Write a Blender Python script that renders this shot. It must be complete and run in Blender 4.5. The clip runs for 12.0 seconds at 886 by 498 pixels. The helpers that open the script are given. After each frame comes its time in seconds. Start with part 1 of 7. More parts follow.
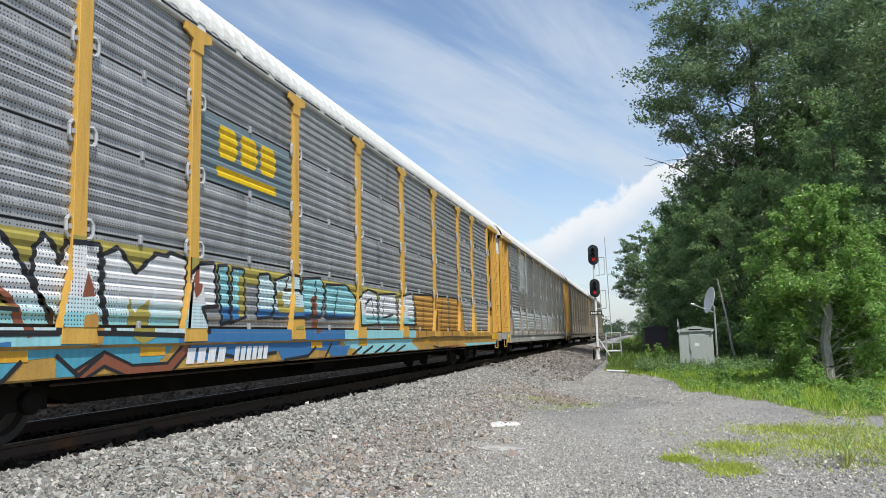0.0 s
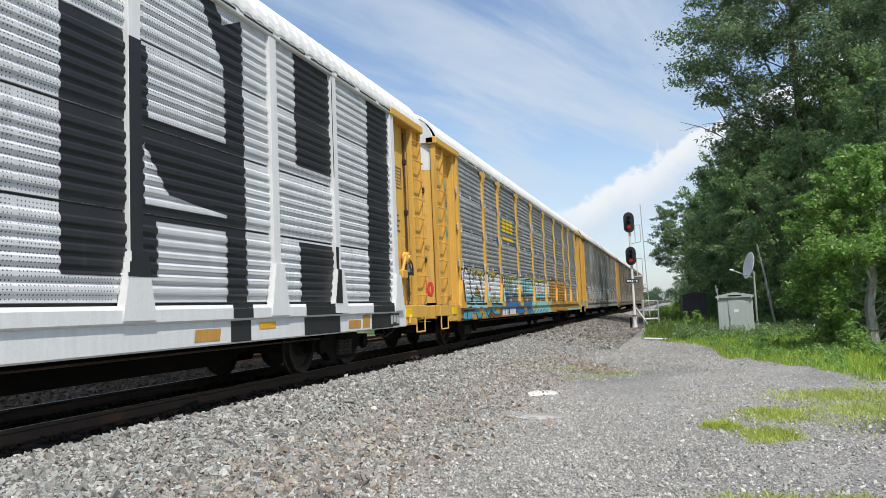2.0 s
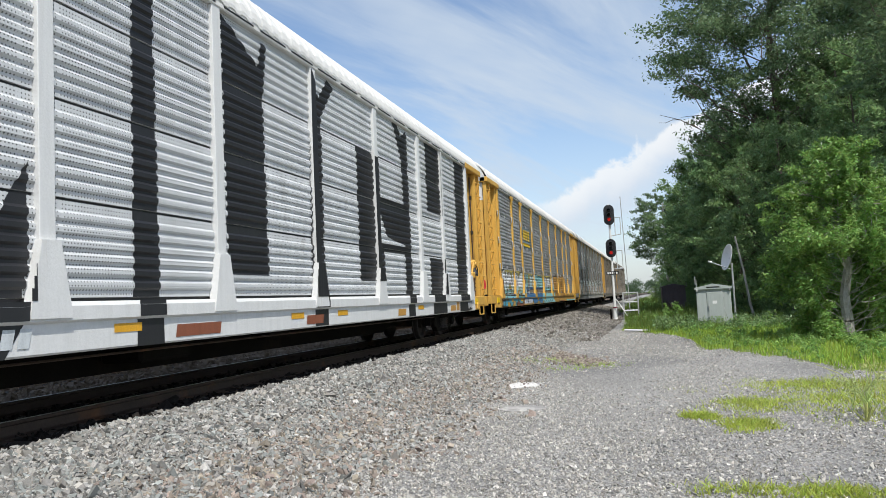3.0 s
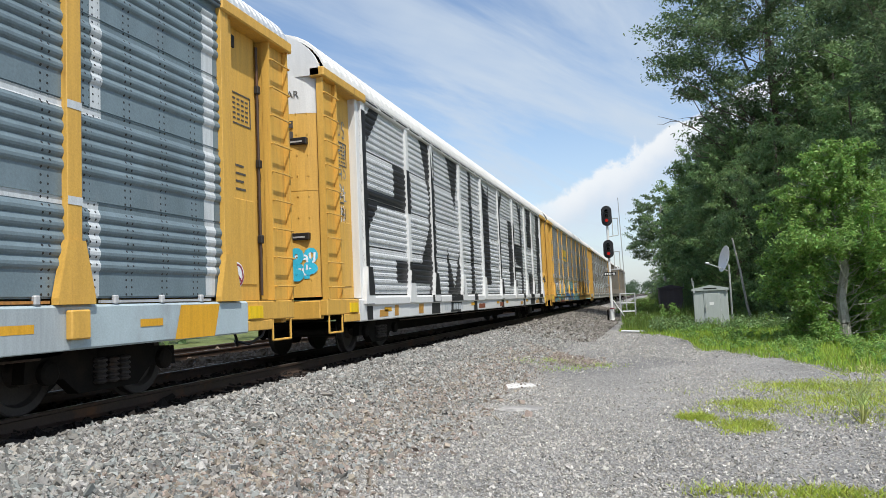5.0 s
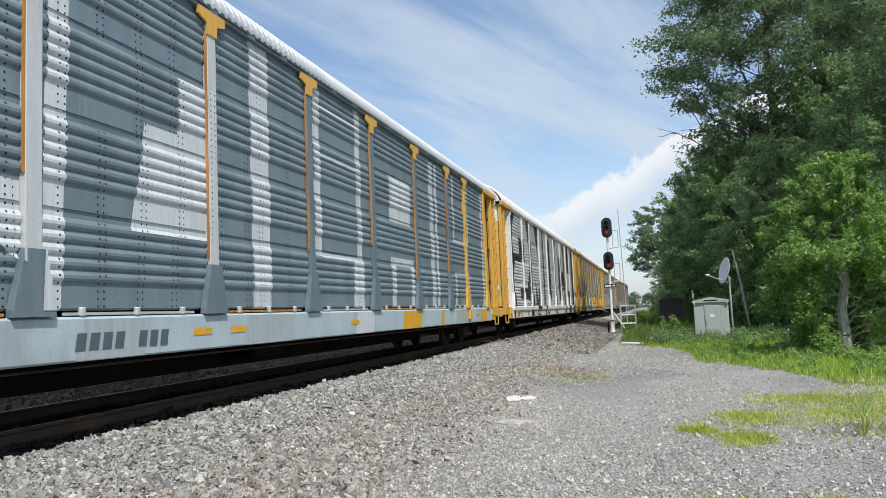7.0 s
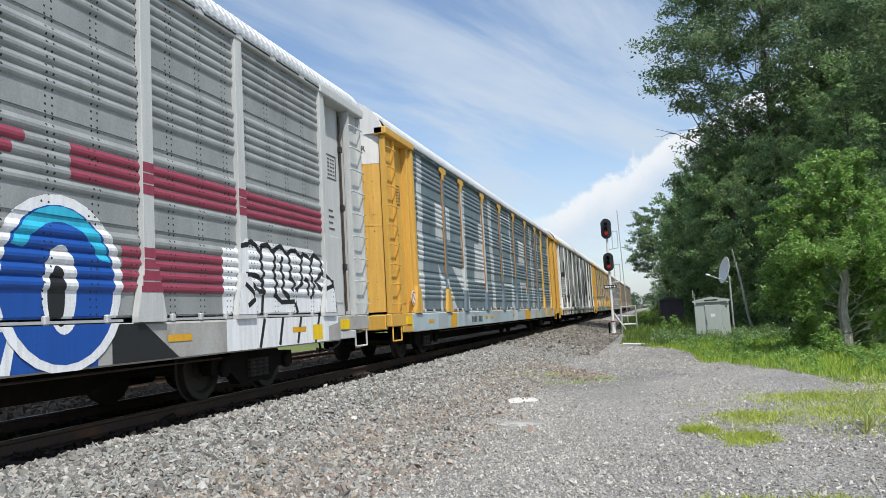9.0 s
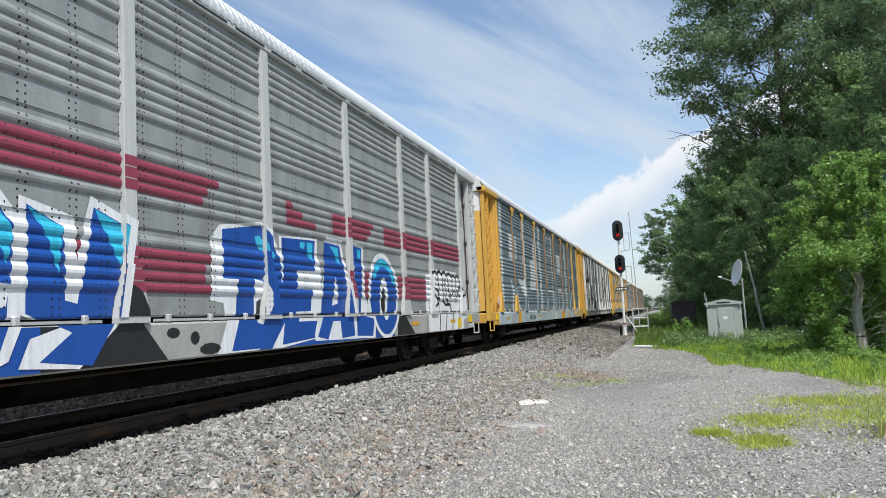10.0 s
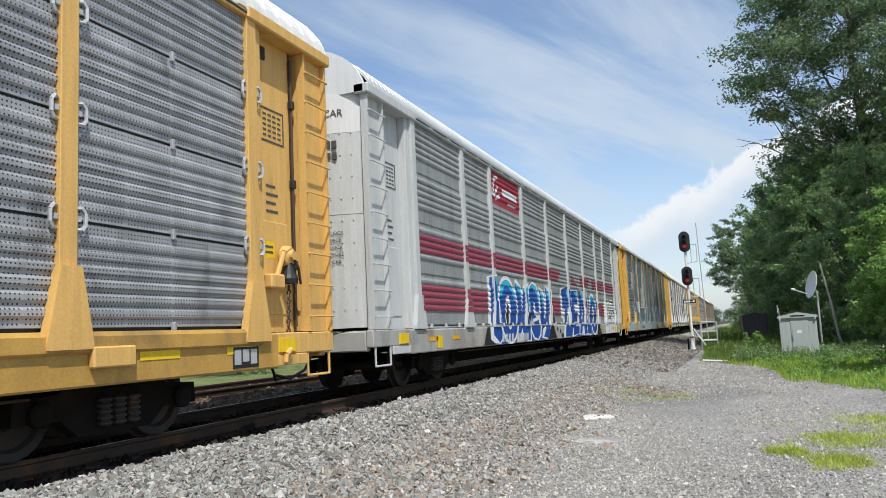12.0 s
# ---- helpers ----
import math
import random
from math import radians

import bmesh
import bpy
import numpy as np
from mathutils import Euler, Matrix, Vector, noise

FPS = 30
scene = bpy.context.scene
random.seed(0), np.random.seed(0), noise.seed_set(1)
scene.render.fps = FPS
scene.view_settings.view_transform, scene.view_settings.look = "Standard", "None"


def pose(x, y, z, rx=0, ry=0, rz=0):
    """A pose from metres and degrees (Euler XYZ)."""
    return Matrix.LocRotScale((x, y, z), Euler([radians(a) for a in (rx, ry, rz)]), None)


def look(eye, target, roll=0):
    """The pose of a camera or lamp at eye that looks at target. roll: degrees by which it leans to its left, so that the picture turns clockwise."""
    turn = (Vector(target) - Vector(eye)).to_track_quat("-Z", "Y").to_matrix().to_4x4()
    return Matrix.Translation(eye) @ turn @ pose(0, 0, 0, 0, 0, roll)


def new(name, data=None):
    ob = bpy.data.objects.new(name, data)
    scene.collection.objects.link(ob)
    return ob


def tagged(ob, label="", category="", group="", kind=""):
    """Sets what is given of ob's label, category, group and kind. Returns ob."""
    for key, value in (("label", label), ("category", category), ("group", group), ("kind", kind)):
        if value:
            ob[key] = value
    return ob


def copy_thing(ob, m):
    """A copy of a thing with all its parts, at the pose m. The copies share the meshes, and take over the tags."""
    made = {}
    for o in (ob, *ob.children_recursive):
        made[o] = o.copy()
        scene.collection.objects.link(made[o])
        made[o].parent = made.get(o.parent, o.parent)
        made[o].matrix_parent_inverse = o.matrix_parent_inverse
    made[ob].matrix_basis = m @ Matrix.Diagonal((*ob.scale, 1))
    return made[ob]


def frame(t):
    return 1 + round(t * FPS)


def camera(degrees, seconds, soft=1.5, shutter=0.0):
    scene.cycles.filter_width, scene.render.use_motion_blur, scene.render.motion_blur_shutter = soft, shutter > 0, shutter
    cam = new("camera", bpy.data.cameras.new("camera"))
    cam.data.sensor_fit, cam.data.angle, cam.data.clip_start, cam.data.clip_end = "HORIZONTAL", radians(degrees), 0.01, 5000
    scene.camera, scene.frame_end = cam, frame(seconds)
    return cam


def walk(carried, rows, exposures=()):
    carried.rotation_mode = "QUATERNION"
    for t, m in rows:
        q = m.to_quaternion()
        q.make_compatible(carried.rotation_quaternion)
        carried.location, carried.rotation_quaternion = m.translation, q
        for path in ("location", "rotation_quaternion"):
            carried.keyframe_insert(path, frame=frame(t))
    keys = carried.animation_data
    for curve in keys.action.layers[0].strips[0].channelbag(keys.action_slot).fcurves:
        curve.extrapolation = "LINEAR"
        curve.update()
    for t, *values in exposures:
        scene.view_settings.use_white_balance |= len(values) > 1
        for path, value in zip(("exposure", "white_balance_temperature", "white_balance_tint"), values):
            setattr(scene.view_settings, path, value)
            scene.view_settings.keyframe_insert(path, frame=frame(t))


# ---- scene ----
from mathutils.geometry import tessellate_polygon

cam = camera(61.4, 12.0, soft=0.65, shutter=0.0)
PATH = [
    (0.0, pose(0.0, 0.0, 1.6, 96.732, 1.370, 14.665)),
    (0.5, pose(0.0, 0.0, 1.6, 96.334, 1.405, 15.988)),
    (1.0, pose(0.0, 0.0, 1.6, 95.728, 1.687, 17.084)),
    (1.5, pose(0.0, 0.0, 1.6, 95.134, 2.121, 17.647)),
    (2.0, pose(0.0, 0.0, 1.6, 94.651, 2.466, 17.399)),
    (2.5, pose(0.0, 0.0, 1.6, 94.338, 2.679, 16.670)),
    (3.0, pose(0.0, 0.0, 1.6, 94.043, 2.783, 15.971)),
    (5.0, pose(0.0, 0.0, 1.6, 94.025, 2.459, 15.762)),
    (5.5, pose(0.0, 0.0, 1.6, 94.306, 2.464, 15.937)),
    (6.0, pose(0.0, 0.0, 1.6, 94.565, 2.418, 15.966)),
    (6.5, pose(0.0, 0.0, 1.6, 94.781, 2.342, 15.870)),
    (8.5, pose(0.0, 0.0, 1.6, 95.138, 3.133, 15.636)),
    (9.0, pose(0.0, 0.0, 1.6, 95.186, 3.219, 15.819)),
    (9.5, pose(0.0, 0.0, 1.6, 95.235, 3.114, 16.171)),
    (10.0, pose(0.0, 0.0, 1.6, 95.339, 2.985, 16.645)),
    (10.5, pose(0.0, 0.0, 1.6, 95.539, 2.922, 17.243)),
    (11.0, pose(0.0, 0.0, 1.6, 95.833, 2.903, 18.188)),
    (11.5, pose(0.0, 0.0, 1.6, 96.174, 2.912, 19.512)),
    (12.0, pose(0.0, 0.0, 1.6, 96.534, 2.744, 21.409)),
]
walk(cam, PATH)

# ---- light ----
SUN_TO = Vector((0.34, -0.42, 0.84)).normalized()
sun_elev = math.asin(SUN_TO.z)
sun_azim = math.atan2(SUN_TO.x, SUN_TO.y)
sun_data = bpy.data.lights.new("sun", "SUN")
sun_data.energy, sun_data.angle, sun_data.color = 3.8, radians(0.6), (1.0, 0.975, 0.915)
sun_ob = new("sun", sun_data)
sun_ob.matrix_world = look(SUN_TO * 60, (0, 0, 0))
scene.view_settings.exposure = 0.35


def node(tree, kind, **values):
    n = tree.nodes.new(kind)
    for key, value in values.items():
        if key.startswith("i_"):
            n.inputs[key[2:].replace("_", " ")].default_value = value
        else:
            setattr(n, key, value)
    return n


def math_node(tree, op, a, b=None, clamp=False):
    n = tree.nodes.new("ShaderNodeMath")
    n.operation, n.use_clamp = op, clamp
    for i, v in enumerate((a, b)):
        if v is None:
            continue
        if isinstance(v, (int, float)):
            n.inputs[i].default_value = v
        else:
            tree.links.new(v, n.inputs[i])
    return n.outputs[0]


def mix_node(tree, fac, a, b, blend="MIX"):
    n = tree.nodes.new("ShaderNodeMix")
    n.data_type, n.blend_type = "RGBA", blend
    for i, v in ((0, fac), (6, a), (7, b)):
        if isinstance(v, (int, float)):
            n.inputs[i].default_value = v
        elif isinstance(v, tuple):
            n.inputs[i].default_value = (*v[:3], 1)
        else:
            tree.links.new(v, n.inputs[i])
    return n.outputs[2]


def ramp_node(tree, fac, lo, hi):
    n = tree.nodes.new("ShaderNodeMapRange")
    n.interpolation_type = "SMOOTHSTEP"
    n.inputs["From Min"].default_value, n.inputs["From Max"].default_value = lo, hi
    tree.links.new(fac, n.inputs["Value"])
    return n.outputs[0]


def noise_node(tree, vec, scale, detail=4.0, rough=0.55, distort=0.0):
    n = tree.nodes.new("ShaderNodeTexNoise")
    n.inputs["Scale"].default_value, n.inputs["Detail"].default_value = scale, detail
    n.inputs["Roughness"].default_value, n.inputs["Distortion"].default_value = rough, distort
    tree.links.new(vec, n.inputs["Vector"])
    return n.outputs["Fac"]


def mapped(tree, vec, scale=(1, 1, 1), turn=(0, 0, 0), shift=(0, 0, 0)):
    n = tree.nodes.new("ShaderNodeMapping")
    n.inputs["Scale"].default_value, n.inputs["Rotation"].default_value = scale, turn
    n.inputs["Location"].default_value = shift
    tree.links.new(vec, n.inputs["Vector"])
    return n.outputs[0]


# sky: clear blue with streaks of high cloud and one bank of cumulus over the trees
world = bpy.data.worlds.new("sky")
scene.world = world
world.use_nodes = True
wt = world.node_tree
wt.nodes.clear()
sky = node(wt, "ShaderNodeTexSky", sky_type="NISHITA", sun_disc=False, sun_elevation=sun_elev, sun_rotation=sun_azim,
           air_density=1.0, dust_density=1.0, ozone_density=1.6)
coord = wt.nodes.new("ShaderNodeTexCoord")
sep = wt.nodes.new("ShaderNodeSeparateXYZ")
wt.links.new(coord.outputs["Generated"], sep.inputs[0])
CIRRUS = 66.0
up = math_node(wt, "MAXIMUM", sep.outputs[2], 0.02)
plane = wt.nodes.new("ShaderNodeCombineXYZ")
lift = math_node(wt, "ADD", up, 0.12)
wt.links.new(math_node(wt, "DIVIDE", sep.outputs[0], lift), plane.inputs[0])
wt.links.new(math_node(wt, "DIVIDE", sep.outputs[1], lift), plane.inputs[1])
turned_plane = mapped(wt, plane.outputs[0], (1, 1, 1), (0, 0, radians(-CIRRUS)))
streak = noise_node(wt, mapped(wt, turned_plane, (0.55, 2.3, 1), (0, 0, 0), (0.35, 0.2, 0)), 1.0, 7, 0.58, 0.7)
veil = noise_node(wt, mapped(wt, plane.outputs[0], (0.6, 0.5, 1), (0, 0, radians(20)), (2.3, 1.2, 0)), 0.9, 5, 0.55, 0.3)
cirrus = math_node(wt, "MULTIPLY", ramp_node(wt, streak, 0.36, 0.72), ramp_node(wt, veil, 0.25, 0.58))
hazy = ramp_node(wt, up, 0.30, 0.0)
cover = math_node(wt, "MAXIMUM", math_node(wt, "MULTIPLY", cirrus, 0.9), math_node(wt, "MULTIPLY", hazy, 0.52))
# cumulus bank: a heaped upper edge that climbs towards the trees, dissolving into haze below
ahead = math_node(wt, "MAXIMUM", sep.outputs[1], 0.05)
bearing = math_node(wt, "DIVIDE", sep.outputs[0], ahead)
height_up = math_node(wt, "DIVIDE", sep.outputs[2], ahead)
crest_line = math_node(wt, "ADD", math_node(wt, "MULTIPLY", bearing, 0.50), 0.196)
puff = noise_node(wt, coord.outputs["Generated"], 15.0, 7, 0.58, 0.2)
bumps = math_node(wt, "MULTIPLY", math_node(wt, "SUBTRACT", puff, 0.5), 0.10)
below = math_node(wt, "SUBTRACT", math_node(wt, "ADD", crest_line, bumps), height_up)
heap = math_node(wt, "MULTIPLY", ramp_node(wt, below, -0.002, 0.010), ramp_node(wt, below, 0.105, 0.02))
heap = math_node(wt, "MULTIPLY", heap, ramp_node(wt, bearing, -0.19, -0.10))
heap = math_node(wt, "MULTIPLY", heap, ramp_node(wt, bearing, 0.34, 0.22))
shade = ramp_node(wt, math_node(wt, "ADD", below, math_node(wt, "MULTIPLY", puff, -0.06)), 0.03, -0.025)
white = mix_node(wt, shade, (3.9, 4.3, 4.9), (5.3, 5.45, 5.6))
clouded = mix_node(wt, cover, sky.outputs[0], (3.6, 4.15, 4.8))
clouded = mix_node(wt, math_node(wt, "MULTIPLY", heap, 0.9), clouded, white)
back = node(wt, "ShaderNodeBackground", i_Strength=0.135)
wt.links.new(clouded, back.inputs["Color"])
wout = wt.nodes.new("ShaderNodeOutputWorld")
wt.links.new(back.outputs[0], wout.inputs[0])


# ---- materials ----
def surface(name, base, rough=0.6, metal=0.0, vary=0.15, scale=2.0, fine=40.0, bump=0.15, stain=None, stain_lo=0.55,
            stain_hi=0.75, stain_scale=1.2, stretch=(1, 1, 1), spread=0.0, island=0.0, holes=None, spec=0.5, pebble=0.0, tints=None):
    """A painted or natural surface: broad and fine variation, stains with their own shape, fine relief."""
    m = bpy.data.materials.new(name)
    m.use_nodes = True
    t = m.node_tree
    bsdf = t.nodes["Principled BSDF"]
    tc = t.nodes.new("ShaderNodeTexCoord").outputs["Object"]
    info = t.nodes.new("ShaderNodeObjectInfo")
    push = t.nodes.new("ShaderNodeVectorMath")
    push.operation = "ADD"
    t.links.new(tc, push.inputs[0])
    far = math_node(t, "MULTIPLY", info.outputs["Random"], 37.0)
    t.links.new(far, push.inputs[1])
    vec = push.outputs[0]
    n1 = noise_node(t, mapped(t, vec, stretch), scale, 5)
    n2 = noise_node(t, vec, fine, 3)
    f = math_node(t, "ADD", math_node(t, "MULTIPLY", n1, 0.6), math_node(t, "MULTIPLY", n2, 0.4))
    f = ramp_node(t, f, 0.3, 0.7)
    col = mix_node(t, f, tuple(max(0.0, c * (1 - vary)) for c in base), tuple(min(1.0, c * (1 + vary)) for c in base))
    if stain:
        s = ramp_node(t, noise_node(t, mapped(t, vec, stretch, (0, 0, 0), (3.1, 1.7, 5.2)), stain_scale, 6, 0.65), stain_lo, stain_hi)
        col = mix_node(t, s, col, stain)
    if spread or island:
        src = info.outputs["Random"] if spread else t.nodes.new("ShaderNodeNewGeometry").outputs["Random Per Island"]
        k = spread or island
        v = math_node(t, "ADD", math_node(t, "MULTIPLY", src, 2 * k), 1 - k)
        hsv = t.nodes.new("ShaderNodeHueSaturation")
        t.links.new(col, hsv.inputs["Color"])
        t.links.new(v, hsv.inputs["Value"])
        if island:
            hue = math_node(t, "ADD", math_node(t, "MULTIPLY", math_node(t, "FRACT", math_node(t, "MULTIPLY", src, 17.3)), 0.05), 0.475)
            t.links.new(hue, hsv.inputs["Hue"])
        col = hsv.outputs[0]
        if tints:
            pick = math_node(t, "FRACT", math_node(t, "MULTIPLY", src, 7.13))
            col = mix_node(t, ramp_node(t, pick, 0.45, 0.55), col, mix_node(t, ramp_node(t, pick, 0.72, 0.78), tints[0], tints[1]))
            again = t.nodes.new("ShaderNodeHueSaturation")
            t.links.new(col, again.inputs["Color"])
            t.links.new(math_node(t, "ADD", math_node(t, "MULTIPLY", math_node(t, "FRACT", math_node(t, "MULTIPLY", src, 31.7)), 0.7), 0.65), again.inputs["Value"])
            col = again.outputs[0]
    if pebble:
        vor = t.nodes.new("ShaderNodeTexVoronoi")
        vor.inputs["Scale"].default_value = pebble
        t.links.new(vec, vor.inputs["Vector"])
        cell = t.nodes.new("ShaderNodeSeparateColor")
        t.links.new(vor.outputs["Color"], cell.inputs[0])
        # colour darkens between the pebbles, shade of the gaps painted in
        gap = ramp_node(t, vor.outputs["Distance"], 0.75, 0.35)
        shade_ = math_node(t, "MULTIPLY", math_node(t, "ADD", math_node(t, "MULTIPLY", cell.outputs[0], 0.9), 0.5), math_node(t, "ADD", math_node(t, "MULTIPLY", gap, 0.35), 0.65))
        grey = t.nodes.new("ShaderNodeCombineColor")
        for k in range(3):
            t.links.new(shade_, grey.inputs[k])
        col = mix_node(t, 1.0, col, grey.outputs[0], "MULTIPLY")
    height = math_node(t, "ADD", n2, math_node(t, "MULTIPLY", n1, 0.5))
    if holes:
        step_y, step_z, radius, lo, hi = holes[:5]
        sp = t.nodes.new("ShaderNodeSeparateXYZ")
        t.links.new(tc, sp.inputs[0])
        fy = math_node(t, "SUBTRACT", math_node(t, "FRACT", math_node(t, "DIVIDE", sp.outputs[1], step_y)), 0.5)
        fz = math_node(t, "SUBTRACT", math_node(t, "FRACT", math_node(t, "DIVIDE", sp.outputs[2], step_z)), 0.5)
        d = math_node(t, "ADD", math_node(t, "MULTIPLY", math_node(t, "MULTIPLY", fy, step_y), math_node(t, "MULTIPLY", fy, step_y)),
                      math_node(t, "MULTIPLY", math_node(t, "MULTIPLY", fz, step_z), math_node(t, "MULTIPLY", fz, step_z)))
        dot = math_node(t, "LESS_THAN", d, radius * radius)
        wave = math_node(t, "FRACT", math_node(t, "DIVIDE", sp.outputs[1], lo))
        dot = math_node(t, "MULTIPLY", dot, math_node(t, "LESS_THAN", wave, hi))
        if len(holes) > 5:
            dot = math_node(t, "MULTIPLY", dot, math_node(t, "GREATER_THAN", sp.outputs[2], holes[5]))
        col = mix_node(t, dot, col, (0.012, 0.012, 0.012))
    t.links.new(col, bsdf.inputs["Base Color"])
    r = math_node(t, "ADD", math_node(t, "MULTIPLY", n1, 0.25), rough - 0.12, True)
    t.links.new(r, bsdf.inputs["Roughness"])
    bsdf.inputs["Metallic"].default_value = metal
    bsdf.inputs["Specular IOR Level"].default_value = spec
    b = t.nodes.new("ShaderNodeBump")
    b.inputs["Strength"].default_value, b.inputs["Distance"].default_value = bump, 0.02
    t.links.new(height, b.inputs["Height"])
    t.links.new(b.outputs[0], bsdf.inputs["Normal"])
    return m


def leaf_material(name, base, spread=0.35):
    m = surface(name, base, rough=0.42, vary=0.2, scale=0.6, fine=8, bump=0.0, island=spread, spec=0.5)
    t = m.node_tree
    bsdf = t.nodes["Principled BSDF"]
    trans = t.nodes.new("ShaderNodeBsdfTranslucent")
    link = bsdf.inputs["Base Color"].links[0].from_socket
    t.links.new(link, trans.inputs["Color"])
    mixs = t.nodes.new("ShaderNodeMixShader")
    mixs.inputs[0].default_value = 0.48
    t.links.new(bsdf.outputs[0], mixs.inputs[1])
    t.links.new(trans.outputs[0], mixs.inputs[2])
    t.links.new(mixs.outputs[0], t.nodes["Material Output"].inputs["Surface"])
    return m


RUST = (0.16, 0.07, 0.03)
STREAKS = (6, 6, 0.5)
yellow = surface("yellow_paint", (0.58, 0.335, 0.065), 0.55, vary=0.12, stain=(0.36, 0.19, 0.05), stain_lo=0.56, stain_hi=0.78, stretch=STREAKS)
yellow_pale = surface("pale_yellow_paint", (0.62, 0.37, 0.11), 0.55, vary=0.12, stain=(0.34, 0.20, 0.08), stain_lo=0.56, stain_hi=0.8, stretch=STREAKS)
galv = surface("galvanised_panel", (0.345, 0.35, 0.355), 0.5, 0.25, vary=0.2, stain=(0.15, 0.145, 0.14), stretch=(1, 1.5, 0.6), spread=0.1,
               holes=(0.041, 0.0405, 0.0085, 0.6, 0.94))
white_panel = surface("white_painted_panel", (0.55, 0.56, 0.56), 0.55, vary=0.08, stain=(0.42, 0.42, 0.41), stretch=(1, 2, 0.6), spread=0.05,
                      holes=(0.041, 0.0405, 0.0075, 0.6, 0.94))
slate_panel = surface("slate_painted_panel", (0.14, 0.188, 0.212), 0.5, vary=0.16, stain=(0.20, 0.235, 0.25), stain_lo=0.6, stain_hi=0.8, stretch=(1, 1.5, 0.5),
                      spread=0.06, holes=(0.085, 0.075, 0.013, 0.62, 0.28))
grey_panel = surface("grey_painted_panel", (0.275, 0.288, 0.283), 0.5, 0.1, vary=0.17, stain=(0.20, 0.205, 0.20), stretch=(1, 1.5, 0.5), spread=0.05,
                     holes=(0.085, 0.075, 0.013, 0.62, 0.28))
brown_panel = surface("weathered_brown_panel", (0.17, 0.145, 0.115), 0.7, vary=0.2, stain=(0.10, 0.07, 0.05), stretch=(1, 1.5, 0.5), spread=0.1)
yellow_grimy = surface("grimy_yellow_paint", (0.44, 0.255, 0.055), 0.6, vary=0.2, stain=(0.22, 0.135, 0.05), stain_lo=0.45, stain_hi=0.72, stretch=(1, 1.5, 0.7))
yellow_dull = surface("dull_yellow_paint", (0.36, 0.24, 0.085), 0.6, vary=0.15)
sill_worn = surface("worn_grey_sill", (0.34, 0.335, 0.315), 0.6, vary=0.15, stain=(0.20, 0.17, 0.13), stain_lo=0.48, stain_hi=0.72, stretch=(1, 1.2, 0.6))
white_paint = surface("white_paint", (0.62, 0.62, 0.605), 0.5, vary=0.06, stain=(0.52, 0.50, 0.46), stain_lo=0.58, stain_hi=0.8, stretch=STREAKS)
silver_paint = surface("light_grey_paint", (0.47, 0.48, 0.47), 0.5, vary=0.1, stain=(0.36, 0.35, 0.33), stain_lo=0.55, stain_hi=0.8, stretch=STREAKS)
sill_grey = surface("pale_blue_grey_paint", (0.36, 0.435, 0.46), 0.55, vary=0.12, stain=(0.28, 0.31, 0.33), stretch=(1, 1.2, 0.6))
slate_paint = surface("slate_paint", (0.12, 0.16, 0.185), 0.5, vary=0.14, stain=(0.18, 0.21, 0.23), stretch=STREAKS)
roof_white = surface("white_roof", (0.66, 0.645, 0.61), 0.55, vary=0.08, stain=(0.55, 0.52, 0.47), stretch=(1, 0.6, 1))
roof_grey = surface("galvanised_roof", (0.55, 0.56, 0.56), 0.45, 0.3, vary=0.1, stain=(0.40, 0.40, 0.39), stretch=(1, 0.6, 1))
black_paint = surface("black_paint", (0.012, 0.012, 0.013), 0.55, vary=0.3, bump=0.1)
under_black = surface("grimy_underframe", (0.011, 0.0095, 0.008), 0.9, vary=0.3, spec=0.1, stain=(0.028, 0.019, 0.013), stain_lo=0.5, stain_hi=0.8)
rail_steel = surface("rusty_rail", (0.065, 0.042, 0.03), 0.6, 0.4, vary=0.2, stain=RUST)
rail_head = surface("polished_rail_head", (0.26, 0.235, 0.21), 0.45, 1.0, vary=0.1)
tie_wood = surface("creosoted_tie", (0.045, 0.037, 0.031), 0.9, vary=0.35, stretch=(0.5, 6, 6), stain=(0.075, 0.066, 0.058), spread=0.25, bump=0.5)
wheel_steel = surface("wheel_steel", (0.05, 0.042, 0.037), 0.7, 0.4, vary=0.25, stain=RUST)


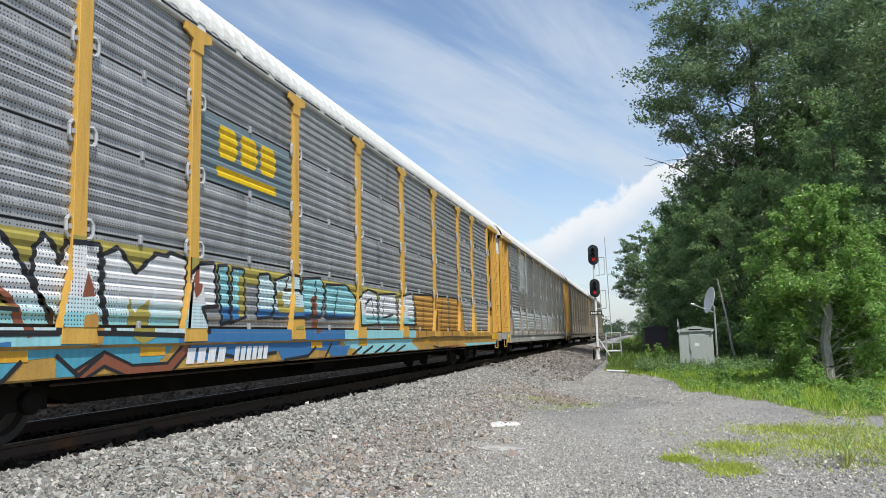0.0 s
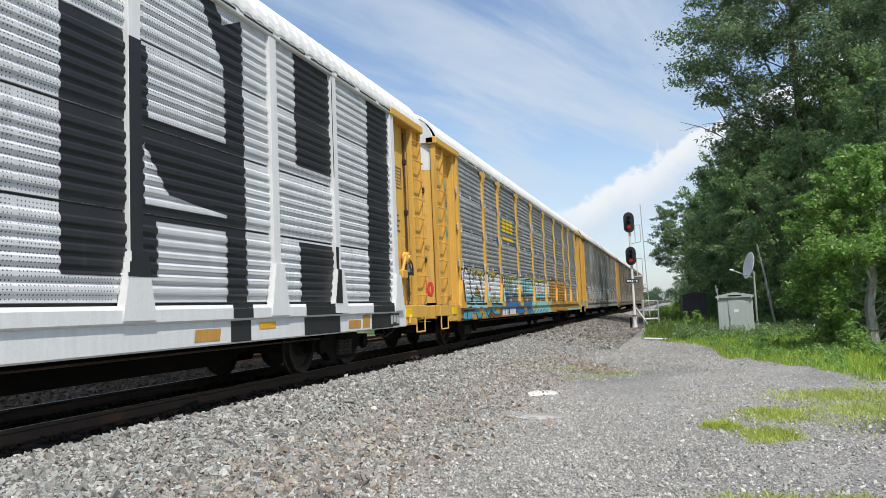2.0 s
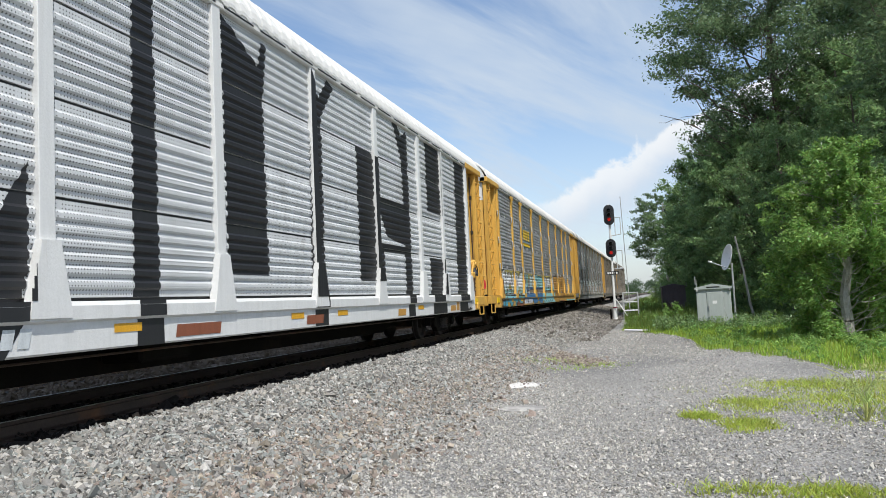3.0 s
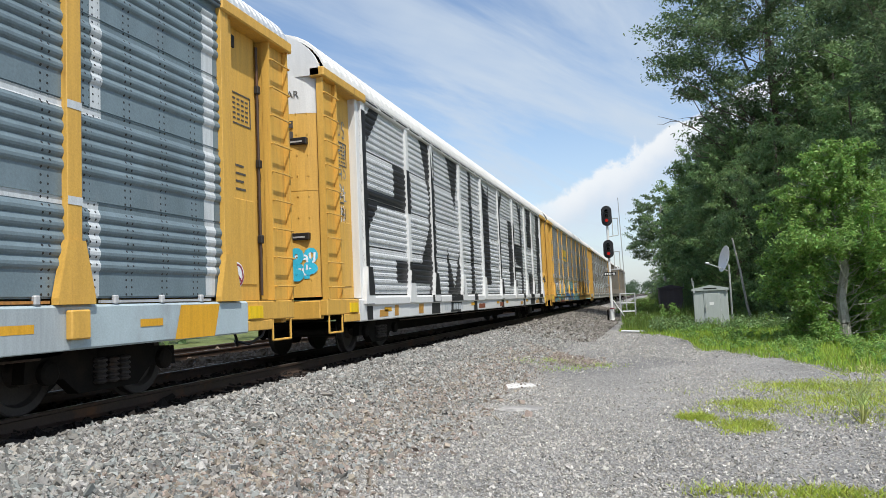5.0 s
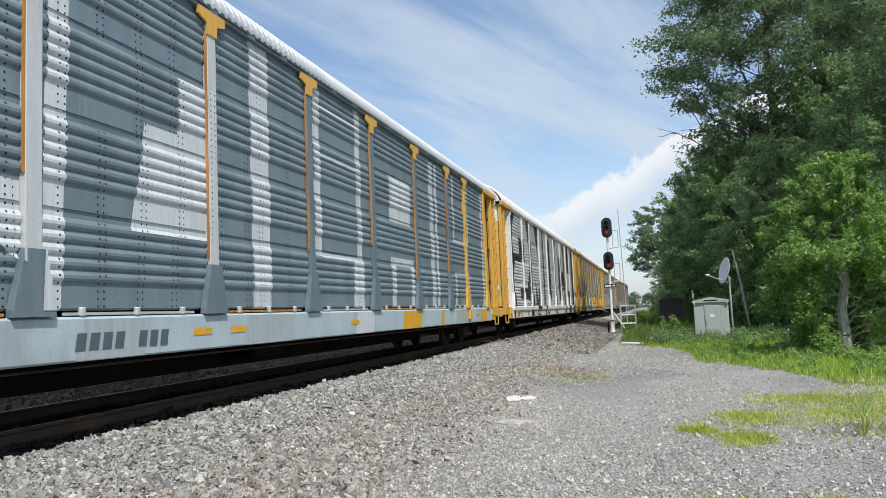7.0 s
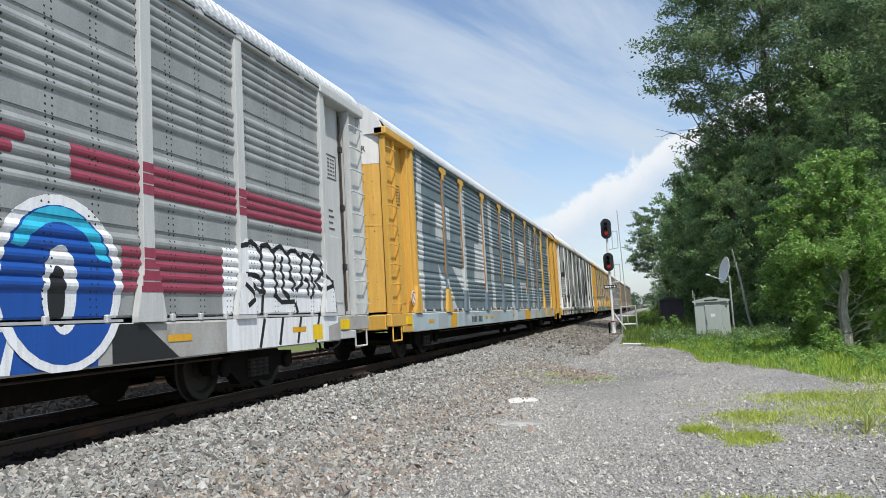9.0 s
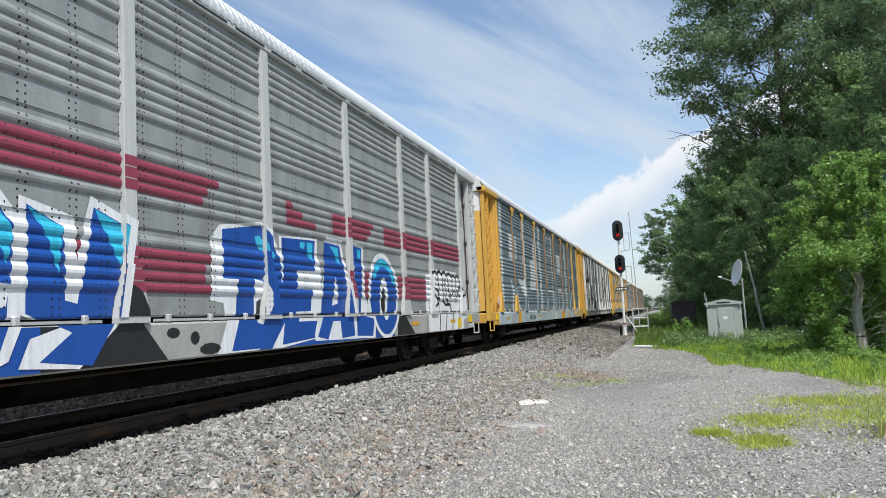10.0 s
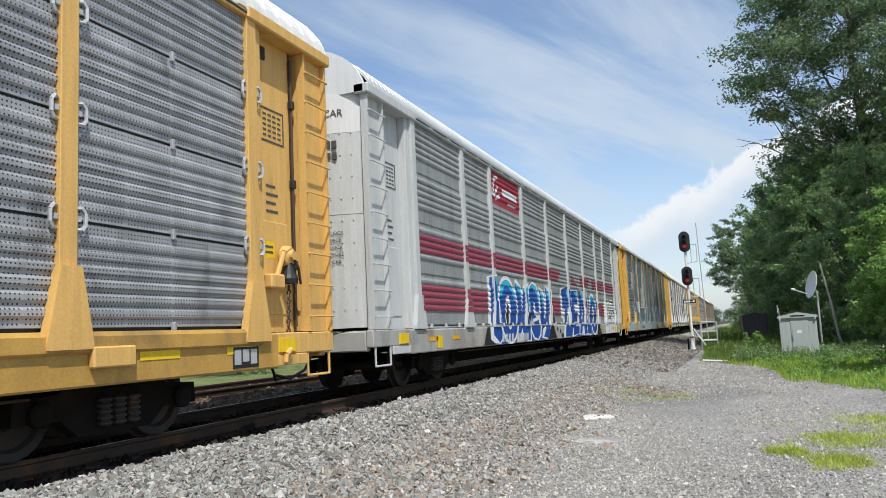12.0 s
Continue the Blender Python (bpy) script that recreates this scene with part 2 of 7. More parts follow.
# ---- mesh helpers ----
class Geo:
    """Gathers vertices and faces for one mesh."""

    def __init__(self):
        self.v, self.f = [], []

    def add(self, verts, faces):
        n = len(self.v)
        self.v += [tuple(p) for p in verts]
        self.f += [tuple(i + n for i in fc) for fc in faces]
        return self

    def box(self, x0, x1, y0, y1, z0, z1, c=0.0):
        """A box, with chamfered edges where c is given."""
        if c <= 0:
            return self.add([(x, y, z) for z in (z0, z1) for y in (y0, y1) for x in (x0, x1)],
                            [(0, 2, 3, 1), (4, 5, 7, 6), (0, 1, 5, 4), (2, 6, 7, 3), (0, 4, 6, 2), (1, 3, 7, 5)])
        c = min(c, (x1 - x0) * 0.45, (y1 - y0) * 0.45, (z1 - z0) * 0.45)
        vs, index = [], {}
        for k, z in enumerate((z0, z1)):
            for j, y in enumerate((y0, y1)):
                for i, x in enumerate((x0, x1)):
                    sx, sy, sz = (c if i == 0 else -c), (c if j == 0 else -c), (c if k == 0 else -c)
                    for a, p in enumerate(((x, y + sy, z + sz), (x + sx, y, z + sz), (x + sx, y + sy, z))):
                        index[i, j, k, a] = len(vs)
                        vs.append(p)
        g, fs = index, []
        for s in (0, 1):
            q = [g[s, 0, 0, 0], g[s, 1, 0, 0], g[s, 1, 1, 0], g[s, 0, 1, 0]]
            fs.append(tuple(q if s else q[::-1]))
            q = [g[0, s, 0, 1], g[1, s, 0, 1], g[1, s, 1, 1], g[0, s, 1, 1]]
            fs.append(tuple(q[::-1] if s else q))
            q = [g[0, 0, s, 2], g[1, 0, s, 2], g[1, 1, s, 2], g[0, 1, s, 2]]
            fs.append(tuple(q if s else q[::-1]))
        for a in (0, 1):
            for b in (0, 1):
                fs.append((g[a, b, 0, 0], g[a, b, 1, 0], g[a, b, 1, 1], g[a, b, 0, 1]))
                fs.append((g[a, 0, b, 0], g[a, 1, b, 0], g[a, 1, b, 2], g[a, 0, b, 2]))
                fs.append((g[0, a, b, 1], g[1, a, b, 1], g[1, a, b, 2], g[0, a, b, 2]))
                for k in (0, 1):
                    fs.append((g[a, b, k, 0], g[a, b, k, 1], g[a, b, k, 2]))
        return self.add(vs, fs)

    def loft(self, loops, closed=True, caps=True):
        """Joins loops of equally many points with quads."""
        n = len(loops[0])
        vs = [p for loop in loops for p in loop]
        fs = []
        for k in range(len(loops) - 1):
            for i in range(n if closed else n - 1):
                a, b = k * n + i, k * n + (i + 1) % n
                fs.append((a, b, b + n, a + n))
        if caps:
            fs.append(tuple(range(n))[::-1])
            fs.append(tuple(range((len(loops) - 1) * n, len(loops) * n)))
        return self.add(vs, fs)

    def tube(self, p, q, r, r2=None, n=8, caps=True):
        p, q = Vector(p), Vector(q)
        d = (q - p).normalized()
        a = d.orthogonal().normalized()
        b = d.cross(a)
        r2 = r if r2 is None else r2
        ring = lambda c, s: [tuple(c + s * (math.cos(2 * math.pi * i / n) * a + math.sin(2 * math.pi * i / n) * b)) for i in range(n)]
        return self.loft([ring(p, r), ring(q, r2)], caps=caps)

    def pipe(self, pts, r, n=6):
        for p, q in zip(pts, pts[1:]):
            self.tube(p, q, r, n=n)
        return self

    def turned(self, origin, axis, rows, n=24):
        """A turned shape: rows of (distance along the axis, radius)."""
        o, d = Vector(origin), Vector(axis).normalized()
        a = d.orthogonal().normalized()
        b = d.cross(a)
        loops = [[tuple(o + d * s + max(r, 1e-4) * (math.cos(2 * math.pi * i / n) * a + math.sin(2 * math.pi * i / n) * b)) for i in range(n)]
                 for s, r in rows]
        return self.loft(loops)

    def mesh(self, name, material, smooth=False):
        me = bpy.data.meshes.new(name)
        me.from_pydata(self.v, [], self.f)
        for m in material if isinstance(material, (list, tuple)) else [material]:
            me.materials.append(m)
        bm = bmesh.new()
        bm.from_mesh(me)
        bmesh.ops.recalc_face_normals(bm, faces=bm.faces)
        bm.to_mesh(me)
        bm.free()
        if smooth:
            me.shade_smooth()
        me.update()
        return me


def part(name, geo, material, parent, label="", smooth=False, at=None, kind=""):
    me = geo if isinstance(geo, bpy.types.Mesh) else geo.mesh(name, material, smooth)
    ob = new(name, me)
    ob.parent = parent
    if at is not None:
        ob.matrix_basis = at
    return tagged(ob, label, kind=kind)


def thing(name, label, category, at=None, group="", kind=""):
    ob = new(name)
    ob.empty_display_size = 0.3
    if at is not None:
        ob.matrix_basis = at
    return tagged(ob, label, category, group, kind)


# ---- ground and track ----
TRACK_X, RAIL_Z = -6.85, 0.65
TRACK2_X = -11.4


def ground_z(x, y):
    """Height of the ground: a level gravel yard, a ballast bank under both tracks, a ditch and rise beyond the yard."""
    toe = -2.7 - 0.25 * math.sin(y * 0.21) - 0.2 * math.sin(y * 0.53 + 1)
    crest = -5.35
    if x > toe:
        z = 0.0
    elif x > crest:
        k = (toe - x) / (toe - crest)
        z = 0.47 * (k * k * (3 - 2 * k) * 0.35 + k * 0.65)
    elif x > TRACK2_X - 1.6:
        z = 0.47
    elif x > TRACK2_X - 4.5:
        z = 0.47 * (1 - (TRACK2_X - 1.6 - x) / 2.9)
    else:
        z = 0.0
    z += 0.018 * noise.noise(Vector((x * 0.9, y * 0.7, 0))) + 0.010 * noise.noise(Vector((x * 3.1, y * 3.1, 4)))
    if x > 6:
        z += 0.03 * min(x - 6, 30)
    return z
gravel = surface("grey_gravel", (0.315, 0.305, 0.287), 0.95, vary=0.2, scale=0.5, fine=55, bump=0.8, spec=0.15, pebble=58.0, stain=(0.215, 0.212, 0.208), stain_scale=0.22, stain_lo=0.42, stain_hi=0.66, stretch=(1, 0.6, 1))
stone_mat = surface("crushed_stone", (0.278, 0.268, 0.25), 0.9, vary=0.25, scale=6, fine=70, bump=0.3, island=0.5, spec=0.2, tints=((0.285, 0.265, 0.235), (0.25, 0.26, 0.245)))
# dirt plus the shade beneath the train, both put into one near-black colour
shaded_grime = surface("grimy_shaded_ballast", (0.026, 0.022, 0.019), 0.95, vary=0.35, scale=2, fine=40, bump=1.0, spec=0.08)
brown_ballast = surface("rusty_brown_ballast", (0.19, 0.15, 0.115), 0.95, vary=0.35, scale=2, fine=40, bump=1.0, spec=0.08, stain=(0.10, 0.075, 0.055), stain_scale=0.6, stain_lo=0.45, stain_hi=0.7)
grit_mat = surface("fine_crushed_stone", (0.43, 0.41, 0.372), 0.92, vary=0.2, scale=6, fine=90, bump=0.3, island=0.25, spec=0.2, tints=((0.37, 0.345, 0.305), (0.31, 0.305, 0.29)))
grass_ground = surface("grassy_soil", (0.12, 0.145, 0.04), 0.95, vary=0.4, scale=1.2, fine=30, bump=0.8, stain=(0.10, 0.12, 0.03))


def grass_edge(x):
    """Where the verge begins, along the track, at x."""
    return float(np.interp(x, [-1.9, -1.5, 0.0, 0.95, 1.15, 2.04, 2.75, 3.0, 3.7, 7.0, 12.0], [46, 33, 29.5, 26, 20.9, 19.6, 17.7, 16.2, 14.9, 13, 11])) + 0.35 * math.sin(x * 5.1) + 0.2 * math.sin(x * 13)


def grassy(x, y):
    return x > -1.7 - 0.3 * math.sin(y * 0.3) and y > grass_edge(x) or (y > 60 and x > -3.0)


def ground_sheet():
    """One sheet of ground, fine near the camera and coarse towards the horizon."""
    xs = [-1500, -700, -300, -120, -60, -35, -24] + [-20 + 0.5 * i for i in range(14)] + [-13 + 0.2 * i for i in range(70)] + \
         [1 + 0.35 * i for i in range(30)] + [12, 15, 19, 25, 35, 60, 120, 300, 700, 1500]
    ys = [-1500, -500, -150, -60, -30, -15, -8] + [-4 + 0.3 * i for i in range(110)] + [29 + i for i in range(40)] + \
         [70 + 5 * i for i in range(16)] + [160, 200, 260, 340, 460, 700, 1100, 1800, 2600]
    v = [(x, y, ground_z(x, y) if abs(x) < 100 and abs(y) < 400 else (0.03 * 30 if x > 36 else 0.0)) for y in ys for x in xs]
    n = len(xs)
    f = [(j * n + i, j * n + i + 1, (j + 1) * n + i + 1, (j + 1) * n + i) for j in range(len(ys) - 1) for i in range(n - 1)]
    me = bpy.data.meshes.new("ground")
    me.from_pydata(v, [], f)
    me.materials.append(gravel)
    me.materials.append(grass_ground)
    me.materials.append(shaded_grime)
    # also under the bank's stones, its darker colour acting as shade between them
    me.materials.append(brown_ballast)
    for p in me.polygons:
        c = p.center
        # strip under the cars gets the near-black colour: grime with painted shade
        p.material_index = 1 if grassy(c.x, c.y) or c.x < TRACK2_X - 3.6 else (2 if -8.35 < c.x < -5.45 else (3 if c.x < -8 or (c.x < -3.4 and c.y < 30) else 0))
    me.shade_smooth()
    return tagged(new("ground", me), "grey gravel yard with ballast bank and grassy verge", "ground", kind="structure")


ground_sheet()


def stones(name, count, region, size, material, label, seed, rise=0.35):
    """Loose broken stones lying on the ground, joined into one mesh."""
    rng = np.random.default_rng(seed)
    base = np.array([(x, y, z) for z in (-1, 1) for y in (-1, 1) for x in (-1, 1)], float) * 0.72
    quad = np.array([(0, 2, 3, 1), (4, 5, 7, 6), (0, 1, 5, 4), (2, 6, 7, 3), (0, 4, 6, 2), (1, 3, 7, 5)])
    pts = np.array(region(rng, count))
    n = len(pts)
    s = rng.lognormal(math.log(size), 0.32, n)
    shape = base[None] * s[:, None, None] * rng.uniform(0.55, 1.1, (n, 8, 1)) * np.stack([rng.uniform(0.9, 1.5, n), rng.uniform(0.6, 1.0, n), rng.uniform(0.32, 0.7, n)], -1)[:, None]
    shape += rng.normal(0, 0.14, (n, 8, 3)) * s[:, None, None]
    q = rng.normal(size=(n, 4))
    q /= np.linalg.norm(q, axis=1, keepdims=True)
    w, x, y, z = q.T
    rot = np.stack([1 - 2 * (y * y + z * z), 2 * (x * y - z * w), 2 * (x * z + y * w), 2 * (x * y + z * w), 1 - 2 * (x * x + z * z), 2 * (y * z - x * w),
                    2 * (x * z - y * w), 2 * (y * z + x * w), 1 - 2 * (x * x + y * y)], -1).reshape(n, 3, 3)
    v = np.einsum("nij,nkj->nki", rot, shape)
    zs = np.array([ground_z(a, b) for a, b in pts])
    v += np.stack([pts[:, 0], pts[:, 1], zs + s * rise], -1)[:, None]
    f = quad[None] + 8 * np.arange(n)[:, None, None]
    me = bpy.data.meshes.new(name)
    me.from_pydata(v.reshape(-1, 3).tolist(), [], f.reshape(-1, 4).tolist())
    me.materials.append(material)
    return tagged(new(name, me), label, "stones", kind="stuff")


dusty_mat = surface("dusty_crushed_stone", (0.205, 0.188, 0.165), 0.92, vary=0.25, scale=6, fine=90, bump=0.3, island=0.4, spec=0.3)
tan_mat = surface("tan_crushed_stone", (0.265, 0.222, 0.182), 0.92, vary=0.25, scale=6, fine=90, bump=0.3, island=0.4, spec=0.3)


def bank(rng, count):
    y = 4.0 + 26 * rng.random(count) ** 1.5
    x = -5.56 + 2.86 * rng.random(count) ** 1.15
    return np.stack([x, y], -1)


def crib(rng, count):
    return np.stack([rng.uniform(-8.5, -5.45, count), rng.uniform(0, 32, count)], -1)


def yard(rng, count):
    y = 5.0 + 26 * rng.random(2 * count) ** 1.5
    x = -3.3 + 6.8 * rng.random(2 * count)
    packed = np.array([noise.noise(Vector((a * 0.55, b * 0.22, 9.0))) for a, b in zip(x, y)])
    keep = packed + 0.25 * rng.normal(size=2 * count) + 0.05 * (9 - y) > -0.38
    return np.stack([x[keep], y[keep]], -1)[:count]


stones("ballast", 78000, bank, 0.0235, stone_mat, "grey crushed stone ballast piled beside the track", 3)
def far_bank(rng, count):
    return np.stack([-5.6 + 3.6 * rng.random(count) ** 1.2, rng.uniform(26, 75, count)], -1)


stones("distant_ballast", 9000, far_bank, 0.045, dusty_mat, "grey crushed stone ballast along the far bank", 7)

def beyond(rng, count):
    return np.stack([rng.uniform(-12.2, -8.2, count), rng.uniform(2, 45, count)], -1)


stones("ballast_beyond", 12000, beyond, 0.04, brown_ballast, "rusty brown ballast between the two tracks", 8)
stones("ballast_between_ties", 9000, crib, 0.036, shaded_grime, "grimy crushed stone ballast between the ties, coloured dark like shade", 4, 0.1)


def toe(rng, count):
    y = 5.0 + 15 * rng.random(count) ** 1.3
    pts = np.stack([rng.normal(-3.4, 0.45, count), y], -1)
    k = rng.random(count // 5)
    pts[:count // 5] = np.stack([-3.7 + 2.3 * k + rng.normal(0, 0.16, len(k)), 22.3 - 4.8 * k + rng.normal(0, 0.5, len(k))], -1)
    return pts


stones("toe_stones", 13000, toe, 0.024, tan_mat, "brownish broken stone at the foot of the bank", 6)
stones("gravel", 58000, yard, 0.0118, grit_mat, "small grey gravel scattered over the yard", 5)


def far_yard(rng, count):
    return np.stack([-2.6 + 3.6 * rng.random(count), 19 + 14 * rng.random(count)], -1)


stones("distant_gravel", 4000, far_yard, 0.018, grit_mat, "small grey gravel towards the verge", 15)


def rail_profile(x):
    return [(x - 0.07, 0.0), (x - 0.07, 0.012), (x - 0.012, 0.035), (x - 0.009, 0.125), (x - 0.036, 0.14), (x - 0.036, 0.165), (x - 0.028, 0.172),
            (x + 0.028, 0.172), (x + 0.036, 0.165), (x + 0.036, 0.14), (x + 0.009, 0.125), (x + 0.012, 0.035), (x + 0.07, 0.012), (x + 0.07, 0.0)]


def track(x0, label):
    tr = thing("railway_track", label, "railway track", pose(x0, 0, 0), kind="structure")
    for x in (-0.7525, 0.7525):
        loops = [[(a, y, RAIL_Z - 0.172 + b) for a, b in rail_profile(x)] for y in (-60, 60, 260, 900)]
        rail = part("rail", Geo().loft(loops), rail_steel, tr)
        part("running_surface", Geo().box(x - 0.026, x + 0.026, -60, 900, RAIL_Z - 0.002, RAIL_Z + 0.002), rail_head, rail)
    tie = Geo().box(-1.3, 1.3, -0.115, 0.115, -0.18, 0.0, 0.012).mesh("tie", tie_wood)
    plate = Geo().box(-0.18, 0.18, -0.09, 0.09, 0.0, 0.012).mesh("tie_plate", rail_steel)
    rng = random.Random(int(abs(x0) * 10))
    for i in range(230):
        y = -12 + i * 0.52
        t = part("tie", tie, None, tr, at=pose(rng.uniform(-0.03, 0.03), y, RAIL_Z - 0.172, 0, 0, rng.uniform(-0.8, 0.8)))
        if y < 26 and x0 > -8:
            for x in (-0.7525, 0.7525):
                part("tie_plate", plate, None, t, at=pose(x, 0, 0))
    far = Geo()
    for i in range(700):
        y = 107.6 + i * 0.52
        far.box(-1.3, 1.3, y - 0.115, y + 0.115, RAIL_Z - 0.35, RAIL_Z - 0.172)
    part("distant_ties", far, tie_wood, tr, kind="stuff")
    return tr


track(TRACK_X, "main railway track with rusty rails on timber ties")
track(TRACK2_X, "second railway track with rusty rails on timber ties")

# ---- autorack cars ----
HALF_L, PANEL_L = 13.6, 11.75
SIDE_X = 1.55
POSTS = (-11.75, -9.07, -7.1, -4.25, -1.42, 1.42, 4.25, 7.1, 9.07, 11.75)
SILL_LO, SILL_HI, WALL_LO, WALL_HI, EAVE, CROWN = 0.64, 1.07, 1.13, 4.93, 5.06, 5.84
TIER = (WALL_HI - WALL_LO) / 4
POST_W = 0.19
POST_X = SIDE_X + 0.035


def tier_profile(style):
    """Relief of one tier of side sheeting: rows of (height, offset outwards)."""
    rows = []
    if style == "fine":
        rows += [(0.0, -0.06), (0.028, -0.06), (0.03, 0.0), (0.10, 0.0)]
        z = 0.10
        for _ in range(6):
            rows += [(z + 0.028, 0.025), (z + 0.075, 0.025), (z + 0.105, 0.0), (z + 0.13, 0.0)]
            z += 0.13
        rows += [(TIER, 0.0)]
    else:
        rows += [(0.0, -0.014), (0.018, -0.014), (0.02, 0.0), (0.26, 0.0)]
        z = 0.26
        for _ in range(5):
            rows += [(z + 0.022, 0.020), (z + 0.045, 0.028), (z + 0.075, 0.028), (z + 0.105, 0.012), (z + 0.125, 0.0)]
            z += 0.125
        rows += [(TIER - 0.02, 0.0), (TIER, 0.008)]
    return rows


def wall_profile(style):
    return [(WALL_LO + k * TIER + z, SIDE_X - 0.03 + dx) for k in range(4) for z, dx in tier_profile(style)]


def panel_mesh(style, width, material):
    rows = tier_profile(style)
    g = Geo()
    loops = []
    for y in (-width / 2, width / 2):
        loops.append([(dx, y, z) for z, dx in rows] + [(-0.09, y, rows[-1][0]), (-0.09, y, rows[0][0])])
    g.loft(loops)
    return g.mesh("side_panel", material)


def clip(poly, axis, limit, keep_above):
    out = []
    for i, p in enumerate(poly):
        q = poly[(i + 1) % len(poly)]
        a, b = (p[axis] - limit, q[axis] - limit) if keep_above else (limit - p[axis], limit - q[axis])
        if a >= 0:
            out.append(p)
        if a * b < 0:
            t = a / (a - b)
            out.append((p[0] + t * (q[0] - p[0]), p[1] + t * (q[1] - p[1])))
    return out


FOOT_TOP = WALL_LO + 0.55


def post_zones(style):
    """Height bands of a post's face: (low, high, half width, distance out)."""
    zones = [(FOOT_TOP, WALL_HI, POST_W / 2, POST_X + 0.002)]
    zones += [(SILL_LO, 0.93, 0.0, SIDE_X + 0.022), (0.955, 1.078, 0.0, SIDE_X + 0.064), (1.079, 1.124, 0.0, SIDE_X + 0.058)] if style == "fine" else [(SILL_LO, SILL_HI, 0.0, SIDE_X + 0.022)]
    for i in range(5):
        lo = SILL_HI + 0.06 + (FOOT_TOP - SILL_HI - 0.06) * i / 5
        hi = SILL_HI + 0.06 + (FOOT_TOP - SILL_HI - 0.06) * (i + 1) / 5
        zones.append((lo, hi, 0.24 - 0.13 * (i + 0.2) / 5, SIDE_X + (0.081 if style == "fine" else 0.063)))
    return zones


def sprayed(geo, poly, style, layer=0):
    """Lays a painted shape (along, height) on the sheeting, the posts and the sill of a car's side."""
    turns = [(q[0] - p[0]) * (r[1] - q[1]) - (q[1] - p[1]) * (r[0] - q[0]) for p, q, r in zip(poly, poly[1:] + poly[:1], poly[2:] + poly[:2])]
    if min(turns) < -1e-6 and max(turns) > 1e-6:
        flat_ring = [Vector((a, b, 0.0)) for a, b in poly]
        for tri in tessellate_polygon([flat_ring]):
            sprayed(geo, [poly[k] for k in tri], style, layer)
        return
    lift = 0.003 + 0.0008 * layer
    rows = wall_profile(style)
    for lo, hi, half, out in post_zones(style):
        band = clip(clip(poly, 1, lo, True), 1, hi, False)
        if len(band) < 3:
            continue
        ylo, yhi = min(p[0] for p in band), max(p[0] for p in band)
        spans, y = [], ylo
        for c in POSTS if half else ():
            a, b = c - half, c + half
            if b <= ylo or a >= yhi:
                continue
            if a > y:
                spans.append((y, a, False))
            spans.append((max(a, ylo), min(b, yhi), True))
            y = b
        if y < yhi:
            spans.append((y, yhi, not half))
        for a, b, flat in spans:
            piece = clip(clip(band, 0, a, True), 0, b, False)
            if len(piece) < 3:
                continue
            if flat:
                bands = [(lo, out, hi, out)]
            else:
                bands = [(z0, x0, z1, x1) for (z0, x0), (z1, x1) in zip(rows, rows[1:]) if z1 - z0 > 1e-4 and z1 > lo and z0 < hi]
            for z0, x0, z1, x1 in bands:
                if min(x0, x1) < SIDE_X - 0.06:
                    continue
                strip = clip(clip(piece, 1, z0, True), 1, z1, False)
                if len(strip) < 3:
                    continue
                n = len(geo.v)
                for py, pz in strip:
                    k = (pz - z0) / (z1 - z0)
                    geo.v.append((x0 + k * (x1 - x0) + lift, py, pz))
                geo.f.append(tuple(range(n, n + len(strip))))


def stroke(points, width):
    """Thick line through points as convex quads with square joints."""
    quads = []
    for (ax, az), (bx, bz) in zip(points, points[1:]):
        dx, dz = bx - ax, bz - az
        d = math.hypot(dx, dz) or 1.0
        ux, uz = dx / d * width / 2, dz / d * width / 2
        if width > 0.09:
            quads.append([(bx + 0.5 * width * math.cos(math.pi * (i + 0.5) / 4), bz + 0.5 * width * math.sin(math.pi * (i + 0.5) / 4)) for i in range(8)])
        quads.append([(ax - ux * 0.5 - uz, az - uz * 0.5 + ux), (ax - ux * 0.5 + uz, az - uz * 0.5 - ux),
                      (bx + ux * 0.5 + uz, bz + uz * 0.5 - ux), (bx + ux * 0.5 - uz, bz + uz * 0.5 + ux)])
    return quads


wheel_meshes = {}


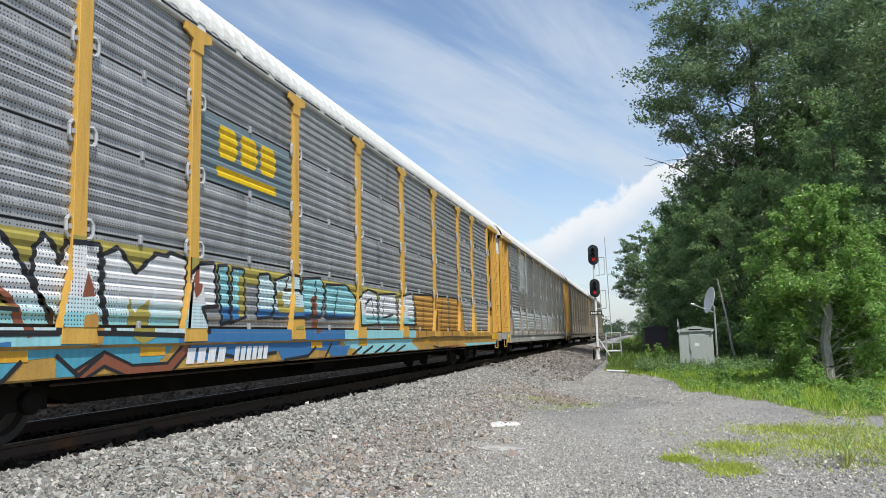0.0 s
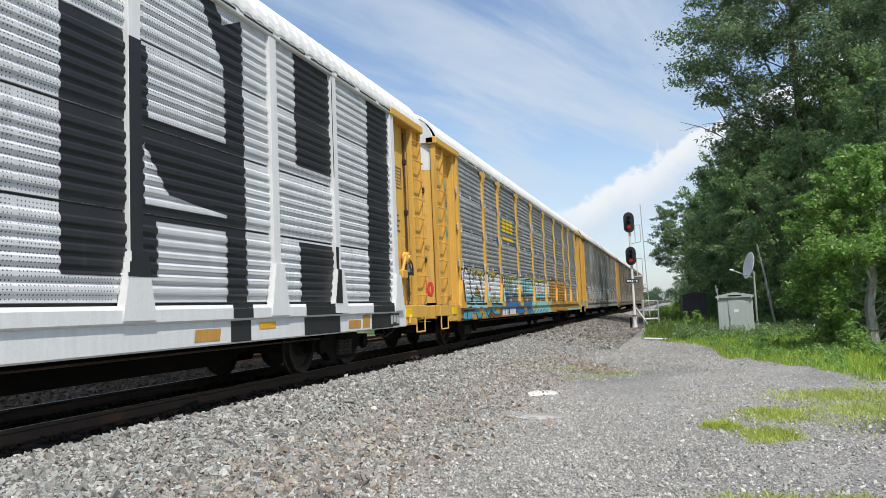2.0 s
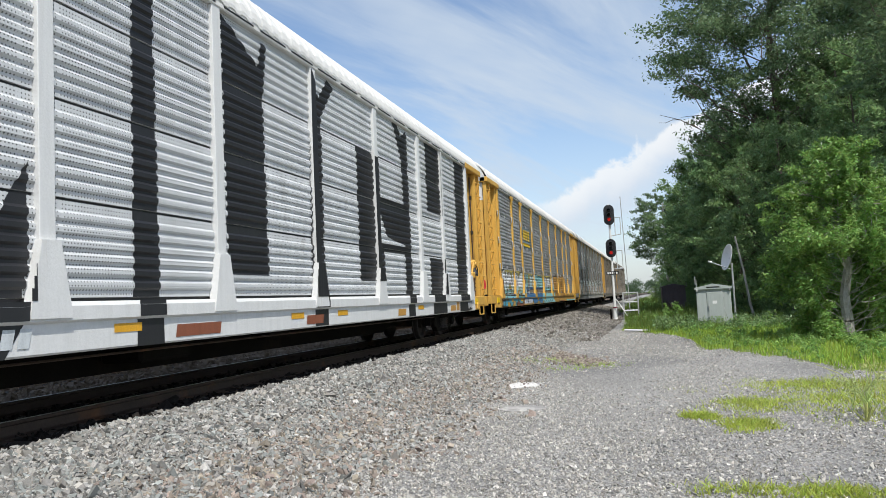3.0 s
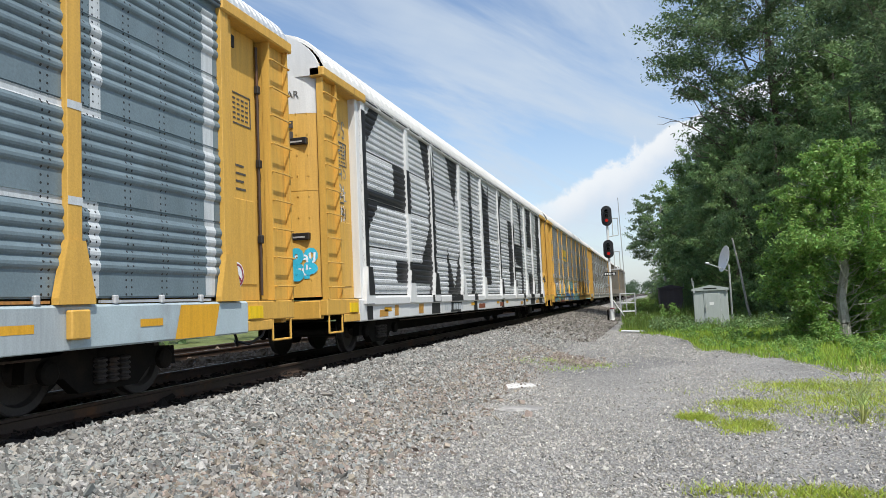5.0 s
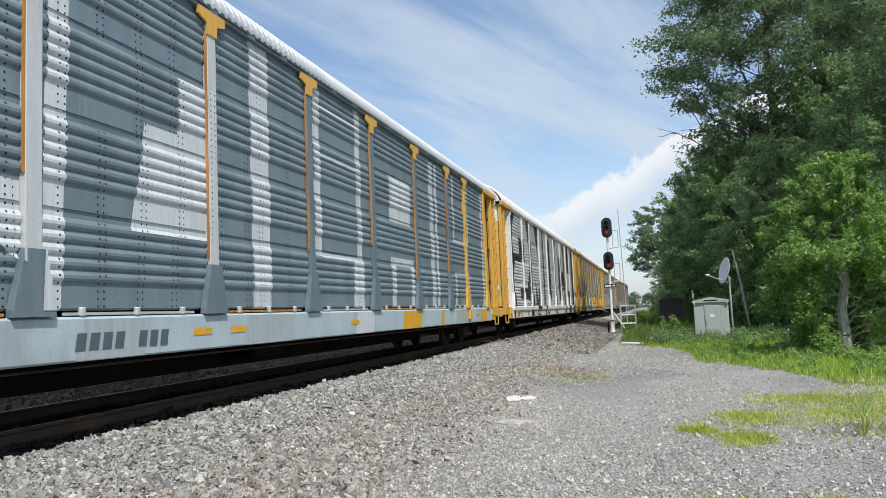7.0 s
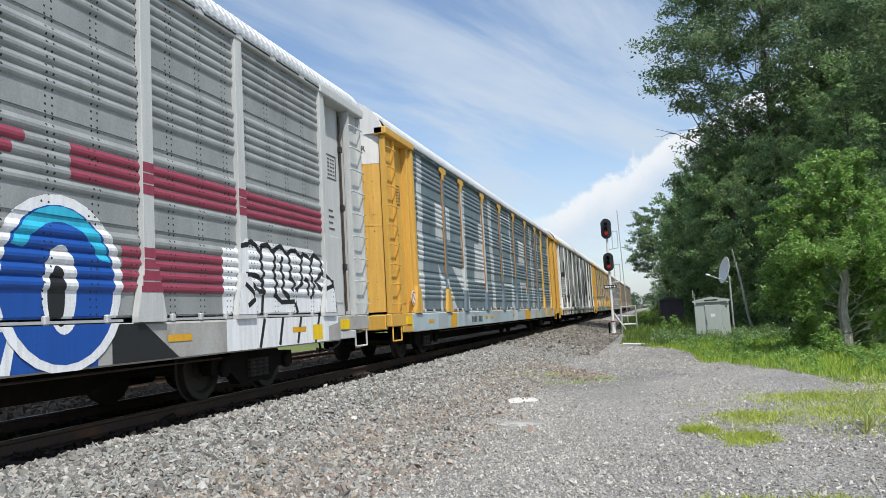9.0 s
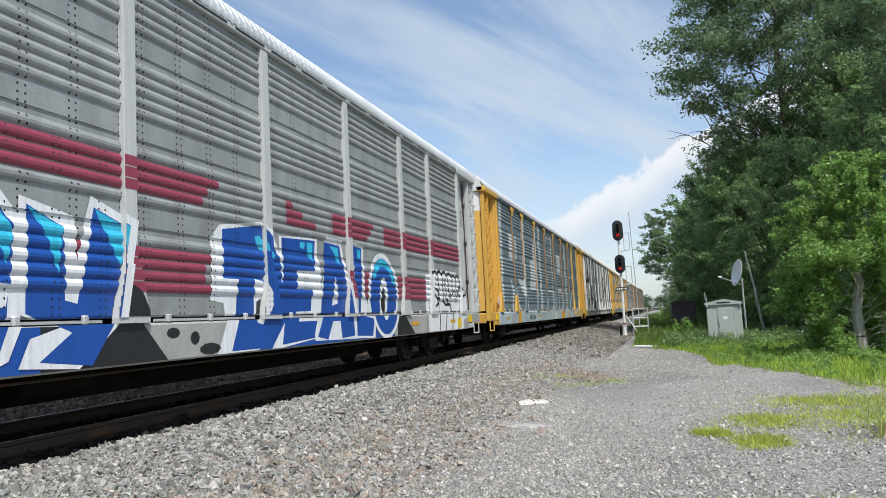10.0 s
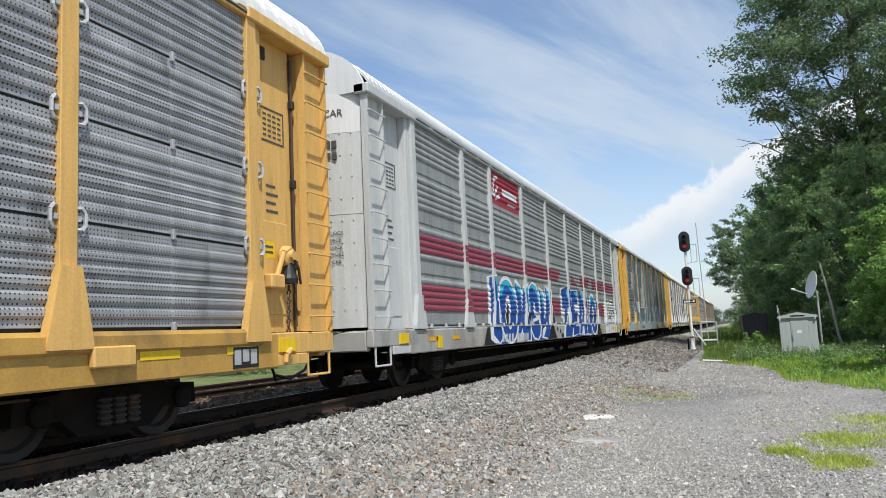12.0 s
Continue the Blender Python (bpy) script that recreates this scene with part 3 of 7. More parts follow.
def truck(car, y):
    bolster = Geo().box(-1.15, 1.15, -0.2, 0.2, 0.40, 0.62, 0.03)
    tk = part("truck", bolster, under_black, car, "grimy black two-axle truck", at=pose(0, y, 0))
    if "wheel" not in wheel_meshes:
        g = Geo()
        for s in (-1, 1):
            x = s * 0.7525
            g.turned((x - 0.07 * s, 0, 0), (s, 0, 0), [(0, 0.44), (0.025, 0.455), (0.035, 0.42), (0.13, 0.415), (0.14, 0.40), (0.13, 0.33), (0.075, 0.30), (0.07, 0.14), (0.15, 0.12), (0.15, 0.05)], 28)
        g.tube((-1.08, 0, 0), (1.08, 0, 0), 0.08, n=12)
        wheel_meshes["wheel"] = g.mesh("wheelset", wheel_steel)
        g = Geo()
        for z0, z1, h in ((0.0, 0, 0),):
            prof = [(-1.15, 0.34), (-1.13, 0.56), (-0.7, 0.58), (-0.38, 0.74), (0.38, 0.74), (0.7, 0.58), (1.13, 0.56), (1.15, 0.34), (0.66, 0.34), (0.45, 0.17), (-0.45, 0.17), (-0.66, 0.34)]
            g.loft([[(x, a, b) for a, b in prof] for x in (-0.07, 0.07)])
        wheel_meshes["frame"] = g.mesh("side_frame", under_black)
        coils = [(0.0, 0.05)] + [(0.055 * k + dz, r) for k in range(5) for dz, r in ((0.005, 0.055), (0.02, 0.078), (0.035, 0.078), (0.05, 0.055))]
        wheel_meshes["spring"] = Geo().turned((0, 0, 0.24), (0, 0, 1), coils, 10).mesh("spring", wheel_steel)
        g = Geo().turned((0, 0, 0), (1, 0, 0), [(0, 0.12), (0.06, 0.12), (0.08, 0.09), (0.085, 0.03)], 14)
        wheel_meshes["cap"] = g.mesh("bearing_cap", under_black)
    for s in (-1, 1):
        part("side_frame", wheel_meshes["frame"], None, tk, at=pose(s * 1.06, 0, 0))
        for dy in (-0.18, 0.0, 0.18):
            part("spring", wheel_meshes["spring"], None, tk, at=pose(s * 1.16, dy, 0))
        for dy in (-0.89, 0.89):
            part("bearing_cap", wheel_meshes["cap"], None, tk, at=pose(s * 1.13, dy, 0.42, 0, 0, 0 if s > 0 else 180))
    wheels = [part("wheelset", wheel_meshes["wheel"], None, tk, at=pose(0, dy, 0.42)) for dy in (-0.89, 0.89)]
    return wheels


def arch(y, x_half, eave, crown, n=18):
    """Roof line across the car: steep shoulders and a flat crown."""
    ks = [-math.cos(math.pi * i / n) for i in range(n + 1)]
    return [(x_half * k, y, eave + (crown - eave) * max(0.0, 1 - abs(k) ** 3.0) ** 0.62) for k in ks]


def door_y(x):
    """How far the bowed end door stands out at x, from the car's middle."""
    return HALF_L + 0.10 - 0.20 * (abs(x) / 1.44) ** 3


rust_edge = surface("rusty_orange_paint", (0.38, 0.17, 0.04), 0.7, vary=0.3, stain=(0.16, 0.08, 0.04), stretch=STREAKS)
gal_clip = surface("galvanised_clip", (0.48, 0.48, 0.48), 0.5, 0.3, vary=0.1)


def autorack(label, look_of, spec):
    """A covered car carrier: frame, sill, posts, sheeting, roof, end doors, ladders, trucks."""
    car = thing("autorack", label, "freight car", group="train of car carriers")
    st = spec["style"]
    sill_mat, post_mat, cap_mat, end_mat = spec["sill"], spec["post"], spec["cap"], spec["end"]
    # frame
    belly = [(-HALF_L + 0.1, 1.0), (-HALF_L + 0.1, 0.66), (-9.0, 0.66), (-7.6, 0.27), (7.6, 0.27), (9.0, 0.66), (HALF_L - 0.1, 0.66), (HALF_L - 0.1, 1.0)]
    part("center_sill", Geo().loft([[(x, a, b) for a, b in belly] for x in (-0.3, 0.3)]), under_black, car)
    part("deck", Geo().box(-1.45, 1.45, -HALF_L + 0.05, HALF_L - 0.05, 1.0, 1.06), under_black, car)
    for s in (1, -1):
        g = Geo()
        prof = [(0, SILL_LO), (0.022, SILL_LO + 0.02), (0.022, SILL_HI - 0.025), (-0.01, SILL_HI), (-0.12, SILL_HI), (-0.12, SILL_HI - 0.02), (-0.03, SILL_HI - 0.02), (-0.03, SILL_LO + 0.02), (-0.12, SILL_LO + 0.02), (-0.12, SILL_LO)]
        ys = (-12.2, 12.2)
        g.loft([[(s * (SIDE_X + a), y, b) for a, b in prof] for y in ys])
        part("side_sill", g, sill_mat, car)
        if st == "fine":
            ledge = [(-0.04, 1.125), (0.03, 1.12), (0.062, 1.08), (0.062, 0.95), (0.03, 0.925), (-0.04, 0.925)]
            part("sill_ledge", Geo().loft([[(s * (SIDE_X + a), y, b) for a, b in ledge] for y in (-PANEL_L - 0.1, PANEL_L + 0.1)]), sill_mat, car)
        for e in (-1, 1):
            y0, y1 = sorted((e * 12.2, e * HALF_L))
            part("end_sill", Geo().box(*sorted((s * 1.42, s * (SIDE_X + 0.004))), y0, y1, 0.80, SILL_HI, 0.015), spec.get("end_sill", sill_mat), car)
    for e in (-1, 1):
        part("end_beam", Geo().box(-1.42, 1.42, *sorted((e * (HALF_L - 0.16), e * HALF_L)), 0.74, 1.06, 0.02), spec.get("end_sill", sill_mat), car)
        g = Geo()
        for s in (1,):
            x0 = SIDE_X - 0.02
            g.pipe([(x0, e * 13.5, 0.80), (x0, e * 13.5, 0.50), (x0, e * 12.95, 0.50), (x0, e * 12.95, 0.80)], 0.018)
        part("stirrup_step", g, cap_mat, car)
        g = Geo().box(-0.13, 0.13, *sorted((e * HALF_L, e * (HALF_L + 0.34))), 0.66, 0.90, 0.03)
        g.box(-0.16, 0.2, *sorted((e * (HALF_L + 0.28), e * (HALF_L + 0.62))), 0.62, 0.94, 0.06)
        part("coupler", g, wheel_steel, car, "rusty steel coupler")
        g = Geo().pipe([(0.45, e * HALF_L, 0.75), (0.42, e * (HALF_L + 0.2), 0.5), (0.3, e * (HALF_L + 0.42), 0.38), (0.15, e * (HALF_L + 0.6), 0.45)], 0.022)
        part("air_hose", g, black_paint, car)
    g = Geo().pipe([(SIDE_X - 0.32, -9.0, 0.57), (SIDE_X - 0.32, 9.0, 0.57)], 0.014)
    part("brake_rod", g, rail_steel, car)
    part("valve_box", Geo().box(0.35, 0.95, -2.2, -1.2, 0.40, 0.9, 0.04), under_black, car)
    part("air_reservoir", Geo().tube((0.7, 1.0, 0.68), (0.7, 1.9, 0.68), 0.2, n=12), under_black, car)
    # sheeting, tier by tier and bay by bay
    meshes = {}
    for a, b in zip(POSTS, POSTS[1:]):
        w = round(b - a, 3)
        if w not in meshes:
            meshes[w] = panel_mesh(st, w, spec["panel"])
        for k in range(4):
            part("side_panel", meshes[w], None, car, at=pose(SIDE_X - 0.03, (a + b) / 2, WALL_LO + k * TIER))
            if st == "fine":
                # black strip added in the seam, standing in for the dark inside
                gap = Geo().box(-0.03, 0.0, -w / 2 + 0.09, w / 2 - 0.09, -0.002, 0.026)
                part("seam_gap", gap, black_paint, car, at=pose(SIDE_X - 0.054, (a + b) / 2, WALL_LO + k * TIER))
        g = Geo()
        rows = wall_profile(st)
        g.loft([[(-x, y, z) for z, x in rows] + [(-SIDE_X + 0.12, y, rows[-1][0]), (-SIDE_X + 0.12, y, rows[0][0])] for y in (a, b)])
        part("far_side_panel", g, spec["panel"], car)
    # posts with flared feet and brackets
    gp = Geo()
    w = POST_W / 2
    gp.box(-0.08, 0.037, -w, w, WALL_LO - 0.02, WALL_HI, 0.006)
    foot = Geo()
    lo, mid = (0.97 if st == "fine" else SILL_HI + 0.002), WALL_LO + 0.55
    outline = [(-0.24, lo), (0.24, lo), (0.24, lo + 0.06), (w + 0.015, mid), (-w - 0.015, mid), (-0.24, lo + 0.06)]
    foot.loft([[(x, a, b) for a, b in outline] for x in (-0.02, 0.080 if st == "fine" else 0.062)])
    cap = Geo()
    top = WALL_HI
    outline = [(-0.30, top + 0.02), (-0.30, top - 0.09), (-w - 0.02, top - 0.15), (-w - 0.012, top - 0.30), (w + 0.012, top - 0.30), (w + 0.02, top - 0.15), (0.30, top - 0.09), (0.30, top + 0.02)]
    cap.loft([[(x, a, b) for a, b in outline] for x in (0.02, 0.052)])
    pm, fm, cm = gp.mesh("post", post_mat), foot.mesh("post_foot", spec.get("foot", post_mat)), cap.mesh("post_bracket", spec.get("bracket", cap_mat))
    over = spec.get("over", {})
    clip_m = {}
    for sgn in (-1, 1):
        loop = [(0.0, 0.0, 0.10), (0.03, 0.05, 0.105), (0.035, 0.085, 0.06), (0.035, 0.085, -0.05), (0.03, 0.05, -0.095), (0.0, 0.0, -0.09)]
        clip_m[sgn] = Geo().pipe([(x, sgn * y, z) for x, y, z in loop], 0.019, 5).box(0.0, 0.03, *sorted((0.0, sgn * 0.045)), -0.02, 0.03).mesh("panel_clip", gal_clip)
    tab_m = Geo().box(0, 0.045, -0.025, 0.025, -0.05, 0.06, 0.008).mesh("seam_tab", spec["panel"])
    for i, y in enumerate(POSTS):
        own = over.get(i)
        p = part("post", gp.mesh("post", own[0]) if own else pm, None, car, at=pose(SIDE_X, y, 0))
        part("post_foot", foot.mesh("post_foot", own[1]) if own else fm, None, p)
        if spec.get("clips"):
            for k in range(1, 4):
                for sgn in (-1, 1):
                    part("panel_clip", clip_m[sgn], None, p, at=pose(-0.005, sgn * (w + 0.004), WALL_LO + k * TIER + 0.02))
        if i < 9:
            for k in range(0 if spec.get("clips") else 4, 4):
                part("seam_tab", tab_m, None, car, at=pose(SIDE_X - 0.035, (y + POSTS[i + 1]) / 2, WALL_LO + k * TIER + 0.015))
        if 0 < i < 9 and spec.get("brackets", True):
            part("post_bracket", cm, None, p)
        if spec.get("rust_edge") and 0 < i < 8:
            part("rusty_edge", Geo().box(0.0, 0.03, -w - 0.016, -w - 0.001, 1.75 + 0.3 * (i % 3), WALL_HI - 0.3), rust_edge, p)
        if st == "broad" and i < 9:
            bay = POSTS[i + 1] - y
            for k in (0.22, 0.5, 0.78):
                part("bottom_lug", Geo().box(0.0, 0.05, -0.035, 0.035, -0.04, 0.05, 0.012), gal_clip, car, at=pose(SIDE_X - 0.03, y + k * bay, WALL_LO - 0.02))
            part("bottom_strip", Geo().box(0.0, 0.03, -0.36 * bay, 0.36 * bay, -0.02, 0.008), rust_edge if spec.get("rust_edge") and i % 2 else gal_clip, car, at=pose(SIDE_X - 0.03, y + 0.5 * bay, WALL_LO - 0.028))
        part("far_post", pm, None, car, at=pose(-SIDE_X, y, 0, 0, 0, 180))
    # eave rails and roof
    for s in (1, -1):
        g = Geo().box(*sorted((s * (SIDE_X - 0.12), s * (SIDE_X + 0.05))), -HALF_L, HALF_L, WALL_HI, EAVE, 0.015)
        part("eave_rail", g, spec["eave"], car)
        g = Geo()
        for y in np.arange(-PANEL_L, PANEL_L, 0.95):
            g.box(*sorted((s * (SIDE_X + 0.05), s * (SIDE_X + 0.056))), y + 0.05, y + 0.80, WALL_HI + 0.035, WALL_HI + 0.06)
        part("eave_slot_line", g, black_paint, car, kind="stuff")
    roof = Geo()
    loops, pitch = [], spec.get("rib", 0.3)
    y = -HALF_L + 0.05
    while y < HALF_L - 0.05:
        for dy, lift in ((0.0, 0.0), (pitch * 0.3, 0.0), (pitch * 0.45, 0.03), (pitch * 0.85, 0.03)):
            if y + dy < HALF_L - 0.05:
                loops.append(arch(y + dy, SIDE_X + 0.06, EAVE + lift, spec.get("crown", CROWN) + lift))
        y += pitch
    loops = [lp + [(p[0], p[1], p[2] - 0.06) for p in lp[::-1]] for lp in loops]
    roof.loft(loops)
    part("roof", roof, spec["roof"], car)
    for e in (-1, 1):
        g = Geo()
        front = arch(e * (HALF_L + 0.02), SIDE_X - 0.02, EAVE - 0.02, CROWN - 0.03)
        backs = arch(e * (HALF_L - 0.08), SIDE_X - 0.02, EAVE - 0.02, CROWN - 0.03)
        base = [(p[0], p[1], 4.94) for p in front]
        g.loft([front + base[::-1], backs + [(p[0], p[1], 4.94) for p in backs[::-1]]])
        part("roof_end", g, spec["end_top"], car)
        # bowed end doors, two leaves
        for s in (1, -1):
            pts = [(s * 1.44 * k / 8, e * door_y(1.44 * k / 8)) for k in range(9)]
            def leaf(z0, z1, lift=0.0):
                g = Geo()
                g.loft([[(x, y + e * lift, z) for x, y in pts] + [(x, y - e * 0.06, z) for x, y in pts[::-1]] for z in (z0, z1)])
                return g
            door = part("end_door", leaf(1.12, 4.30), end_mat, car)
            part("door_top", leaf(4.30, 4.95, 0.004), spec["end_top"], door)
            part("door_seam", leaf(2.95, 2.985, 0.006), end_mat, door)
            g = Geo()
            for k in (2, 3, 5, 6, 7):
                for j in range(9):
                    x, yy = pts[k]
                    g.box(x - 0.012, x + 0.012, *sorted((yy, yy + e * 0.012)), 1.4 + 0.36 * j, 1.424 + 0.36 * j)
            part("rivet_field", g, end_mat, door, kind="stuff")
            for z in (2.1, 3.75):
                x = s * 1.10
                yy = e * door_y(1.10)
                if spec.get("slots", True):
                    slot = part("hand_slot", Geo().box(x - 0.17, x + 0.17, *sorted((yy - e * 0.05, yy + e * 0.05)), z, z + 0.12, 0.01), black_paint, door)
                    part("slot_bar", Geo().box(x - 0.12, x + 0.10, *sorted((yy + e * 0.048, yy + e * 0.056)), z + 0.035, z + 0.06), gal_clip, slot)
        # side bays of the end: ladder plate, recessed wall, top strip
        for s in (1, -1):
            yo, yi = e * (HALF_L - 0.06), e * (HALF_L - 0.62)
            g = Geo().box(*sorted((s * (SIDE_X - 0.10), s * (SIDE_X - 0.06))), *sorted((yo, yi)), 1.08, WALL_HI + 0.02)
            lad = part("ladder_plate", g, spec.get("ladder", end_mat), car)
            for y in (yo, yi):
                part("ladder_rail", Geo().box(*sorted((s * (SIDE_X - 0.10), s * (SIDE_X + 0.02))), y - 0.02, y + 0.02, 1.08, WALL_HI + 0.02), spec.get("ladder", end_mat), lad)
            for k in range(9):
                z = 1.28 + 0.42 * k
                part("rung", Geo().pipe([(s * (SIDE_X - 0.02), yo, z), (s * (SIDE_X + 0.055), yo, z), (s * (SIDE_X + 0.055), yi, z), (s * (SIDE_X - 0.02), yi, z)], 0.014), cap_mat, lad)
            y0, y1 = sorted((e * (HALF_L - 0.74), e * (PANEL_L + 0.1)))
            part("end_wall", Geo().box(*sorted((s * (SIDE_X - 0.22), s * (SIDE_X - 0.17))), y0, y1, 1.08, WALL_HI), end_mat, car)
            part("corner_post", Geo().box(*sorted((s * 1.30, s * (SIDE_X - 0.10))), *sorted((e * (HALF_L - 0.62), e * (HALF_L - 0.5))), 1.08, WALL_HI + 0.05, 0.01), end_mat, car)
            part("edge_post", Geo().box(*sorted((s * (SIDE_X - 0.2), s * (SIDE_X - 0.02))), *sorted((e * (PANEL_L + 0.1), e * (PANEL_L + 0.26))), 1.08, WALL_HI, 0.01), spec.get("edge", end_mat), car)
            part("eave_cover", Geo().box(*sorted((s * (SIDE_X - 0.2), s * (SIDE_X + 0.075))), *sorted((e * (PANEL_L - 0.1), e * (HALF_L + 0.02))), WALL_HI - 0.02, EAVE + 0.02, 0.02), cap_mat, car)
    wheels = truck(car, -10.06) + truck(car, 10.06)
    return car, wheels


SPECS = {
    "a": dict(style="fine", clips=True, panel=galv, post=yellow, cap=yellow, sill=yellow_grimy, end_sill=yellow, end=yellow, end_top=white_paint, roof=roof_white, eave=roof_white),
    "b": dict(style="fine", panel=white_panel, post=white_paint, cap=yellow, sill=white_paint, end=yellow, end_sill=yellow, end_top=white_paint, roof=roof_white, eave=roof_white, edge=white_paint, brackets=False),
    "c": dict(style="broad", panel=slate_panel, post=slate_paint, cap=yellow, sill=sill_grey, end=yellow, end_sill=yellow, end_top=white_paint, roof=roof_grey, eave=slate_paint, rust_edge=True, crown=5.66, rib=0.16, slots=False,
              over={0: (yellow, yellow), 9: (yellow, yellow), 8: (yellow, yellow), 1: (slate_paint, yellow), 2: (silver_paint, slate_paint), 3: (silver_paint, slate_paint)}),
    "d": dict(style="broad", panel=grey_panel, post=silver_paint, cap=silver_paint, sill=sill_worn, end=silver_paint, end_top=white_paint, roof=roof_grey, eave=silver_paint, brackets=False, crown=5.66, rib=0.16, slots=False),
    "e": dict(style="fine", clips=True, panel=galv, post=yellow_pale, cap=yellow_pale, sill=yellow_grimy, end_sill=yellow_pale, end=yellow_pale, end_top=white_paint, roof=roof_white, eave=yellow_pale),
    "z": dict(style="fine", clips=True, panel=galv, post=brown_panel, cap=yellow_dull, sill=sill_worn, end=yellow, end_top=white_paint, roof=roof_white, eave=sill_worn),
    "y": dict(style="fine", panel=brown_panel, post=brown_panel, cap=brown_panel, sill=brown_panel, end=yellow_grimy, end_top=white_paint, roof=roof_white, eave=brown_panel),
    "x": dict(style="fine", panel=brown_panel, post=brown_panel, cap=brown_panel, sill=brown_panel, end=brown_panel, end_top=brown_panel, roof=brown_panel, eave=brown_panel),
}
LABELS = {
    "z": "grey sheeted autorack with weathered brown posts and white roof",
    "a": "grey autorack with yellow posts and graffiti along its base",
    "b": "white autorack covered in huge black block lettering",
    "c": "slate blue autorack with large white painted letters",
    "d": "grey autorack with red bands and blue graffiti letters",
    "e": "grey perforated autorack with pale yellow posts and sill",
    "y": "weathered brown autorack with grimy yellow ends",
    "x": "dark brown weathered autorack at the train's head",
}
# each car's middle at the start of the clip, metres along the track
CARS = {}
PLACES = {"x": 3.45 + 11.75 + 28.45 * 3, "y": 3.45 + 11.75 + 28.45 * 2, "z": 3.45 + 11.75 + 28.45, "a": 3.45 + 11.75, "b": -24.75 + 11.75, "c": -53.15 + 11.75, "d": -81.65 + 11.75, "e": -110.1 + 11.75}
for key, y0 in PLACES.items():
    CARS[key] = autorack(LABELS[key], key, SPECS[key])


# ---- paint on the cars ----
def paint(name, base, rough=0.5, holes=None):
    return surface(name, base, rough, holes=holes, vary=0.14, scale=3, fine=60, bump=0.08, stain=tuple(0.7 * c + 0.04 for c in base), stain_lo=0.62, stain_hi=0.85, stretch=STREAKS)


spray = {
    "black": paint("black_spray", (0.014, 0.014, 0.016)), "white": paint("white_spray", (0.70, 0.71, 0.72)), "blue": paint("blue_spray", (0.006, 0.066, 0.31)),
    "cyan": paint("cyan_spray", (0.03, 0.42, 0.60)), "red": paint("dark_red_band", (0.25, 0.04, 0.07)), "teal": paint("teal_spray", (0.07, 0.30, 0.40)),
    "aqua": paint("aqua_spray", (0.26, 0.55, 0.58)), "deep": paint("deep_blue_spray", (0.035, 0.15, 0.34)), "orange": paint("orange_spray", (0.44, 0.23, 0.05)),
    "brown": paint("brown_spray", (0.22, 0.07, 0.035)), "olive": paint("olive_spray", (0.32, 0.27, 0.06)), "yellow": paint("bright_yellow_paint", (0.72, 0.48, 0.01)),
    "pale": paint("thin_white_spray", (0.50, 0.53, 0.54)), "grey": paint("patch_grey_paint", (0.148, 0.198, 0.222)), "amber": paint("amber_paint", (0.62, 0.32, 0.02)),
    "ice": paint("pale_blue_spray", (0.52, 0.66, 0.68)), "dull": paint("dull_sill_paint", (0.33, 0.37, 0.385)), "rose": paint("red_sign_paint", (0.32, 0.025, 0.05)),
    "sea": paint("sea_green_spray", (0.10, 0.33, 0.28)), "rouge": paint("bright_red_spray", (0.55, 0.03, 0.03)),
    "dark": paint("dark_slate_paint", (0.075, 0.10, 0.115)),
}

# the same paints over the two kinds of perforated sheet
SHEET_HOLES = {"fine": (0.041, 0.0405, 0.0085, 0.6, 0.94, 1.15), "broad": (0.085, 0.075, 0.012, 0.62, 0.28, 1.15)}
spray_on = {(c, st): paint(spray[c].name + "_on_" + st + "_sheet", b, holes=SHEET_HOLES[st]) for st in SHEET_HOLES for c, b in
            (("white", (0.70, 0.71, 0.72)), ("pale", (0.50, 0.53, 0.54)), ("blue", (0.006, 0.066, 0.31)), ("red", (0.25, 0.04, 0.07)), ("ice", (0.52, 0.66, 0.68)), ("aqua", (0.26, 0.55, 0.58)))}


def marking(key, name, colour, shapes, layer=0, label=""):
    """Painted shapes, each one outline, on the side of a car; one mesh."""
    style = SPECS[key]["style"]
    if name in ("painted_letter", "painted_numeral", "frieze_base", "lettering_ground", "lettering_shade", "red_band", "paint_patch", "painted_panel", "stencilled_mark"):
        for i, poly in enumerate(shapes):
            one = Geo()
            sprayed(one, poly, style, layer + 0.25 * (i % 4))
            if one.v:
                part(name, one, spray_on.get((colour, style), spray[colour]), CARS[key][0], label)
        return None
    g = Geo()
    for i, poly in enumerate(shapes):
        sprayed(g, poly, style, layer + 0.06 * (i % 16))
    if g.v:
        return part(name, g, spray_on.get((colour, style), spray[colour]), CARS[key][0], label)


def rect(y0, y1, z0, z1, lean=0.0):
    return [(y0, z0), (y1, z0), (y1 + lean, z1), (y0 + lean, z1)]


def strokes(lines, width):
    return [q for line in lines for q in stroke(line, width)]


def bars(key, y, z, count, w, h, gap, colour="white", layer=3, lean=0.0):
    marking(key, "stencilled_mark", colour, [rect(y + i * (w + gap), y + i * (w + gap) + w, z, z + h, lean) for i in range(count)], layer)


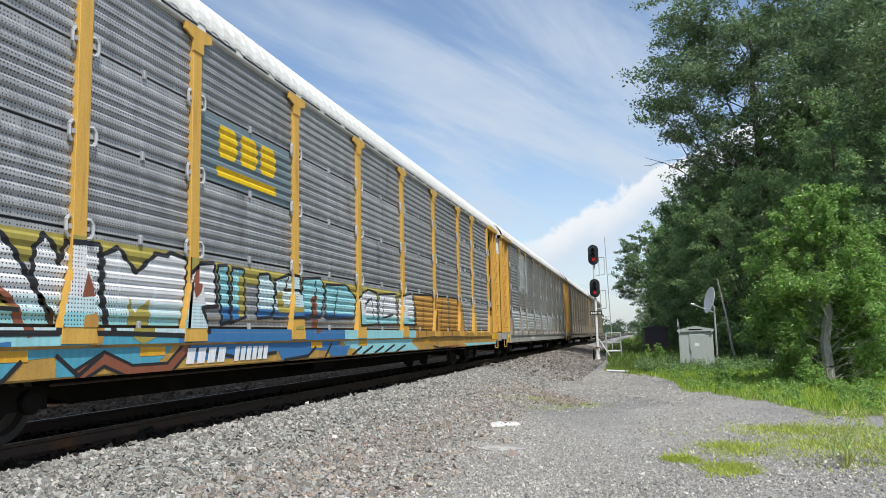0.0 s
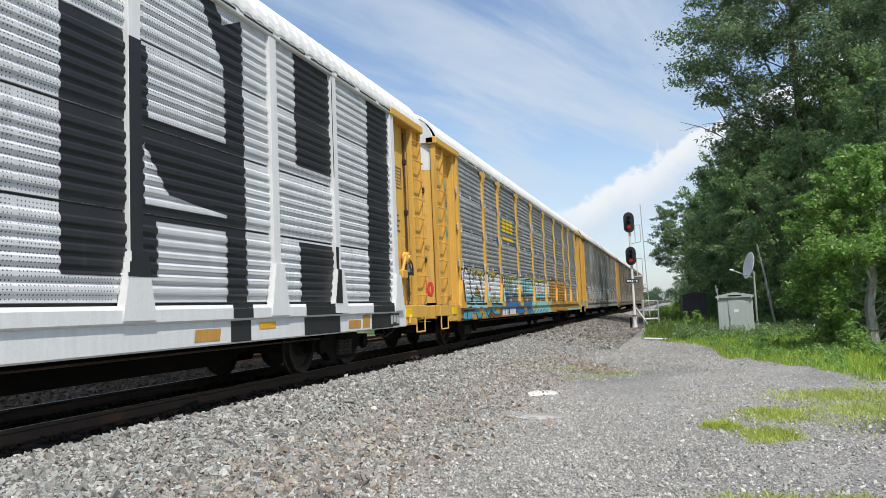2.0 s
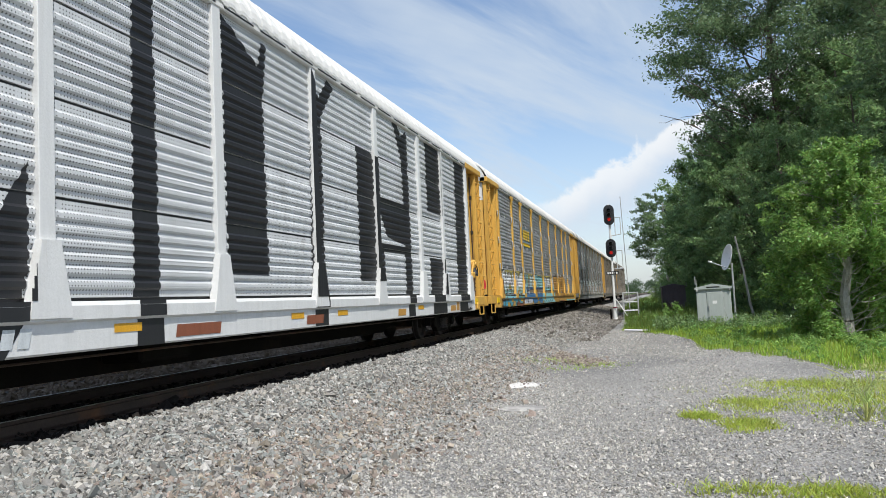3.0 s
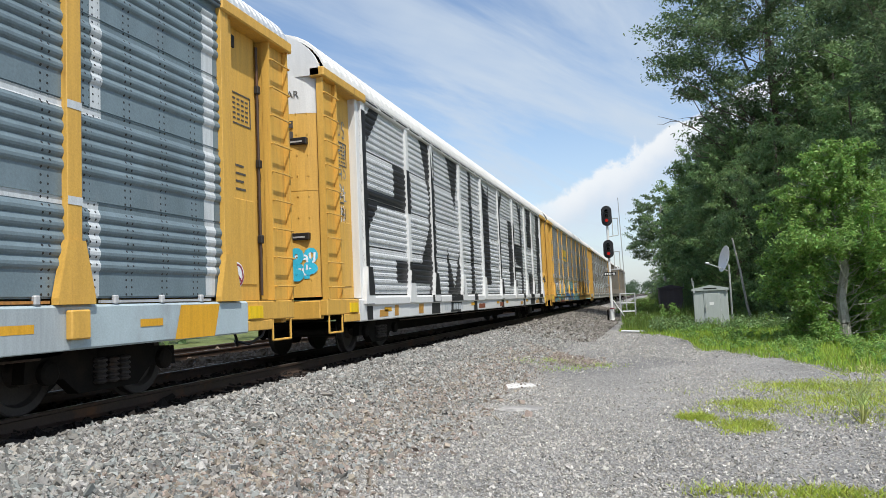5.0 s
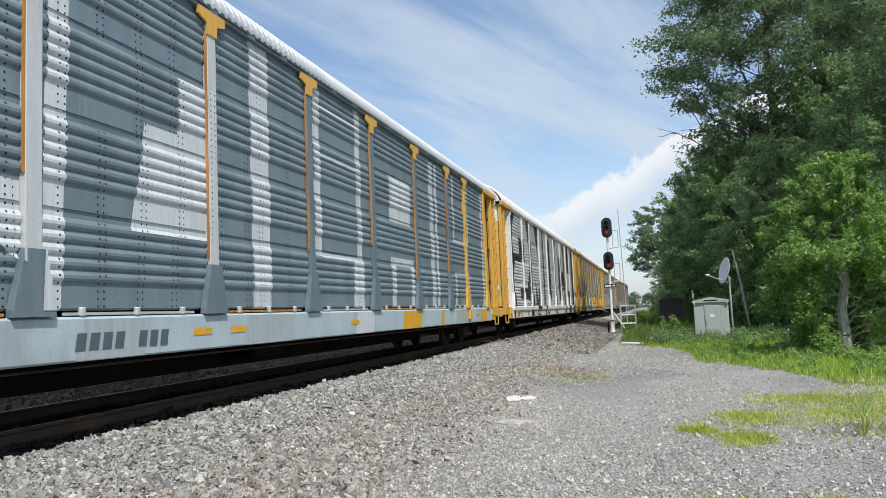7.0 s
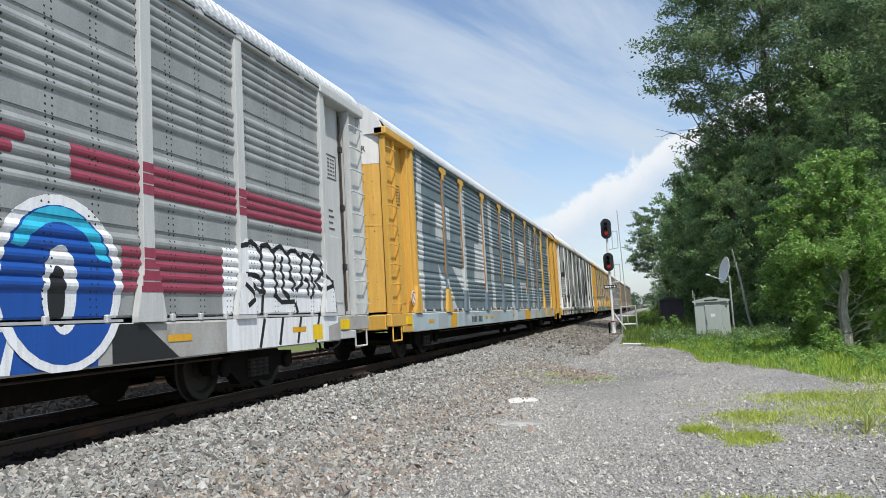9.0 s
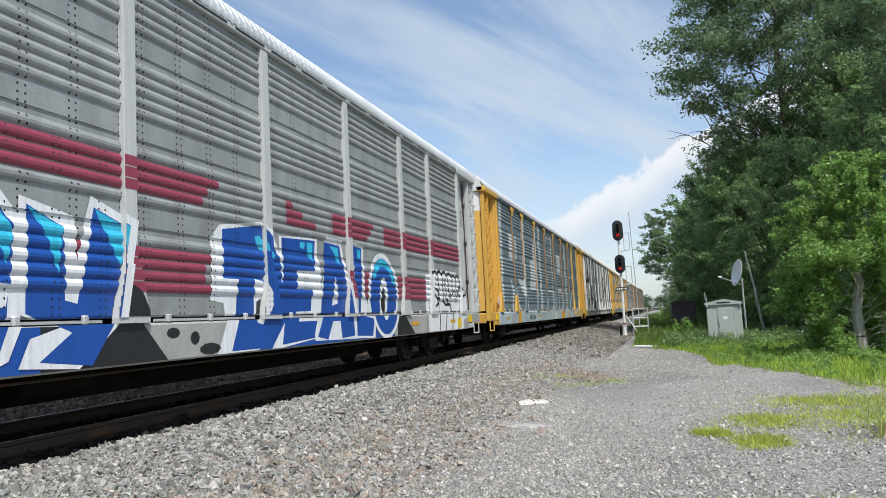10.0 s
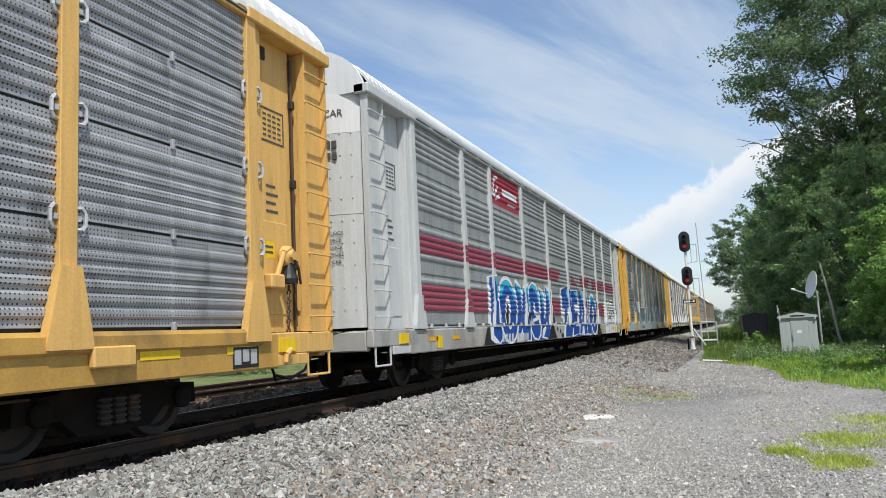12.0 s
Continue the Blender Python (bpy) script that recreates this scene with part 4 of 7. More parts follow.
# white car: black block letters two storeys high
marking("b", "painted_numeral", "black", [rect(-11.85, -11.55, 0.66, 4.75), [(-11.8, 4.5), (-11.45, 4.2), (-10.7, 4.93), (-11.2, 4.93)], rect(-9.95, -8.75, 2.98, 3.98), rect(-11.7, -9.9, 2.97, 3.25),
        [(-11.7, 2.98), (-10.95, 2.98), (-11.45, 2.5), (-11.7, 2.3)], rect(-9.95, -7.3, 1.4, 1.88), [(-8.1, 1.88), (-7.3, 1.88), (-7.3, 2.9)]], 1, "black painted numeral")
marking("b", "painted_letter", "black", [[(-7.55, 0.66), (-7.0, 0.66), (-7.0, 3.6), (-7.3, 3.6)], [(-7.3, 3.6), (-6.95, 3.6), (-7.2, 4.93), (-7.95, 4.93)], [(-7.1, 0.66), (-6.8, 0.66), (-6.75, 4.93), (-6.95, 4.93)],
        [(-5.5, 4.93), (-4.3, 4.93), (-4.5, 4.3), (-4.78, 3.5)], [(-5.75, 0.66), (-5.1, 0.66), (-5.1, 1.3), (-5.74, 2.42)], [(-5.1, 0.66), (-4.75, 0.60), (-4.42, 1.07), (-4.43, 2.38), (-5.1, 1.3)]], 1, "black painted letter")
marking("b", "painted_letter", "black", [[(-3.05, 0.64), (-2.6, 0.64), (-2.65, 4.93), (-3.0, 4.93)], [(-1.2, 1.44), (-0.15, 1.44), (-0.2, 4.4), (-1.25, 4.93)], [(1.22, 0.66), (1.72, 0.66), (1.78, 4.4), (1.36, 4.93)], [(1.5, 4.3), (1.78, 4.2), (2.35, 4.85), (2.1, 4.93)],
        [(-0.45, 3.9), (-0.2, 3.9), (-0.05, 4.85), (-0.2, 4.85)]], 1, "black painted letter")
marking("b", "painted_letter", "black", [rect(3.3, 4.15, 1.42, 3.98), rect(4.15, 4.5, 3.15, 3.94), [(4.15, 2.2), (4.43, 2.87), (4.83, 2.35), (6.38, 2.2), (6.4, 3.15), (4.15, 3.15)], rect(4.15, 6.4, 2.04, 2.2), rect(4.15, 4.64, 1.43, 2.04), [(4.1, 1.42), (4.45, 1.42), (4.43, 2.87), (4.1, 3.1)],
        ], 1, "black painted letter")
marking("b", "painted_letter", "black", [[(5.94, 0.66), (6.4, 0.66), (6.38, 4.9), (5.96, 4.7)], [(5.45, 4.93), (5.8, 4.93), (6.3, 4.17), (6.0, 4.0)], rect(7.8, 9.0, 3.2, 4.93), rect(7.85, 9.08, 0.66, 2.05), [(10.4, 0.66), (11.45, 0.66), (11.6, 4.93), (10.6, 4.93)]], 1, "black painted letter")
for y in (-10.9, -3.4, 0.4, 2.1, 6.6):
    marking("b", "reflector", "amber", [rect(y, y + 0.42, 0.80, 0.89)], 4)
for y, w in ((-11.2, 0.5), (-10.3, 0.25), (-8.6, 0.35), (-2.4, 0.9), (0.9, 0.6), (5.2, 0.5), (9.4, 0.5), (10.0, 0.3)):
    marking("b", "scraped_patch", "orange" if w < 0.55 else "brown", [rect(y, y + w, 0.70, 0.84 + 0.1 * (w < 0.4), 0.03)], 4)
bars("b", -6.4, 0.72, 4, 0.13, 0.17, 0.05, "pale", 5, 0.04)
bars("b", -5.5, 0.72, 6, 0.13, 0.17, 0.05, "pale", 5, 0.04)

# slate car: tall white letters over patched paint
marking("c", "painted_letter", "pale", [[(-11.6, 1.13), (-11.15, 1.13), (-10.85, 4.93), (-11.25, 4.93)], rect(-9.85, -9.15, 2.97, 3.93), rect(-8.95, -8.42, 3.0, 3.95), [(-9.75, 2.33), (-9.5, 2.1), (-9.1, 1.75), (-9.5, 1.6), (-9.65, 1.75)],
        rect(-9.7, -9.5, 1.13, 1.7), [(-9.2, 1.95), (-8.95, 1.95), (-8.0, 1.13), (-8.6, 1.13)], [(-8.35, 2.33), (-7.2, 2.28), (-7.2, 1.55)]], 1, "white painted letter")
marking("c", "painted_letter", "pale", [[(-7.02, 1.13), (-6.72, 1.13), (-6.6, 4.7), (-6.85, 4.7)], [(-5.75, 1.97), (-4.3, 1.97), (-4.2, 3.2), (-5.5, 3.2)], rect(-4.9, -4.18, 3.2, 3.9), [(-3.22, 1.13), (-2.72, 1.13), (-2.72, 4.93), (-3.25, 4.93)]], 1, "white painted letter")
marking("c", "painted_letter", "pale", [rect(-1.2, -0.95, 2.0, 4.93), rect(0.62, 0.86, 2.0, 4.93), rect(0.4, 0.9, 1.13, 2.0), rect(-0.95, 0.62, 1.98, 2.06)] + [rect(-0.95, 0.62, z, z + 0.05) for z in (4.55, 3.7)], 1, "white painted letter")
marking("c", "painted_letter", "pale", [rect(2.48, 3.9, 2.97, 3.96), rect(2.48, 4.04, 2.02, 2.2), rect(2.5, 2.76, 1.13, 2.02), rect(3.8, 4.04, 1.13, 2.02)], 1, "white painted letter")
marking("c", "painted_letter", "pale", [rect(5.5, 5.82, 1.13, 4.82), rect(5.98, 6.18, 1.13, 4.82), rect(7.75, 7.9, 2.95, 4.8), rect(9.35, 9.5, 2.95, 4.8), rect(7.9, 9.35, 2.95, 3.03), rect(7.8, 7.95, 1.13, 2.1), rect(9.3, 9.45, 1.13, 2.1), rect(7.95, 9.3, 2.02, 2.1), [(11.3, 1.13), (11.5, 1.13), (11.55, 4.8), (11.3, 4.8)]], 1, "white painted letter")
marking("c", "paint_patch", "grey", [rect(-0.9, 0.55, 2.1, 4.7), rect(2.8, 3.75, 1.2, 1.98), rect(-6.5, -5.7, 3.0, 3.9)], 0)
for y0, y1, c in ((-10.2, -9.3, "dull"), (-6.6, -5.6, "dull"), (-3.6, -2.2, "dull"), (0.3, 1.2, "pale"), (3.0, 4.3, "amber"), (6.0, 6.25, "amber"), (10.6, 11.4, "amber"), (-9.0, -8.4, "amber"), (7.6, 9.0, "dull")):
    marking("c", "sill_patch", c, [rect(y0, y1, 0.65, 1.04, 0.12)], 1)
for y in (-11.0, -4.7, -3.9, 0.1, 8.2, 10.0):
    marking("c", "reflector", "amber", [rect(y, y + 0.38, 0.82, 0.90)], 4)
bars("c", -6.6, 0.74, 4, 0.13, 0.17, 0.05, "dark", 5, 0.03)
bars("c", -5.7, 0.74, 3, 0.13, 0.17, 0.05, "dark", 5, 0.03)

# grey car: red bands and blue lettering
RIDGES = [WALL_LO + k * TIER + 0.26 + 0.125 * j for k in range(4) for j in range(5)]
for band, rows in (("red_band", RIDGES[6:9]), ("red_band", RIDGES[0:4])):
    for z in rows:
        marking("d", band, "red", [rect(-11.66, -1.0 if z > 2 else -7.6, z + 0.005, z + 0.115), rect(6.0 if z > 2 else 6.7, 11.66, z + 0.005, z + 0.115), rect(0.3 * math.sin(z * 9) - 2.5, 0.2 + 0.3 * math.sin(z * 7), z + 0.005, z + 0.115), rect(2.0, 2.6 + 0.4 * math.sin(z * 11), z + 0.005, z + 0.115), rect(3.6, 5.2 + 0.3 * math.sin(z * 5), z + 0.005, z + 0.115)], 0)


def oval(yc, zc, ry, rz, n=28):
    return [(yc + ry * math.cos(2 * math.pi * k / n), zc + rz * math.sin(2 * math.pi * k / n)) for k in range(n)]


def round_letter(key, y0, y1, z0, z1, level):
    """A fat sprayed O: white outline, blue body, white and black counter, cyan light round its top."""
    yc, zc, ry, rz = (y0 + y1) / 2, (z0 + z1) / 2, (y1 - y0) / 2, (z1 - z0) / 2
    body = marking(key, "graffiti_letter", "white", [oval(yc, zc, ry, rz)], level, "blue graffiti letter with white outline")
    crescent = [(yc + (ry - 0.16) * math.cos(a), zc + (rz - 0.11) * math.sin(a)) for a in [math.pi * (0.1 + 0.75 * i / 10) for i in range(11)]]
    crescent += [(yc + (ry - 0.30) * math.cos(a), zc + (rz - 0.26) * math.sin(a)) for a in [math.pi * (0.82 - 0.68 * i / 10) for i in range(11)]]
    for name, colour, shape, up in (("letter_fill", "blue", oval(yc, zc - 0.01, ry - 0.12, rz - 0.09), 1.1), ("letter_highlight", "cyan", crescent, 2.2),
                                    ("letter_hole", "white", oval(yc - 0.02, zc - 0.06, ry * 0.26, rz * 0.50), 3.2), ("letter_hole", "black", oval(yc - 0.06, zc - 0.12, ry * 0.13, rz * 0.34), 4.2)):
        marking(key, name, colour, [shape], level + up).parent = body


marking("d", "lettering_ground", "blue", [rect(-7.5, -2.4, 0.66, 1.06), rect(0.5, 6.3, 0.66, 1.06)], 0)
marking("d", "lettering_shade", "black", [[(-8.2, 0.66), (-7.4, 0.66), (-7.5, 1.06), (-7.9, 1.06)], [(-2.6, 0.66), (-0.85, 0.66), (-1.25, 1.06), (-2.6, 1.06)], [(-1.75, 1.14), (-1.15, 1.14), (-1.3, 1.4), (-1.6, 1.55)], oval(-0.75, 0.95, 0.12, 0.06, 8), oval(-0.35, 0.88, 0.09, 0.08, 8), oval(-0.05, 0.74, 0.22, 0.07, 9), [(6.5, 0.66), (7.6, 0.66), (7.0, 1.06), (6.5, 1.06)], rect(-6.9, -6.6, 1.2, 1.75), rect(-6.1, -5.95, 1.2, 1.55)], 1)
def blue_letter(outline, fill, holes, dark, shine, level):
    """One sprayed blue letter: white ground, blue body, white counters, black shade, cyan light."""
    body = marking("d", "graffiti_letter", "white", [outline], level, "blue graffiti letter with white outline")
    marking("d", "letter_fill", "blue", [fill], level + 1.1).parent = body
    for name, colour, shapes, up in (("letter_hole", "white", holes, 2.2), ("letter_shade", "black", dark, 3.3), ("letter_highlight", "cyan", shine, 2.2)):
        for shape in shapes:
            piece = marking("d", name, colour, [shape], level + up)
            if piece:
                piece.parent = body


blue_letter([(0.06, 2.08), (0.27, 2.28), (1.26, 2.42), (1.61, 2.29), (1.84, 1.97), (1.93, 1.69), (1.85, 1.12), (1.39, 0.78), (1.05, 0.66), (0.40, 0.66), (0.10, 0.66), (0.24, 0.91), (0.36, 1.13), (0.32, 1.29), (0.04, 1.32)],
            [(0.33, 2.23), (1.25, 2.37), (1.59, 2.19), (1.79, 1.89), (1.82, 1.40), (1.73, 1.08), (1.80, 1.08), (1.34, 0.68), (0.41, 0.68), (0.59, 1.06), (0.65, 1.60), (0.31, 1.60)],
            [[(1.05, 1.62), (1.26, 1.59), (1.41, 1.45), (1.41, 1.26), (1.30, 1.12), (1.18, 1.00), (1.04, 1.03)]], [[(1.11, 1.31), (1.21, 1.35), (1.20, 1.16), (1.09, 1.12)]], [[(1.10, 2.20), (1.23, 2.23), (1.39, 2.12), (1.42, 2.02), (1.20, 2.03)], [(1.46, 2.02), (1.61, 2.01), (1.60, 1.91), (1.47, 1.93)]], 1.0)
blue_letter([(1.78, 2.28), (3.03, 2.34), (3.01, 2.06), (3.10, 1.74), (2.96, 0.76), (1.74, 0.66), (1.41, 0.66), (1.83, 1.05)],
            [(1.86, 2.26), (2.95, 2.30), (2.87, 1.81), (2.29, 1.79), (2.27, 1.51), (2.79, 1.51), (2.73, 1.18), (2.24, 1.17), (2.23, 1.02), (2.90, 1.02), (2.77, 0.76), (1.71, 0.70), (1.80, 1.06), (1.61, 1.06), (1.85, 1.68)],
            [], [], [[(2.43, 2.24), (2.60, 2.24), (2.57, 2.14), (2.43, 2.15)], [(2.66, 2.25), (2.87, 2.25), (2.82, 1.96), (2.68, 2.03)]], 2.3)
blue_letter([(3.32, 2.40), (3.94, 2.39), (4.39, 1.09), (4.45, 0.68), (2.75, 0.71), (2.74, 0.81), (3.18, 1.75)],
            [(3.29, 2.31), (3.88, 2.29), (4.27, 1.09), (4.30, 0.74), (3.76, 0.71), (3.70, 1.01), (3.42, 1.00), (3.21, 0.71), (2.84, 0.77), (3.08, 1.11)],
            [[(3.63, 1.75), (3.70, 1.60), (3.73, 1.30), (3.51, 1.26)]], [], [[(3.49, 2.26), (3.82, 2.25), (3.85, 1.95), (3.73, 2.02), (3.67, 2.14)]], 3.6)
blue_letter([(4.39, 2.40), (4.95, 2.36), (4.89, 1.45), (5.34, 1.08), (5.25, 0.66), (4.26, 0.69), (4.49, 1.09)],
            [(4.47, 2.34), (4.86, 2.31), (4.71, 1.08), (5.24, 1.02), (5.14, 0.70), (4.40, 0.73)],
            [], [], [[(4.67, 2.29), (4.81, 2.28), (4.78, 2.11), (4.65, 2.14)]], 4.9)
blue_letter([(-7.62, 2.24), (-6.81, 2.35), (-6.78, 2.08), (-6.93, 1.82), (-6.98, 1.18), (-6.70, 1.20), (-6.66, 0.80), (-6.90, 0.66), (-7.39, 0.69), (-7.69, 0.79), (-7.68, 1.18)],
            [(-7.41, 2.24), (-6.90, 2.28), (-7.03, 1.76), (-7.08, 1.17), (-6.75, 1.12), (-6.75, 0.81), (-6.98, 0.69), (-7.42, 0.87), (-7.44, 1.08), (-7.46, 1.58)],
            [], [], [[(-7.20, 2.25), (-6.91, 2.27), (-7.00, 1.82), (-7.08, 1.65), (-7.03, 1.98)]], 6.2)
blue_letter([(-5.34, 2.20), (-5.17, 2.32), (-4.69, 2.14), (-4.69, 2.00), (-4.36, 2.19), (-3.87, 2.28), (-3.94, 1.76), (-4.45, 1.30), (-4.01, 0.99), (-4.04, 0.66), (-5.52, 0.67), (-5.40, 1.16)],
            [(-5.27, 2.22), (-4.74, 2.10), (-4.77, 1.40), (-4.56, 2.01), (-3.99, 2.21), (-4.11, 1.73), (-4.48, 1.33), (-4.11, 1.04), (-4.13, 0.70), (-4.80, 0.67), (-4.91, 1.02), (-5.31, 0.72), (-5.38, 1.10), (-5.30, 1.69)],
            [], [[(-4.23, 1.48), (-4.11, 1.39), (-4.13, 1.18), (-4.42, 1.31)]], [[(-5.24, 2.22), (-4.74, 2.09), (-4.80, 1.73), (-4.89, 1.93), (-5.12, 2.08)], [(-4.47, 2.06), (-3.99, 2.20), (-4.13, 1.82), (-4.39, 1.49), (-4.24, 1.92)]], 7.5)
blue_letter([(-4.04, 1.98), (-3.83, 2.19), (-3.46, 2.32), (-3.01, 2.27), (-2.74, 1.99), (-2.77, 1.14), (-2.94, 0.78), (-3.25, 0.66), (-3.76, 0.69), (-4.05, 0.92)],
            [(-3.93, 1.97), (-3.74, 2.15), (-3.47, 2.26), (-3.08, 2.21), (-2.86, 1.94), (-2.91, 1.14), (-3.04, 0.82), (-3.30, 0.70), (-3.70, 0.75), (-3.95, 0.94)],
            [[(-3.51, 1.73), (-3.36, 1.71), (-3.32, 1.47), (-2.88, 1.43), (-2.92, 1.24), (-3.62, 1.16), (-3.61, 1.26), (-3.14, 1.31), (-3.53, 1.43)]], [], [[(-3.75, 2.09), (-3.47, 2.25), (-3.08, 2.20), (-2.86, 1.89), (-2.93, 1.60), (-3.09, 2.00), (-3.44, 2.15)]], 8.8)
blue_letter([(-2.79, 2.22), (-2.15, 2.10), (-2.15, 1.67), (-1.94, 2.33), (-1.32, 2.14), (-1.53, 1.13), (-2.15, 0.66), (-2.84, 0.71), (-2.72, 0.96), (-2.38, 1.05), (-2.81, 1.18)],
            [(-2.71, 2.15), (-2.31, 1.99), (-2.27, 1.30), (-2.12, 1.27), (-1.90, 2.22), (-1.45, 2.08), (-1.64, 1.13), (-1.99, 0.68), (-2.62, 0.75), (-2.24, 1.00), (-2.72, 1.18)],
            [], [], [[(-2.69, 2.13), (-2.31, 1.98), (-2.37, 1.54), (-2.49, 1.86)], [(-1.88, 2.20), (-1.45, 2.07), (-1.55, 1.64), (-1.72, 1.92)]], 10.1)
for n_, (y0, y1, z1) in enumerate(((-6.95, -5.15, 2.34), (5.05, 6.7, 2.30))):
    round_letter("d", y0, y1, 0.62, z1, 11.5 + 1.2 * n_)
bars("d", -6.85, 0.70, 4, 0.17, 0.19, 0.10, "pale", 18, 0.05)
bars("d", -5.55, 0.70, 6, 0.13, 0.19, 0.07, "pale", 18, 0.05)
# white throw-up at the front corner
marking("d", "graffiti_tag", "white", [rect(8.6, 11.7, 0.66, 2.0), [(8.9, 2.0), (11.5, 2.0), (11.3, 2.16), (9.1, 2.16)], [(11.7, 0.9), (12.1, 0.95), (12.05, 1.45), (11.7, 1.7)]], 1, "white graffiti tag with black outlines")
tag_lines = [
    [(8.99, 2.05), (9.21, 2.09), (9.36, 2.14), (9.51, 2.08), (9.58, 1.96), (9.64, 2.10), (9.81, 2.13), (9.97, 2.03), (10.06, 2.09), (10.21, 2.14), (10.40, 2.02), (10.52, 2.09), (10.69, 2.10), (10.85, 2.00), (10.96, 2.07), (11.12, 2.02), (11.19, 1.97), (11.34, 2.08), (11.54, 2.00), (11.59, 1.77), (11.86, 1.65), (11.96, 1.45), (12.00, 1.11)],
    [(9.58, 1.96), (9.59, 1.81), (9.64, 1.71), (9.59, 1.55), (9.64, 1.45), (9.60, 1.15)],
    [(9.97, 2.03), (9.98, 1.89), (9.94, 1.73), (10.01, 1.57), (9.96, 1.41)],
    [(9.10, 1.67), (9.39, 1.67), (9.48, 1.65), (9.57, 1.60)],
    [(9.33, 1.54), (9.51, 1.45), (9.64, 1.45)],
    [(10.20, 1.97), (10.16, 1.80), (10.24, 1.64), (10.19, 1.47), (10.43, 1.36)],
    [(10.40, 2.02), (10.48, 1.82), (10.43, 1.67), (10.59, 1.60), (10.51, 1.48)],
    [(10.85, 2.00), (10.81, 1.79), (10.85, 1.61), (10.63, 1.48)],
    [(11.19, 1.97), (11.15, 1.74), (11.27, 1.56), (11.17, 1.37)],
    [(10.95, 1.67), (11.08, 1.62), (11.03, 1.43)],
    [(11.54, 1.77), (11.33, 1.63), (11.53, 1.51), (11.85, 1.58)],
    [(9.96, 1.41), (10.19, 1.30), (10.59, 1.31)],
    [(10.63, 1.28), (10.71, 1.12)],
    [(9.57, 1.05), (9.44, 0.68)],
    [(10.11, 1.06), (10.00, 0.69)],
    [(10.70, 1.07), (10.57, 0.69)],
    [(11.35, 1.07), (11.18, 0.67)],
    [(9.04, 1.53), (9.21, 1.44), (9.30, 1.35), (9.10, 1.25)],
]
for line in tag_lines:
    marking("d", "tag_outline", "black", strokes([line], 0.07), 3)
# red sign with plain white shapes
marking("d", "name_sign", "rose", [rect(-7.0, -4.4, 4.10, 4.92)], 1, "red painted sign with plain white shapes")
marking("d", "sign_emblem", "white", strokes([[(-6.8, 4.3), (-6.65, 4.75), (-6.4, 4.8)], [(-6.7, 4.3), (-6.4, 4.55)], [(-6.55, 4.25), (-6.25, 4.35)]], 0.10), 2)
marking("d", "sign_stripe", "white", [rect(-6.0, -4.65, 4.40, 4.58), rect(-5.5, -4.75, 4.22, 4.27)], 2)
for y in (-11.4, -10.2, 7.4, 10.4):
    marking("d", "reflector", "amber", [rect(y, y + 0.45, 0.84, 0.92)], 4)
marking("d", "notice", "yellow", [rect(11.1, 11.45, 0.70, 0.94)], 4)
marking("d", "notice", "yellow", [rect(-11.0, -10.7, 0.70, 0.94)], 4)

# grey car with a sign and a long painted frieze along the base
marking("a", "sign_patch", "grey", [rect(-6.95, -4.35, 3.03, 3.97)], 0)
for y in (-6.5, -5.93, -5.36):
    marking("a", "sign_shape", "yellow", [[(y, 3.42), (y + 0.36, 3.42), (y + 0.46, 3.5), (y + 0.46, 3.78), (y + 0.36, 3.86), (y, 3.86)]], 1, "plain yellow painted shape")
marking("a", "sign_bar", "yellow", [rect(-6.55, -4.88, 3.15, 3.29)], 1)
marking("a", "frieze_ground", "olive", [[(-11.86, 2.00), (-7.28, 2.04), (-7.28, 1.78), (-11.84, 1.66)], rect(-7.3, 2.2, 1.75, 2.0)], 0)


for y0, y1, c in ((-11.7, -9.3, "aqua"), (-9.3, -7.45, "teal"), (-7.45, -2.3, "deep"), (-2.3, 2.2, "aqua"), (2.2, 6.4, "orange")):
    marking("a", "frieze_base", c, [rect(y0, y1, 0.94, 1.126)], 0)


for y0, y1, z0, c in ((-11.6, -7.5, 0.80, "teal"), (-7.4, -2.4, 0.77, "deep"), (-2.3, 2.1, 0.74, "aqua"), (2.2, 5.8, 0.76, "orange")):
    marking("a", "frieze_base", c, [[(y0, 0.93), (y0 + 0.15, z0 + 0.05), (y0 + 0.3 * (y1 - y0), z0), (y0 + 0.6 * (y1 - y0), z0 + 0.06), (y1 - 0.2, z0 - 0.02), (y1, 0.93)]], 0)


def frieze_letter(colour, outline, level=1, edge=0.055, shade=None):
    """One letter of the long frieze: body, a tinted lower part and a black sprayed edge."""
    body = marking("a", "graffiti_letter", colour, [outline], level, "white and blue graffiti letter outlined in black")
    if shade:
        low = [q for q in [clip(outline, 1, 1.42, False)] if len(q) > 2]
        if low:
            piece = marking("a", "letter_shade", shade, low, level + 0.6)
            if piece:
                piece.parent = body
    marking("a", "letter_outline", "black", strokes([outline + outline[:1]], edge), level + 3).parent = body


